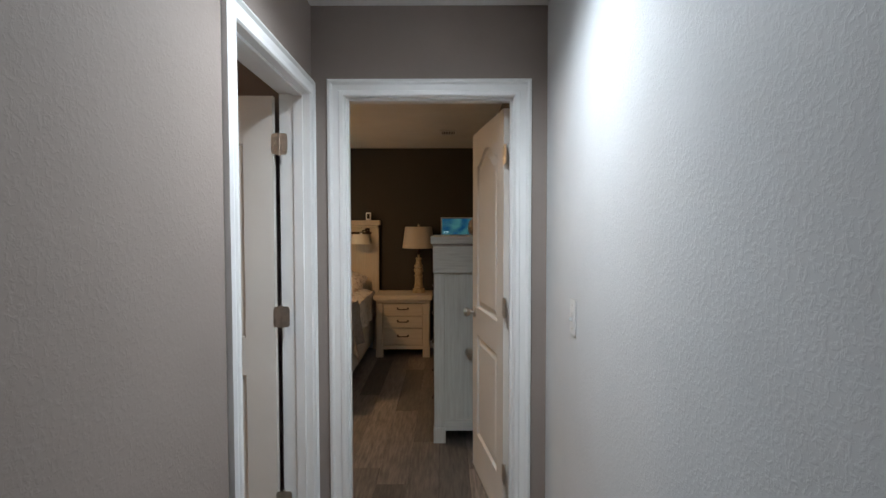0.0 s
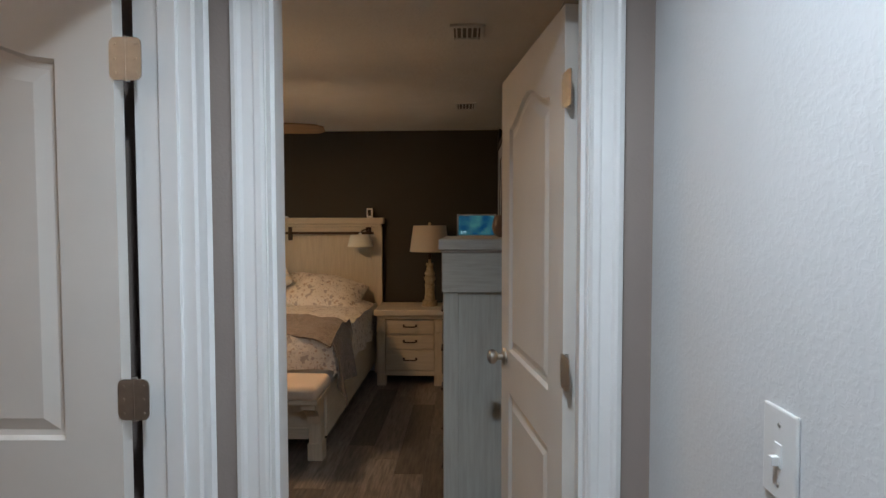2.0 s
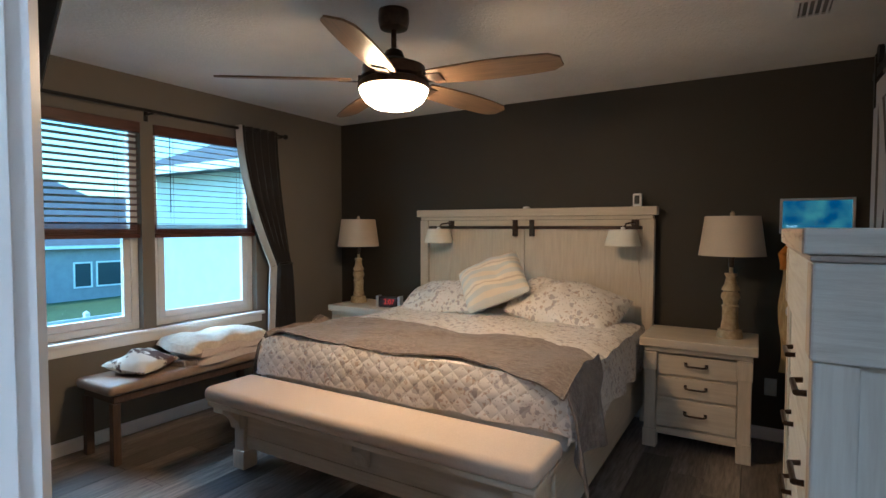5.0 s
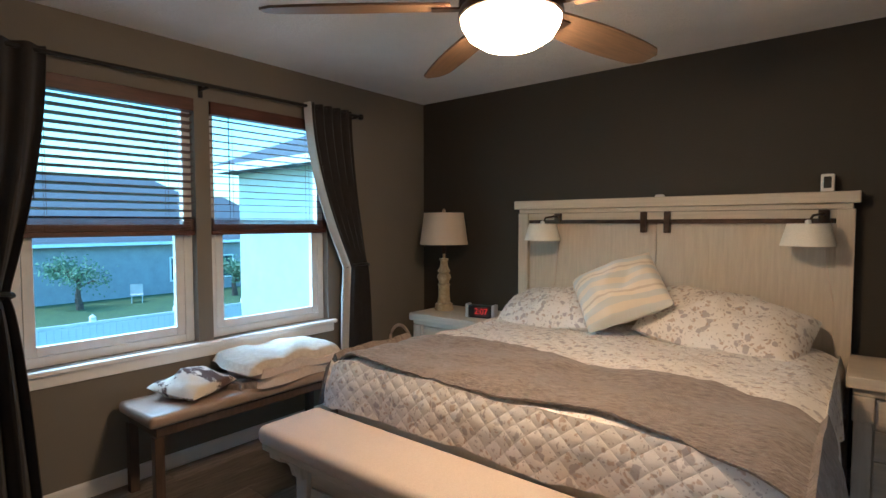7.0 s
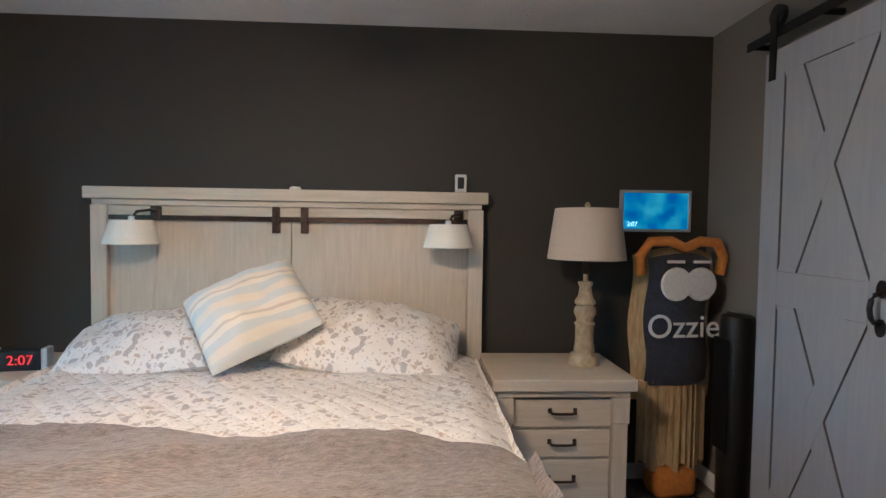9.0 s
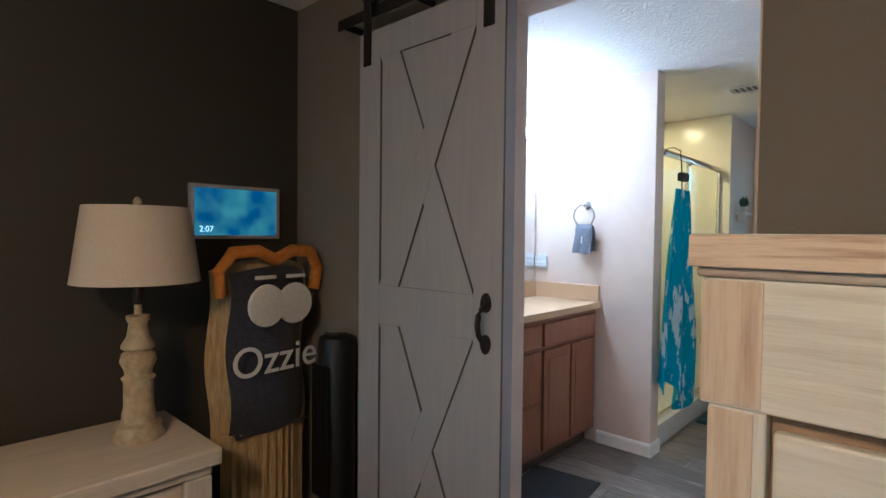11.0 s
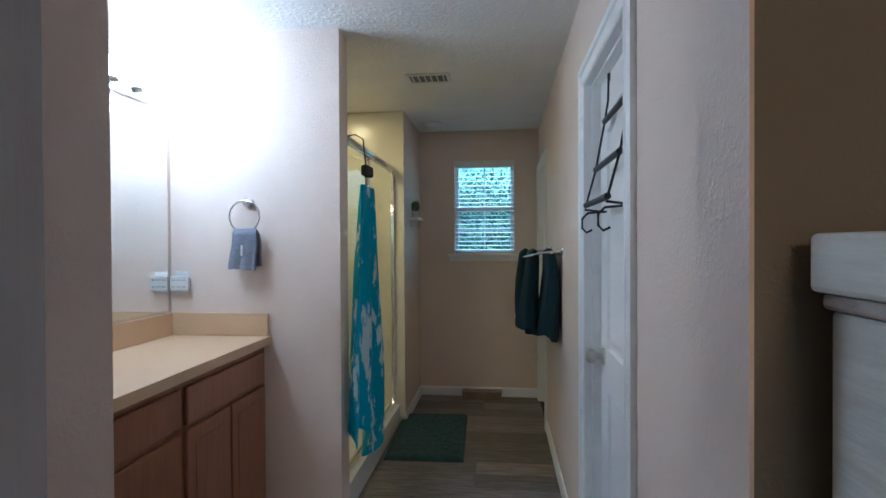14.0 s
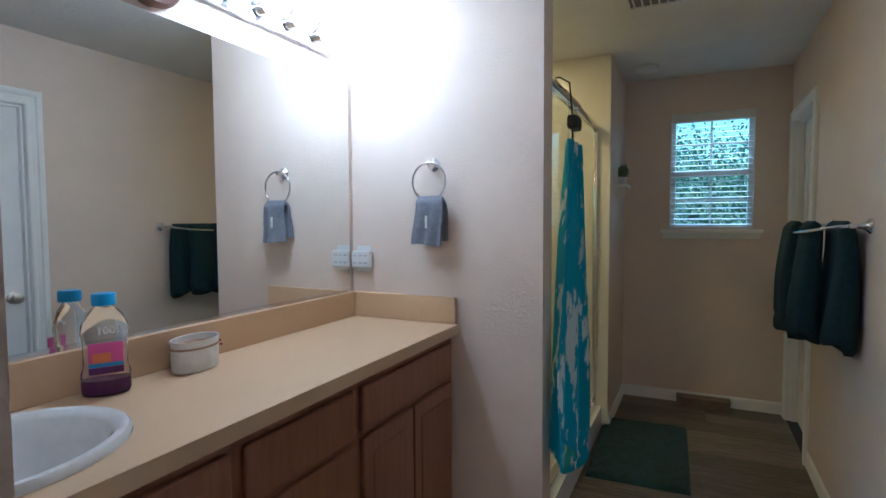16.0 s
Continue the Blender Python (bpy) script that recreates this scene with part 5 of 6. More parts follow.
ht = thing("tower_heater", "tall black tower heater standing in the corner", "heater", pose(0.915, 6.56, 0))
part("body", lathe(bmesh.new(), [(0.068, 0.05), (0.074, 0.06), (0.076, 0.30), (0.076, 0.96), (0.07, 0.985), (0.04, 0.995), (0, 0.995)], 28), "black", ht, smooth=True)
part("base", lathe(bmesh.new(), [(0.066, 0), (0.068, 0.02), (0.066, 0.05), (0, 0.05)], 28), "black", ht, smooth=True)
for k in range(12):
    part("grille_bar", box(bmesh.new(), -0.080, -0.074, -0.055 + 0.01 * k, -0.052 + 0.01 * k, 0.35, 0.88), "black", ht)
for k in range(5):
    part("button", lathe(bmesh.new(), [(0.008, 0), (0.008, 0.004)], 10, pose(-0.02 + 0.0 * k, -0.045 + 0.022 * k, 0.994)), "grout", ht)

# ---- bench with throws ----
bench = thing("bench", "low upholstered bench with dark legs under the windows", "bench")
part("seat", box(bmesh.new(), -3.20, -2.80, 4.50, 5.72, 0.42, 0.485, bevel=0.025, segs=3), "leather", bench, smooth=True)
part("apron", box(bmesh.new(), -3.17, -2.83, 4.54, 5.68, 0.37, 0.419, bevel=0.003), "darkwood", bench)
for x in (-3.18, -2.87):
    for y in (4.53, 5.645):
        part("leg", box(bmesh.new(), x, x + 0.045, y, y + 0.045, 0, 0.37, bevel=0.003), "darkwood", bench)


def folded(name, label, mat, x0, x1, y0, y1, z0, h, seed, slump=0.0):
    bm = bmesh.new()
    def top(u, v):
        a, b = u * 2 - 1, v * 2 - 1
        e = max(0.0, (1 - a ** 12) * (1 - b ** 12)) ** 0.35
        x, y = x0 + (x1 - x0) * u, y0 + (y1 - y0) * v
        x += 0.02 * math.sin(v * 7 + seed)
        y += 0.025 * math.sin(u * 6 + seed)
        return (x, y, z0 + h * e * (0.86 + 0.14 * math.sin(u * 5 + v * 4 + seed)) + (bump_noise(x + seed, y, 6, 0.02) + 0.008 * math.sin(y * 26 + 5 * x + seed)) * e - slump * max(0, u - 0.6))
    def bot(u, v):
        x, y = x0 + (x1 - x0) * u, y0 + (y1 - y0) * v
        x += 0.02 * math.sin(v * 7 + seed)
        y += 0.025 * math.sin(u * 6 + seed)
        return (x, y, z0 - slump * max(0, u - 0.6))
    grid_sheet(bm, 30, 26, top)
    grid_sheet(bm, 30, 26, bot)
    bmesh.ops.remove_doubles(bm, verts=bm.verts, dist=0.002)
    return tagged(solid(name, bm, mat, smooth=True), label, "blanket")


folded("folded_blanket", "pale pink folded fleece on the bench", "blush", -3.22, -2.79, 5.08, 5.70, 0.485, 0.055, 0.4)
folded("folded_blanket", "pale pink fleece folded double in the pile", "blush", -3.23, -2.81, 5.06, 5.69, 0.536, 0.05, 2.0)
folded("folded_blanket", "cream knitted throw rumpled on top of the pile", "cream_throw", -3.25, -2.83, 5.0, 5.66, 0.582, 0.075, 1.4, 0.05)
folded("folded_blanket", "grey corner of a folded plaid on the bench", "throw", -3.16, -2.84, 4.96, 5.07, 0.485, 0.05, 2.4)
pillow("bench_pillow", "brown and cream cushion lying on the bench", 0.34, 0.34, 0.11, pose(-3.0, 4.80, 0.545, 4, 6, 20), "patch", 5.0)

bk = thing("basket", "cream round basket with an arched handle beside the nightstand", "basket", pose(-3.125, 6.56, 0))
part("body", lathe(bmesh.new(), [(0, 0.0), (0.10, 0.0), (0.12, 0.2), (0.125, 0.42), (0.128, 0.43), (0.122, 0.435), (0.115, 0.42), (0.10, 0.02), (0, 0.02)], 26, close=False), "wicker", bk, smooth=True)
part("handle", tube(bmesh.new(), [(0.118 * math.cos(a), -0.02, 0.42 + 0.16 * math.sin(a)) for a in (math.pi * k / 14 for k in range(15))], 0.013, 10), "blush", bk, "pale padded arched handle", True)

ot = thing("wall_outlet", "white outlet plate low on the dark wall", "outlet")
part("plate", box(bmesh.new(), 0.44, 0.51, 6.994, 7.0, 0.30, 0.415, bevel=0.002), "white_plastic", ot)

# ---- bathroom materials ----
M["cherry"] = surf("cherry_cabinet", (0.33, 0.13, 0.062), (0.25, 0.095, 0.045), 0.38, scale=6, stretch=(7, 7, 0.7), bump=0.05, bscale=50, bstretch=(6, 6, 0.4), coat=0.15)
M["laminate"] = surf("tan_laminate", (0.66, 0.45, 0.27), (0.62, 0.42, 0.25), 0.35, scale=140, contrast=(0.3, 0.7))
M["porcelain"] = plain("white_porcelain", (0.82, 0.82, 0.82), 0.12)
M["mirror"], _, silver = nodes_of("mirror_silver")
silver.inputs["Base Color"].default_value = (0.88, 0.90, 0.89, 1)
silver.inputs["Metallic"].default_value, silver.inputs["Roughness"].default_value = 1.0, 0.0
M["acrylic"] = surf("cream_shower_panel", (0.78, 0.74, 0.62), (0.75, 0.71, 0.59), 0.2, scale=3)
M["tealmat"] = surf("teal_shag", (0.012, 0.060, 0.074), (0.005, 0.028, 0.036), 0.95, scale=22, bump=1.0, bscale=120, sheen=0.06)
M["tealtowel"] = surf("dark_teal_terry", (0.006, 0.040, 0.054), (0.003, 0.024, 0.034), 0.95, scale=60, bump=0.8, bscale=260, sheen=0.02)
M["greytowel"] = surf("blue_grey_terry", (0.22, 0.23, 0.28), (0.17, 0.18, 0.22), 0.95, scale=60, bump=0.6, bscale=320, sheen=0.2)
M["bluetowel"] = surf("blue_white_beach_towel", (0.62, 0.78, 0.84), (0.015, 0.36, 0.58), 0.9, scale=6, detail=4, contrast=(0.55, 0.59), bump=0.4, bscale=260, stretch=(2.2, 2.2, 0.7))
M["charcoalmat"] = surf("charcoal_mat", (0.055, 0.06, 0.068), (0.035, 0.038, 0.043), 0.95, scale=60, bump=0.5, bscale=200)
M["clockbrown"] = surf("brown_clock_rim", (0.17, 0.075, 0.05), None, 0.4, scale=9)
M["shower_glass"] = glass("shower_glass", (0.93, 0.97, 0.95), 0.02, 1.08)
M["bottle_plastic"] = glass("clear_bottle", (0.96, 0.97, 0.98), 0.08, 1.2)
M["purple"] = plain("purple_liquid", (0.12, 0.02, 0.12), 0.2)
M["bluecap"] = plain("blue_cap", (0.02, 0.34, 0.70), 0.35)
M["pinklabel"] = plain("pink_label", (0.75, 0.10, 0.36), 0.4)
M["orangebar"] = plain("orange_print", (0.85, 0.25, 0.08), 0.4)
M["tin"] = surf("white_tin", (0.80, 0.80, 0.80), (0.66, 0.66, 0.66), 0.4, 0.0, scale=30)
M["twine"] = surf("jute_twine", (0.34, 0.22, 0.14), None, 0.9, scale=80)
M["leaf"] = surf("green_leaves", (0.15, 0.24, 0.14), (0.10, 0.18, 0.10), 0.6, scale=4)
M["berry"] = plain("red_berry", (0.45, 0.02, 0.02), 0.3)
M["scalebox"] = surf("brown_box", (0.22, 0.16, 0.12), (0.15, 0.11, 0.08), 0.6, scale=12)
M["hookwire"] = plain("black_wire", (0.015, 0.015, 0.017), 0.4, 0.2)

# ---- vanity ----
CT, CF = 0.957, 6.43
van = thing("vanity_cabinet", "cherry-stained wooden vanity cabinet with drawers and doors", "cabinet")
part("body", boxes((XR + 0.122, PX0 - 0.004, 6.465, 6.945, 0.10, 0.70), (1.80, PX0 - 0.004, 6.465, 6.945, 0.70, CT - 0.041), (XR + 0.122, 1.80, 6.465, 6.48, 0.70, CT - 0.041)), "cherry", van)
part("toe_kick", box(bmesh.new(), XR + 0.122, PX0 - 0.004, 6.53, 6.56, 0, 0.099), "darkwood", van)


def front(name, x0, x1, z0, z1, split=False):
    bm = bmesh.new()
    if name == "door":
        box(bm, x0, x1, 6.447, 6.4645, z0, z1, bevel=0.005)
        for a in ((x0 + 0.05, x1 - 0.05, 6.4445, 6.4472, z0 + 0.055, z1 - 0.055),):
            box(bm, *a, bevel=0.002)
    else:
        box(bm, x0, x1, 6.447, 6.4645, z0, z1, bevel=0.006)
    return part(name, bm, "cherry", van)


front("drawer", 2.305, 2.935, 0.745, 0.885)
front("door", 2.305, 2.612, 0.125, 0.725)
front("door", 2.622, 2.935, 0.125, 0.725)
for z0, z1 in ((0.745, 0.885), (0.44, 0.725), (0.125, 0.42)):
    front("drawer", 1.85, 2.265, z0, z1)
front("drawer", 1.16, 1.81, 0.745, 0.885)
front("door", 1.16, 1.475, 0.125, 0.725)
front("door", 1.49, 1.81, 0.125, 0.725)

SC, SA, SB = (1.483, 6.70), 0.245, 0.205


def counter():
    """Worktop with an oval cut-out for the basin."""
    bm = bmesh.new()
    x0, x1, y0, y1 = XR + 0.122, PX0 - 0.002, CF, 6.946
    angs = sorted({2 * math.pi * k / 48 for k in range(48)} | {math.atan2(y - SC[1], x - SC[0]) % (2 * math.pi) for x in (x0, x1) for y in (y0, y1)})
    def rim(a):
        c, s = math.cos(a), math.sin(a)
        t = min(((x1 - SC[0]) / c) if c > 1e-9 else ((x0 - SC[0]) / c) if c < -1e-9 else 1e9, ((y1 - SC[1]) / s) if s > 1e-9 else ((y0 - SC[1]) / s) if s < -1e-9 else 1e9)
        return SC[0] + c * t, SC[1] + s * t
    def oval(a):
        c, s = math.cos(a), math.sin(a)
        r = 1 / math.sqrt((c / (SA - 0.012)) ** 2 + (s / (SB - 0.012)) ** 2)
        return SC[0] + c * r, SC[1] + s * r
    loops = []
    for fn, z in ((rim, CT - 0.04), (rim, CT - 0.004), (rim, CT), (oval, CT), (oval, CT - 0.04)):
        loops.append([bm.verts.new((*fn(a), z)) for a in angs])
    n = len(angs)
    for p, q in zip(loops, loops[1:]):
        for i in range(n):
            bm.faces.new((p[i], p[(i + 1) % n], q[(i + 1) % n], q[i]))
    for i in range(n):
        bm.faces.new((loops[-1][i], loops[-1][(i + 1) % n], loops[0][(i + 1) % n], loops[0][i]))
    return bm


wt = thing("worktop", "tan laminate vanity worktop with low splashbacks", "worktop")
part("slab", counter(), "laminate", wt)
part("splashback", box(bmesh.new(), XR + 0.122, PX0 - 0.022, 6.928, 6.947, CT + 0.0005, 1.068, bevel=0.003), "laminate", wt)
part("side_splash", box(bmesh.new(), PX0 - 0.021, PX0 - 0.001, 6.44, 6.947, CT + 0.0005, 1.068, bevel=0.003), "laminate", wt)
sink = thing("sink", "oval white porcelain drop-in basin", "sink", pose(SC[0], SC[1], CT))
bm = lathe(bmesh.new(), [(1.0, 0.0005), (1.0, 0.010), (0.97, 0.018), (0.90, 0.017), (0.84, 0.004), (0.78, -0.04), (0.66, -0.09), (0.42, -0.125), (0.12, -0.135), (0.0, -0.136)], 48, close=False)
bmesh.ops.scale(bm, vec=(SA, SB, 1), verts=bm.verts)
part("basin", bm, "porcelain", sink, smooth=True)
part("drain", lathe(bmesh.new(), [(0.0, -0.131), (0.02, -0.131), (0.022, -0.134)], 18, close=False), "chrome", sink)
fc = thing("faucet", "chrome basin faucet with two handles", "faucet", pose(SC[0] - 0.05, SC[1] + 0.165, CT + 0.016))
part("base", box(bmesh.new(), -0.075, 0.075, -0.025, 0.025, 0, 0.018, bevel=0.006), "chrome", fc)
part("spout", tube(bmesh.new(), [(0, 0, 0.015), (0, -0.005, 0.06), (0, -0.05, 0.085), (0, -0.10, 0.07)], 0.012, 12), "chrome", fc, smooth=True)
for x in (-0.052, 0.052):
    part("handle", lathe(bmesh.new(), [(0.012, 0.018), (0.014, 0.035), (0.02, 0.045), (0.018, 0.058), (0, 0.06)], 16, pose(x, 0, 0)), "chrome", fc, smooth=True)

mir = thing("mirror", "large frameless wall mirror above the vanity", "mirror")
part("glass", box(bmesh.new(), XR + 0.13, 2.935, 6.942, 6.948, 1.078, 1.965), "mirror", mir)
part("channel", box(bmesh.new(), XR + 0.13, 2.935, 6.938, 6.9415, 1.0685, 1.082), "chrome", mir, "thin metal channel at the foot")

vl = thing("vanity_light", "chrome bar light with four lit round bulbs above the mirror", "wall light")
part("plate", box(bmesh.new(), 2.175, 2.805, 6.925, 6.949, 2.06, 2.175, bevel=0.004), "chrome", vl)
bulb_glow = glow("vanity_bulb_glow", COOL, VANITY_GLOW)
for x in (2.257, 2.405, 2.553, 2.701):
    part("socket", lathe(bmesh.new(), [(0.026, 0), (0.03, 0.004), (0.022, 0.035), (0.018, 0.04)], 20, pose(x, 6.925, 2.112, 90)), "chrome", vl, smooth=True)
    part("bulb", lathe(bmesh.new(), [(0.016, 0.035)] + [(0.044 * math.sin(a), 0.078 - 0.044 * math.cos(a)) for a in [0.4 + 0.25 * k for k in range(11)]] + [(0, 0.122)], 24, pose(x, 6.925, 2.112, 90), close=False), bulb_glow, vl, "glowing round bulb", True)

wc = thing("wall_clock", "small round brown-rimmed wall clock over the mirror", "clock", pose(2.012, 6.948, 2.085, 90))
part("rim", lathe(bmesh.new(), [(0.082, 0), (0.105, 0.0), (0.108, 0.014), (0.096, 0.03), (0.084, 0.022), (0.084, 0.006)], 36), "clockbrown", wc, smooth=True)
part("dial", lathe(bmesh.new(), [(0, 0.008), (0.084, 0.008)], 36, close=False), "fabric_cream", wc)
part("minute_hand", box(bmesh.new(), -0.002, 0.002, 0, 0.06, 0.011, 0.012), "black", wc)
part("hour_hand", box(bmesh.new(), -0.002, 0.036, -0.002, 0.002, 0.012, 0.013), "black", wc)


def towel_ring(y, z):
    r = thing("towel_ring", "round chrome towel ring on the partition wall", "towel ring", pose(PX0, y, z))
    part("mount", lathe(bmesh.new(), [(0.028, 0), (0.028, 0.005), (0.018, 0.014), (0.010, 0.024), (0.010, 0.045), (0, 0.048)], 22, pose(0, 0, 0, 0, -90, 0)), "chrome", r, smooth=True)
    pts = [(-0.045, 0.076 * math.sin(a), -0.07 + 0.076 * math.cos(a)) for a in (2 * math.pi * k / 36 for k in range(37))]
    part("ring", tube(bmesh.new(), pts, 0.0048, 10), "chrome", r, smooth=True)


towel_ring(6.54, 1.61)


def hang_sheet(w, h, fold, depth, ripple, seed, lean=0.0):
    """Cloth hanging over a bar: front and back fall joined over the top, across local x."""
    def fn(u, v):
        x = (u - 0.5) * w * (0.82 + 0.18 * abs(2 * v - 1) ** 0.5)
        if v < 0.5:
            k = (0.5 - v) * 2
            z, y = -h * k, -depth * (0.5 + 0.5 * k)
        else:
            k = (v - 0.5) * 2
            z, y = -h * fold * k, depth * (0.5 + 0.5 * k)
        if k < 0.08:
            z += 0.0
            y *= k / 0.08
        y += ripple * math.sin(u * 14 + seed + 2.0 * k) * k ** 0.6
        x += 0.004 * math.sin(k * 5 + seed) + lean * k
        z += 0.004 * math.sin(u * 5 + seed) * k
        return (x, y, z)
    return grid_sheet(bmesh.new(), 30, 44, fn, 0.009)


ht2 = thing("hand_towel", "blue-grey hand towel with a white monogram on the ring", "towel", pose(PX0 - 0.047, 6.535, 1.468, 0, 0, -90))
part("cloth", hang_sheet(0.135, 0.185, 0.9, 0.024, 0.006, 0.4), "greytowel", ht2, smooth=True)
write("monogram", "I", 0.075, "whitefelt", ht2, pose(0.0, -0.037, -0.095, 90, 0, 0), 0.004, "white stitched initial")

oa = thing("outlet_adapter", "white multi-outlet wall adapter plugged in above the counter", "outlet")
part("wall_plate", box(bmesh.new(), PX0 - 0.006, PX0, 6.852, 6.925, 1.155, 1.272, bevel=0.002), "white_plastic", oa)
part("adapter", box(bmesh.new(), PX0 - 0.034, PX0 - 0.0065, 6.84, 6.937, 1.175, 1.25, bevel=0.006), "white_plastic", oa)
for r in (1.197, 1.23):
    for c in (6.862, 6.889, 6.916):
        for d in (-0.005, 0.005):
            part("slot", box(bmesh.new(), PX0 - 0.0347, PX0 - 0.0338, c + d - 0.0012, c + d + 0.0012, r - 0.004, r + 0.004), "grout", oa)

bt = thing("cleaner_bottle", "clear cleaner bottle with blue cap and purple liquid on the worktop", "bottle", pose(1.812, 6.872, CT, 0, 0, -30) @ Matrix.Diagonal((1.0, 1.0, 0.94, 1.0)))


def oval_lathe(prof, sx, sy):
    b = lathe(bmesh.new(), prof, 32, close=True)
    bmesh.ops.scale(b, vec=(sx, sy, 1), verts=b.verts)
    return b


part("bottle", oval_lathe([(0.0, 0.002), (0.049, 0.002), (0.053, 0.012), (0.053, 0.06), (0.048, 0.075), (0.048, 0.145), (0.052, 0.16), (0.05, 0.185), (0.036, 0.215), (0.022, 0.23), (0.021, 0.236)], 1.0, 0.66), "bottle_plastic", bt, smooth=True)
part("liquid", oval_lathe([(0.0, 0.004), (0.047, 0.004), (0.0505, 0.014), (0.0505, 0.042), (0, 0.042)], 1.0, 0.64), "purple", bt, "purple cleaner left at the bottom", True)
part("cap", oval_lathe([(0.026, 0.236), (0.0265, 0.262), (0.024, 0.266), (0, 0.266)], 1, 1), "bluecap", bt, "bright blue screw cap", True)
lab = part("label", box(bmesh.new(), -0.036, 0.036, -0.0365, -0.0335, 0.062, 0.142, bevel=0.001), "pinklabel", bt, "pink printed front label")
part("label_band", box(bmesh.new(), -0.036, 0.036, -0.0372, -0.0366, 0.080, 0.090), "bluecap", lab)
part("label_foot", box(bmesh.new(), -0.036, 0.036, -0.0372, -0.0366, 0.062, 0.079), "purple", lab)
part("label_mark", box(bmesh.new(), -0.028, 0.010, -0.0372, -0.0366, 0.092, 0.116, bevel=0.0002), "orangebar", lab)
write("embossed_text", "100%", 0.026, "white_plastic", bt, pose(0.01, -0.0345, 0.172, 90), 0.0006, "embossed figure on the shoulder")

tn = thing("tin_holder", "white ribbed tin pot with twine and berries on the worktop", "tin", pose(2.066, 6.868, CT, 0, 0, 12))
part("pot", oval_lathe([(0.0, 0.001), (0.053, 0.001), (0.055, 0.004), (0.055, 0.082), (0.057, 0.084), (0.057, 0.089), (0.053, 0.088), (0.052, 0.006), (0.0, 0.005)], 1.42, 0.95), "tin", tn, smooth=True)
part("twine", oval_lathe([(0.0555, 0.064), (0.0575, 0.067), (0.0555, 0.070)], 1.42, 0.95), "twine", tn)
bm = bmesh.new()
rg = random.Random(5)
for k in range(26):
    a, b = rg.uniform(0, 6.28), rg.uniform(0.01, 0.028)
    c = Vector((0.081, -0.01, 0.052))
    tip = c + Vector((0.35 * math.cos(a) + 0.3, 0.5 * math.cos(a), math.sin(a) - 0.2)) * b
    s = Vector((0.0, math.sin(a), -math.cos(a))) * 0.0025
    bm.faces.new([bm.verts.new(q) for q in (c + s, tip, c - s, c + Vector((0.003, 0, 0)))])
part("sprig", bm, "leaf", tn, "green sprig tied to the side")
for q in ((0.09, -0.015, 0.062), (0.092, 0.0, 0.066), (0.09, -0.02, 0.05), (0.093, -0.004, 0.048)):
    part("berry", lathe(bmesh.new(), [(0, -0.005), (0.0045, -0.002), (0.0045, 0.002), (0, 0.005)], 10, pose(*q)), "berry", tn, smooth=True)

# ---- shower ----
SHY = 6.15
sh = thing("shower_enclosure", "chrome-framed glass shower with cream wall panels", "shower")
part("pan", boxes((PX1 + 0.001, SX - 0.001, SHY - 0.05, SHY + 0.05, 0, 0.15), (PX1 + 0.001, SX - 0.001, SHY + 0.05, BY1 - 0.001, 0, 0.05), bevel=0.004), "porcelain", sh, "white raised shower base")
for r in ((PX1 + 0.001, PX1 + 0.012, SHY - 0.06, BY1 - 0.013, 0.05, 2.43), (SX - 0.012, SX - 0.001, SY + 0.001, BY1 - 0.013, 0.05, 2.43), (PX1 + 0.001, SX - 0.001, BY1 - 0.012, BY1 - 0.001, 0.05, 2.43)):
    part("wall_panel", boxes(r), "acrylic", sh, "glossy cream wall panel")
fx0, fx1 = PX1 + 0.014, SX - 0.014
part("header", box(bmesh.new(), fx0, fx1, SHY - 0.02, SHY + 0.02, 1.955, 1.995, bevel=0.006), "chrome", sh)
part("track", box(bmesh.new(), fx0, fx1, SHY - 0.02, SHY + 0.02, 0.1505, 0.18, bevel=0.004), "chrome", sh)
for x in (fx0, 3.76, fx1 - 0.03):
    part("post", box(bmesh.new(), x, x + 0.03, SHY - 0.015, SHY + 0.015, 0.1805, 1.9545, bevel=0.004), "chrome", sh)
for x0, x1 in ((fx0 + 0.031, 3.759), (3.791, fx1 - 0.031)):
    g = part("pane", box(bmesh.new(), x0, x1, SHY - 0.003, SHY + 0.003, 0.181, 1.954), "shower_glass", sh, "clear glass panel")
    g.visible_shadow = False
part("towel_bar", tube(bmesh.new(), [(fx0 + 0.05, SHY - 0.016, 1.93), (fx0 + 0.05, SHY - 0.06, 1.95), (fx0 + 0.6, SHY - 0.06, 1.95), (fx0 + 0.6, SHY - 0.016, 1.93)], 0.007, 8), "chrome", sh)
sl = thing("shower_light", "warm recessed light in the shower ceiling", "ceiling light", pose(3.85, 6.58, H))
part("rim", lathe(bmesh.new(), [(0.075, 0), (0.09, -0.002), (0.088, -0.008), (0.073, -0.006)], 28, close=False), "white_plastic", sl, smooth=True)
part("lens", lathe(bmesh.new(), [(0, -0.005), (0.073, -0.004)], 28, close=False), glow("shower_lamp_glow", (1.0, 0.74, 0.34), SHOWER_GLOW), sl)

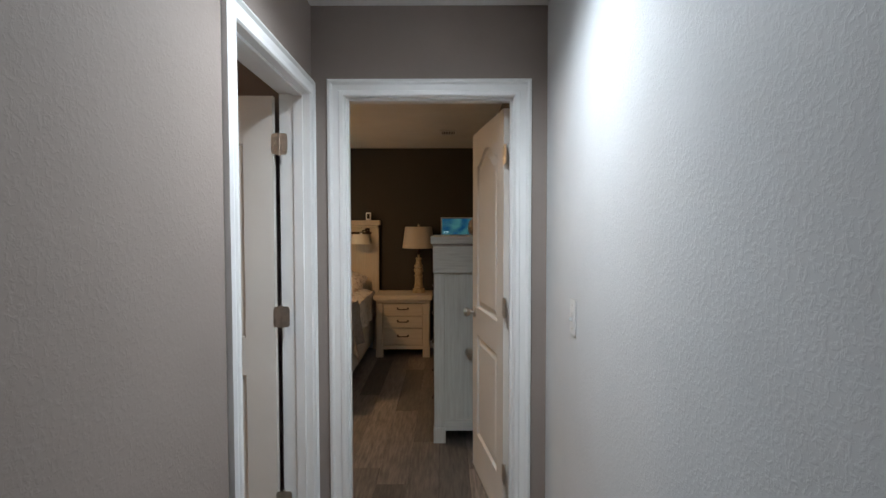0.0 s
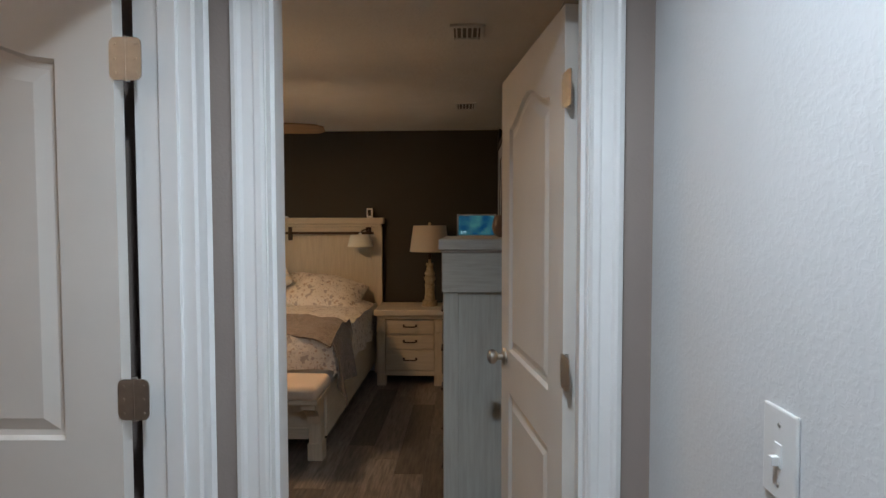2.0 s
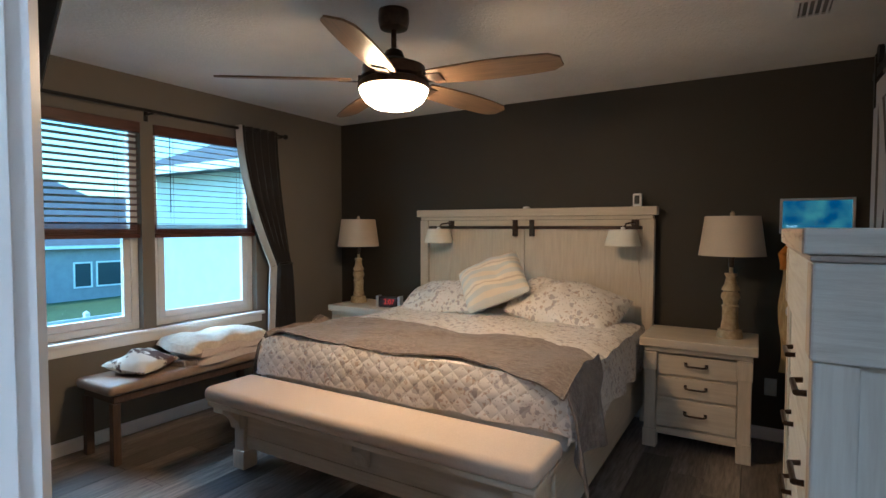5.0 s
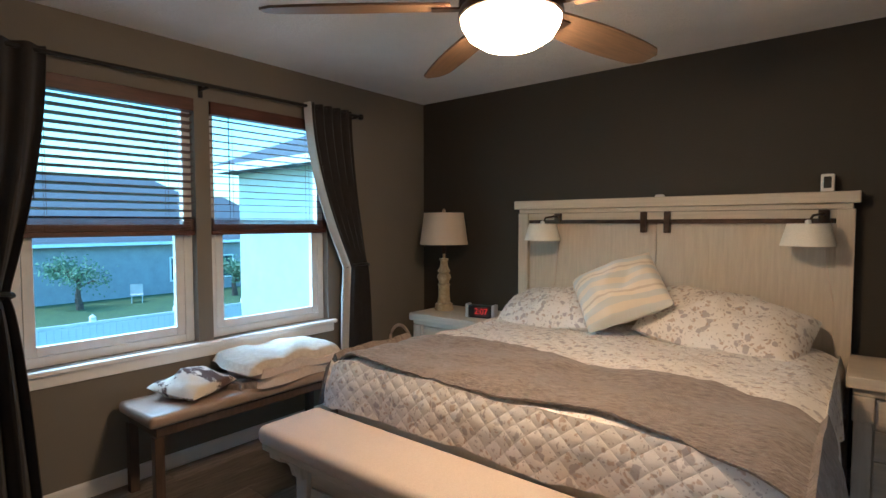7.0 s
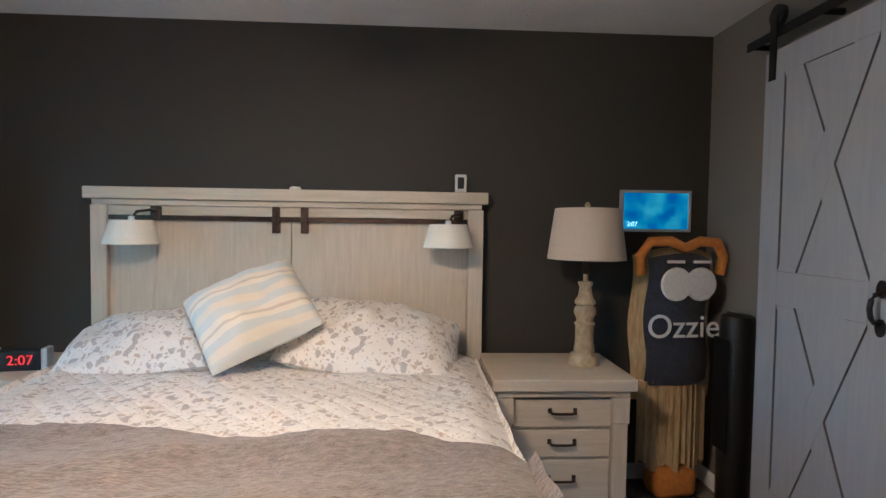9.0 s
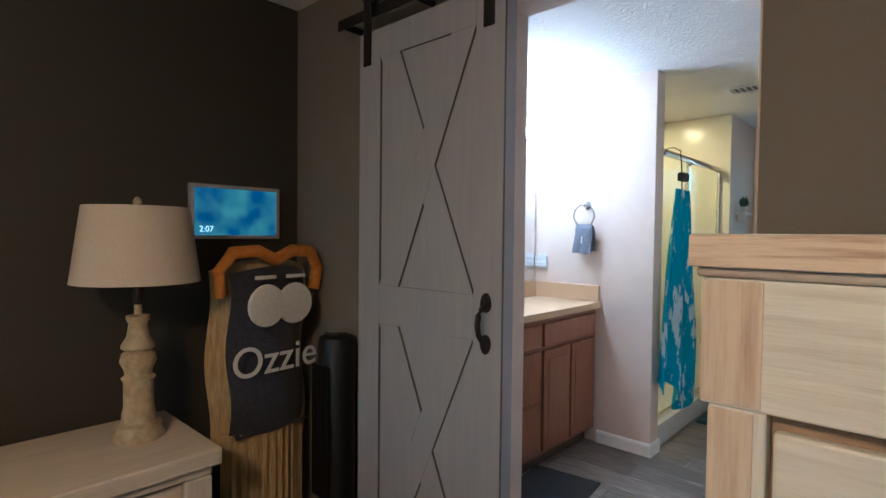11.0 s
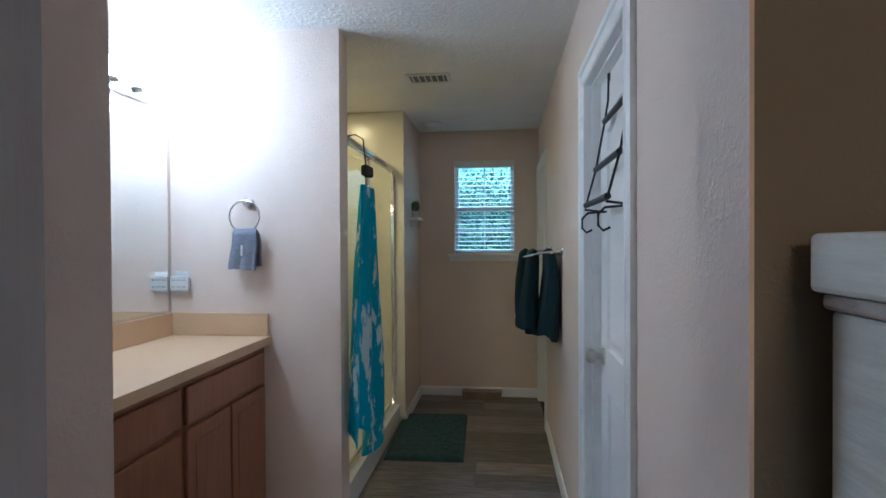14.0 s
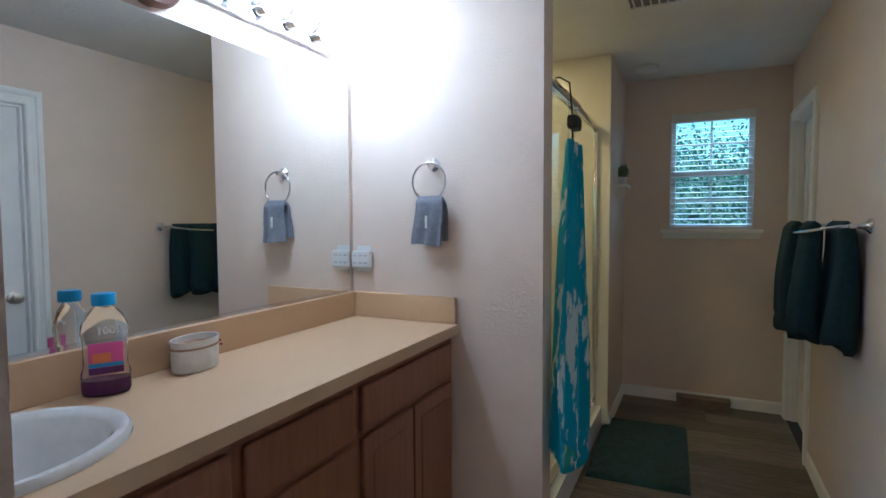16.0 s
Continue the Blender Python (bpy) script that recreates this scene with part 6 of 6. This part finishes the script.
bt2 = thing("beach_towel", "blue and white patterned beach towel hanging on the shower door", "towel", pose(3.37, SHY - 0.075, 1.72))
def robe(u, v):
    z = -1.32 * v
    w = 0.24 + 0.44 * min(1.0, v * 1.35) ** 0.8
    x = (u - 0.5) * w - 0.05 * v + 0.10 * v * u
    y = -0.045 * math.sin(u * 17 + v * 2 + 0.8 * math.sin(v * 6)) * (0.4 + 0.6 * v) - 0.02
    z += 0.10 * math.sin(u * 7.5) * v * v - 0.12 * (1 - abs(2 * u - 1.1)) * v ** 3
    return (x, y, z)
part("cloth", grid_sheet(bmesh.new(), 46, 60, robe, 0.008), "bluetowel", bt2, smooth=True)
hg = thing("towel_hook", "black wire hook with a grey clip over the shower header", "hook")
part("wire", tube(bmesh.new(), [(3.39, SHY + 0.03, 1.96), (3.39, SHY + 0.03, 2.012), (3.39, SHY - 0.03, 2.018), (3.39, SHY - 0.075, 1.99), (3.38, SHY - 0.09, 1.85), (3.39, SHY - 0.09, 1.72)], 0.004, 8), "hookwire", hg)
part("clip", box(bmesh.new(), 3.33, 3.45, SHY - 0.12, SHY - 0.075, 1.78, 1.84, bevel=0.012), "charcoalmat", hg)

# ---- floor mats and small things ----
def shag(name, label, mat, x0, x1, y0, y1, h, rz=0.0, amp=0.004):
    cx, cy = (x0 + x1) / 2, (y0 + y1) / 2
    w, d = x1 - x0, y1 - y0
    def fn(u, v):
        a, b = u * 2 - 1, v * 2 - 1
        e = max(0.0, (1 - abs(a) ** 14) * (1 - abs(b) ** 14)) ** 0.4
        return (a * w / 2, b * d / 2, 0.003 + h * e + (bump_noise(a * w * 5, b * d * 5, 2.2, amp * 2) + rgm.uniform(-amp, amp)) * e)
    rgm = random.Random(3)
    bm = grid_sheet(bmesh.new(), 80, 60, fn)
    grid_sheet(bm, 1, 1, lambda u, v: ((u - 0.5) * w, (v - 0.5) * d, 0.0015))
    return tagged(solid(name, bm, mat, smooth=True, at=pose(cx, cy, 0, 0, 0, rz)), label, "mat")


shag("bath_mat", "dark teal shaggy bath mat beside the shower", "tealmat", 3.84, 4.74, 5.57, 6.09, 0.03, 2.0)
shag("vanity_mat", "charcoal woven mat in front of the vanity", "charcoalmat", 1.62, 2.40, 6.08, 6.48, 0.012, 8.0, 0.0015)
rg2 = thing("floor_register", "brown low box lying against the baseboard", "box")
part("box", box(bmesh.new(), 5.21, 5.315, 5.31, 5.66, 0.001, 0.06, bevel=0.004), "scalebox", rg2)
part("lid", box(bmesh.new(), 5.205, 5.318, 5.305, 5.665, 0.0605, 0.072, bevel=0.003), "scalebox", rg2)

ceiling_vent(3.68, 3.86, 5.62, 5.89, "square cream exhaust vent in the bathroom ceiling", 6, "x")
sd = thing("smoke_detector", "round white detector on the bathroom ceiling", "detector", pose(4.98, 5.88, H))
part("body", lathe(bmesh.new(), [(0.075, -0.001), (0.075, -0.02), (0.06, -0.032), (0, -0.034)], 28, close=False), "white_plastic", sd, smooth=True)

# towel rack
def towel_fall(w, h, depth, seed):
    """A thick bath towel doubled over a bar: full, soft folds and an uneven hem."""
    def fn(u, v):
        a = u * 2 * math.pi
        c, s = math.cos(a), math.sin(a)
        top = min(1.0, v / 0.06) ** 0.5
        wide = (0.84 + 0.16 * v) * (1 if v < 0.96 else 1 - (v - 0.96) * 3)
        x = w / 2 * math.copysign(abs(c) ** 0.5, c) * wide
        fold = 1 + 0.20 * math.sin(x * 46 + seed * 3 + v * 1.7) * (0.3 + 0.7 * v)
        y = depth * math.copysign(abs(s) ** 0.6, s) * top * (0.62 + 0.5 * v) * fold * (1 if v < 0.96 else 1 - (v - 0.96) * 4)
        y += 0.012 * math.sin(v * 4 + seed)
        z = -h * v * (1 + 0.07 * math.sin(x * 15 + seed) + (0.05 if s > 0 else -0.03)) + 0.008 * math.sin(v * 21 + x * 20) * v
        if 0.80 < v < 0.86:
            y *= 0.93
        return (x, y, z)
    bm = grid_sheet(bmesh.new(), 56, 50, fn)
    bmesh.ops.remove_doubles(bm, verts=bm.verts, dist=0.0004)
    bmesh.ops.holes_fill(bm, edges=[e for e in bm.edges if e.is_boundary], sides=0)
    return bm


tr = thing("towel_rack", "chrome curved double towel rack on the bathroom wall", "towel rack")
for x in (3.46, 4.06):
    part("mount", lathe(bmesh.new(), [(0.03, 0), (0.03, 0.006), (0.016, 0.02), (0.010, 0.04), (0.010, 0.07), (0, 0.072)], 22, pose(x, BY0, 1.352, -90)), "chrome", tr, smooth=True)
part("bar", tube(bmesh.new(), [(3.44, BY0 + 0.065, 1.352), (4.08, BY0 + 0.065, 1.352)], 0.008, 10), "chrome", tr)
arc = [(3.46, BY0 + 0.065, 1.352)] + [(3.76 - 0.30 * math.cos(a), BY0 + 0.075 + 0.13 * math.sin(a) ** 0.6, 1.352 - 0.03 * math.sin(a)) for a in [0.1 + 0.147 * k for k in range(21)]] + [(4.06, BY0 + 0.065, 1.352)]
part("curved_bar", tube(bmesh.new(), arc, 0.007, 10), "chrome", tr, smooth=True)
for x, y, w, h, s in ((3.64, BY0 + 0.066, 0.32, 0.47, 0.3), (3.68, BY0 + 0.165, 0.24, 0.47, 1.7), (3.84, BY0 + 0.19, 0.26, 0.50, 2.9)):
    tw = thing("bath_towel", "dark teal bath towel folded over the rack", "towel", pose(x, y, 1.372, 0, 0, 180), "teal towels")
    part("cloth", towel_fall(w, h, 0.052, s), "tealtowel", tw, smooth=True)

# over-door rack
dr = thing("over_door_rack", "black wire over-door rack with hooks on the closet door", "door rack")
dy = BY0 - 0.055
bars = ((1.845, dy + 0.018), (1.67, dy + 0.05), (1.54, dy + 0.085))
xs = (2.09, 2.48)
for z, y in bars:
    part("bar", tube(bmesh.new(), [(xs[0], y, z), (xs[1], y, z)], 0.0105, 10), "hookwire", dr)
for x in xs:
    bm = bmesh.new()
    tube(bm, [(x, dy + 0.004, 2.025), (x, dy + 0.006, 1.92)] + [(x, y, z) for z, y in bars] + [(x, dy + 0.09, 1.525), (x, dy + 0.02, 1.515)], 0.004, 8)
    part("side_wire", bm, "hookwire", dr)
    part("strap", box(bmesh.new(), x - 0.012, x + 0.012, dy + 0.0005, dy + 0.003, 1.99, 2.024), "hookwire", dr)
for x in (2.13, 2.44):
    bm = bmesh.new()
    tube(bm, [(x, dy + 0.02, 1.515), (x, dy + 0.085, 1.51), (x, dy + 0.105, 1.49), (x, dy + 0.105, 1.455), (x, dy + 0.09, 1.44), (x, dy + 0.07, 1.45)], 0.004, 8)
    part("hook", bm, "hookwire", dr)

# wall shelf with a plant
ps = thing("wall_shelf", "small white wall shelf beside the shower", "shelf")
part("board", box(bmesh.new(), 4.70, 4.95, SY - 0.085, SY - 0.001, 1.60, 1.62, bevel=0.003), "trim", ps)
part("bracket", box(bmesh.new(), 4.81, 4.83, SY - 0.06, SY - 0.001, 1.54, 1.5995, bevel=0.002), "trim", ps)
pl = thing("potted_plant", "small dark green plant in a white pot on the shelf", "plant", pose(4.80, SY - 0.045, 1.62))
part("pot", lathe(bmesh.new(), [(0.022, 0), (0.032, 0.05), (0.030, 0.052), (0.025, 0.045), (0, 0.045)], 20), "white_plastic", pl, smooth=True)
bm = bmesh.new()
for k in range(90):
    a, e, l = rg.uniform(0, 6.28), rg.uniform(0.1, 1.3), rg.uniform(0.05, 0.10)
    d = Vector((math.cos(a) * math.cos(e), math.sin(a) * math.cos(e) * 0.5 - 0.1, math.sin(e)))
    o = Vector((0, 0, 0.045)) + d * l * 0.5
    s = d.cross(Vector((0, 0, 1))).normalized() * 0.012
    bm.faces.new([bm.verts.new(q) for q in (o, o + d * l * 0.3 + s, o + d * l * 0.6, o + d * l * 0.3 - s)])
part("leaves", bm, "leaf", pl)

# ---- bathroom window ----
bw = tagged(new("window_3"), "white vinyl bathroom window with grille bars", "window", kind="structure")
wy0, wy1, wz0, wz1 = *BWY, *BWZ
wx = BX1 + 0.06
part("window_frame", boxes((wx, wx + 0.05, wy0, wy0 + 0.035, wz0, wz1), (wx, wx + 0.05, wy1 - 0.035, wy1, wz0, wz1), (wx, wx + 0.05, wy0 + 0.035, wy1 - 0.035, wz0, wz0 + 0.035), (wx, wx + 0.05, wy0 + 0.035, wy1 - 0.035, wz1 - 0.035, wz1), bevel=0.002), "vinyl", bw)
part("meeting_rail", box(bmesh.new(), wx - 0.005, wx + 0.03, wy0 + 0.036, wy1 - 0.036, 1.705, 1.75, bevel=0.003), "vinyl", bw)
for z0, z1 in ((wz0 + 0.036, 1.704), (1.751, wz1 - 0.036)):
    g = part("pane", box(bmesh.new(), wx + 0.02, wx + 0.024, wy0 + 0.036, wy1 - 0.036, z0, z1), "glasspane", bw)
    g.visible_shadow = False
    zc = (z0 + z1) / 2
    part("grille_bar", boxes((wx + 0.012, wx + 0.018, wy0 + 0.036, wy1 - 0.036, zc - 0.008, zc + 0.008), ((wx + 0.0115), wx + 0.0185, (wy0 + wy1) / 2 - 0.008, (wy0 + wy1) / 2 + 0.008, z0, z1)), "vinyl", bw)
part("window_sill", box(bmesh.new(), BX1 - 0.04, BX1 + 0.055, wy0 - 0.06, wy1 + 0.06, wz0 - 0.028, wz0 - 0.002, bevel=0.004), "trim", bw)
part("apron", box(bmesh.new(), BX1 - 0.014, BX1 - 0.001, wy0 - 0.045, wy1 + 0.045, wz0 - 0.07, wz0 - 0.029, bevel=0.002), "trim", bw)
bb = thing("bathroom_blind", "white slatted blind, lowered and open, in the bathroom window", "blind")
part("valance", box(bmesh.new(), BX1 - 0.012, BX1 + 0.05, wy0 + 0.002, wy1 - 0.002, wz1 - 0.065, wz1 - 0.001, bevel=0.003), "vinyl", bb)
first = part("slat", box(bmesh.new(), -0.022, 0.022, wy0 + 0.006, wy1 - 0.006, -0.0012, 0.0012), "vinyl", bb)
for i in range(19):
    o = first if i == 0 else new("slat", first.data)
    o.parent = bb
    o.matrix_basis = pose(BX1 + 0.024, 0, wz0 + 0.035 + i * 0.0395, 0, -12, 0)
part("bottom_rail", box(bmesh.new(), BX1 + 0.002, BX1 + 0.046, wy0 + 0.006, wy1 - 0.006, wz0 + 0.001, wz0 + 0.02, bevel=0.003), "vinyl", bb)

# ---- outdoors ----
GZ = -2.8
M["grass"] = surf("lawn", (0.075, 0.12, 0.04), (0.05, 0.085, 0.03), 0.9, scale=3, bump=0.5, bscale=40)
M["stucco"] = surf("pale_stucco", (0.50, 0.55, 0.56), (0.46, 0.51, 0.52), 0.9, scale=3, bump=0.2, bscale=30)
M["stucco_grey"] = surf("grey_stucco", (0.36, 0.37, 0.38), (0.31, 0.32, 0.33), 0.9, scale=2, bump=0.2, bscale=30)
M["shingle"] = surf("grey_shingle", (0.13, 0.14, 0.15), (0.09, 0.095, 0.10), 0.9, scale=8, stretch=(1, 0.3, 6), bump=0.4, bscale=12)
M["siding"] = surf("house_siding", (0.5, 0.5, 0.48), None, 0.8, scale=3)
M["darkglass"] = plain("dark_window_glass", (0.06, 0.08, 0.09), 0.1)
M["bark"] = surf("bark", (0.12, 0.09, 0.07), (0.07, 0.05, 0.04), 0.95, scale=6, stretch=(4, 4, 0.7), bump=0.6, bscale=16)
bm = bmesh.new()
grid_sheet(bm, 24, 24, lambda u, v: ((u - 0.5) * 600, (v - 0.5) * 600, GZ))
setting("ground", bm, "grass", "green lawn round the house", "ground")


def hip_house(name, label, x0, x1, y0, y1, eave, ridge, wall, windows):
    h = thing(name, label, "house")
    part("wall", box(bmesh.new(), x0, x1, y0, y1, GZ - 0.1, eave), wall, h)
    bm = bmesh.new()
    o = 0.5
    cx = (x0 + x1) / 2
    hw = (x1 - x0) / 2
    a = [bm.verts.new(p) for p in ((x0 - o, y0 - o, eave - 0.05), (x1 + o, y0 - o, eave - 0.05), (x1 + o, y1 + o, eave - 0.05), (x0 - o, y1 + o, eave - 0.05))]
    b = [bm.verts.new((v.co.x, v.co.y, eave + 0.14)) for v in a]
    r = [bm.verts.new((cx, y0 + hw, ridge)), bm.verts.new((cx, y1 - hw, ridge))]
    bm.faces.new(a[::-1])
    for i in range(4):
        bm.faces.new((a[i], a[(i + 1) % 4], b[(i + 1) % 4], b[i]))
    for f in ((b[0], b[1], r[0]), (b[1], b[2], r[1], r[0]), (b[2], b[3], r[1]), (b[3], b[0], r[0], r[1])):
        bm.faces.new(f)
    part("roof", bm, "shingle", h, "grey shingled hip roof")
    part("fascia", boxes((x0 - o, x1 + o, y0 - o - 0.03, y0 - o - 0.001, eave - 0.06, eave + 0.12), (x1 + o + 0.001, x1 + o + 0.03, y0 - o, y1 + o, eave - 0.06, eave + 0.12)), "trim", h)
    for wy, wz, ww, wh in windows:
        w = part("window", boxes((x1 + 0.001, x1 + 0.06, wy, wy + 0.09, wz, wz + wh), (x1 + 0.001, x1 + 0.06, wy + ww - 0.09, wy + ww, wz, wz + wh), (x1 + 0.001, x1 + 0.06, wy + 0.09, wy + ww - 0.09, wz, wz + 0.09), (x1 + 0.001, x1 + 0.06, wy + 0.09, wy + ww - 0.09, wz + wh - 0.09, wz + wh)), "trim", h)
        part("pane", box(bmesh.new(), x1 + 0.002, x1 + 0.03, wy + 0.09, wy + ww - 0.09, wz + 0.09, wz + wh - 0.09), "darkglass", w)
    return h


hip_house("neighbour_house", "pale stucco two-storey house with a grey hip roof next door", -13, -3.6, 10.8, 24, 2.75, 5.4, "stucco", ())
hip_house("far_house", "grey house with white-framed windows across the lawn", -44, -33, 3, 24.5, 0.25, 4.4, "stucco_grey", ((17.6, -2.1, 1.0, 1.5), (18.8, -2.1, 1.7, 1.5), (20.7, -2.1, 1.0, 1.5), (9, -2.1, 1.8, 1.5)))
hip_house("distant_house", "distant grey house with a dark roof", -78, -66, 22, 48, 0.2, 5.2, "stucco_grey", ())

fence = thing("fence", "white vinyl privacy fence along the lawn", "fence")
bm = box(bmesh.new(), -0.012, 0.012, 0, 0.148, GZ, GZ + 1.62)
plk = part("fence_board", bm, "vinyl", fence)
for i in range(70):
    o = plk if i == 0 else new("fence_board", plk.data)
    o.parent = fence
    o.matrix_basis = pose(-15.6, 4 + 0.152 * i, 0)
part("top_rail", box(bmesh.new(), -15.63, -15.57, 4, 14.7, GZ + 1.63, GZ + 1.7), "vinyl", fence)
pst = None
for i in range(6):
    if pst is None:
        bm = bmesh.new()
        box(bm, -0.065, 0.065, -0.065, 0.065, GZ, GZ + 1.78)
        lathe(bm, [(0.095, GZ + 1.7805), (0.095, GZ + 1.80), (0.0, GZ + 1.88)], 4, pose(0, 0, 0, 0, 0, 45))
        pst = part("fence_post", bm, "vinyl", fence)
        o = pst
    else:
        o = new("fence_post", pst.data)
    o.parent = fence
    o.matrix_basis = pose(-15.68, 4 + 2.1 * i, 0)


def tree(at, h, crown, seed, n=2400, leafsize=0.09):
    t = thing("tree", "leafy green tree with a loose crown", "tree", at, "garden trees")
    r = random.Random(seed)
    bm = bmesh.new()
    trunk = [(0.04 * math.sin(k), 0.04 * math.cos(k * 1.3), h * 0.55 * k / 6) for k in range(7)]
    for k in range(6):
        tube(bm, [trunk[k], trunk[k + 1]], 0.17 - 0.02 * k, 8)
    ends = []
    for k in range(9):
        a, z = r.uniform(0, 6.28), h * r.uniform(0.28, 0.55)
        l = crown * r.uniform(0.55, 0.95)
        e = (math.cos(a) * l, math.sin(a) * l, z + l * r.uniform(0.3, 0.9))
        tube(bm, [(0, 0, z), (e[0] * 0.5, e[1] * 0.5, z + (e[2] - z) * 0.6), e], 0.045, 6)
        ends.append(Vector(e))
    part("trunk", bm, "bark", t)
    vs, fs = [], []
    for k in range(n):
        c = r.choice(ends) + Vector((r.gauss(0, 1), r.gauss(0, 1), r.gauss(0, 0.8))) * crown * 0.30
        d = Vector((r.gauss(0, 1), r.gauss(0, 1), r.gauss(0, 1))).normalized() * leafsize * r.uniform(0.6, 1.3)
        s = d.orthogonal().normalized() * leafsize * 0.33
        i = len(vs)
        vs += [c, c + d * 0.5 + s, c + d, c + d * 0.5 - s]
        fs.append((i, i + 1, i + 2, i + 3))
    me = bpy.data.meshes.new("crown")
    me.from_pydata([tuple(v) for v in vs], [], fs)
    me.materials.append(M["leaf"])
    ob = new("crown", me)
    ob.parent = t
    return t


for k, (x, y, h, c) in enumerate(((13.5, 6.6, 7.2, 2.6), (17, 3.2, 8.0, 3.0), (19, 8.2, 7.6, 3.0), (24, 5.5, 9.0, 3.6))):
    tree(pose(x, y, GZ), h, c, 11 + k, 7000, 0.12)
for x, y, h in ((11.2, 5.0, 4.7), (11.8, 6.0, 4.5), (12.2, 5.4, 4.9)):
    tree(pose(x, y, GZ), h, 1.3, int(x * 10), 3600, 0.08)
tree(pose(-29, 19.5, GZ), 2.6, 1.0, 31, 1500, 0.14)
tree(pose(-31, 21.5, GZ), 2.2, 0.9, 32, 1500, 0.14)
tree(pose(-30, 12.0, GZ), 3.0, 1.1, 33, 1200, 0.14)
rh = thing("lawn_chair", "grey garden chair on the neighbour's lawn", "chair", pose(-30.5, 14.8, GZ, 0, 0, 70))
part("seat", box(bmesh.new(), -0.3, 0.3, -0.3, 0.3, 0.38, 0.44, bevel=0.01), "siding", rh)
part("backrest", box(bmesh.new(), -0.3, 0.3, 0.27, 0.32, 0.44, 0.95, bevel=0.01), "siding", rh)
for x in (-0.27, 0.22):
    for y in (-0.27, 0.22):
        part("leg", box(bmesh.new(), x, x + 0.05, y, y + 0.05, 0, 0.379), "siding", rh)

# ---- floor planks, laid along the house ----
PW, PL = 0.18, 1.22
cache = {}


def plank(x0, x1, y0, y1):
    w, l = round(x1 - x0, 3), round(y1 - y0, 3)
    if w < 0.012 or l < 0.02:
        return
    if (w, l) not in cache:
        bm = bmesh.new()
        g = 0.0008
        lo = [(g, g), (w - g, g), (w - g, l - g), (g, l - g)]
        b = 0.0018
        hi = [(g + b, g + b), (w - g - b, g + b), (w - g - b, l - g - b), (g + b, l - g - b)]
        v0 = [bm.verts.new((x, y, -0.006)) for x, y in lo]
        v1 = [bm.verts.new((x, y, -0.0012)) for x, y in lo]
        v2 = [bm.verts.new((x, y, 0.0)) for x, y in hi]
        for a, c in ((v0, v1), (v1, v2)):
            for i in range(4):
                bm.faces.new((a[i], a[(i + 1) % 4], c[(i + 1) % 4], c[i]))
        bm.faces.new(v2)
        bm.faces.new(v0[::-1])
        bmesh.ops.recalc_face_normals(bm, faces=bm.faces)
        me = bpy.data.meshes.new("plank")
        bm.to_mesh(me)
        bm.free()
        me.materials.append(M["plank"])
        cache[w, l] = me
    o = new("plank", cache[w, l])
    o.parent = floor
    o.matrix_basis = pose(x0, y0, 0)


def lay(x0, x1, y0, y1, seed):
    r = random.Random(seed)
    x = x0
    while x < x1 - 1e-4:
        xe = min(x + PW, x1)
        y = y0
        first_len = r.choice((0.3, 0.5, 0.7, 0.9, 1.1))
        ye = min(y + first_len, y1)
        while y < y1 - 1e-4:
            plank(x, xe, y, ye)
            y, ye = ye, min(ye + PL, y1)
        x = xe


lay(XL, XR, YF, YB, 1)
lay(HL, XR, HY0, YF, 2)
lay(-1.95, HL, 1.0, HY1, 4)
lay(XR, BX1, BY0, BY1, 3)
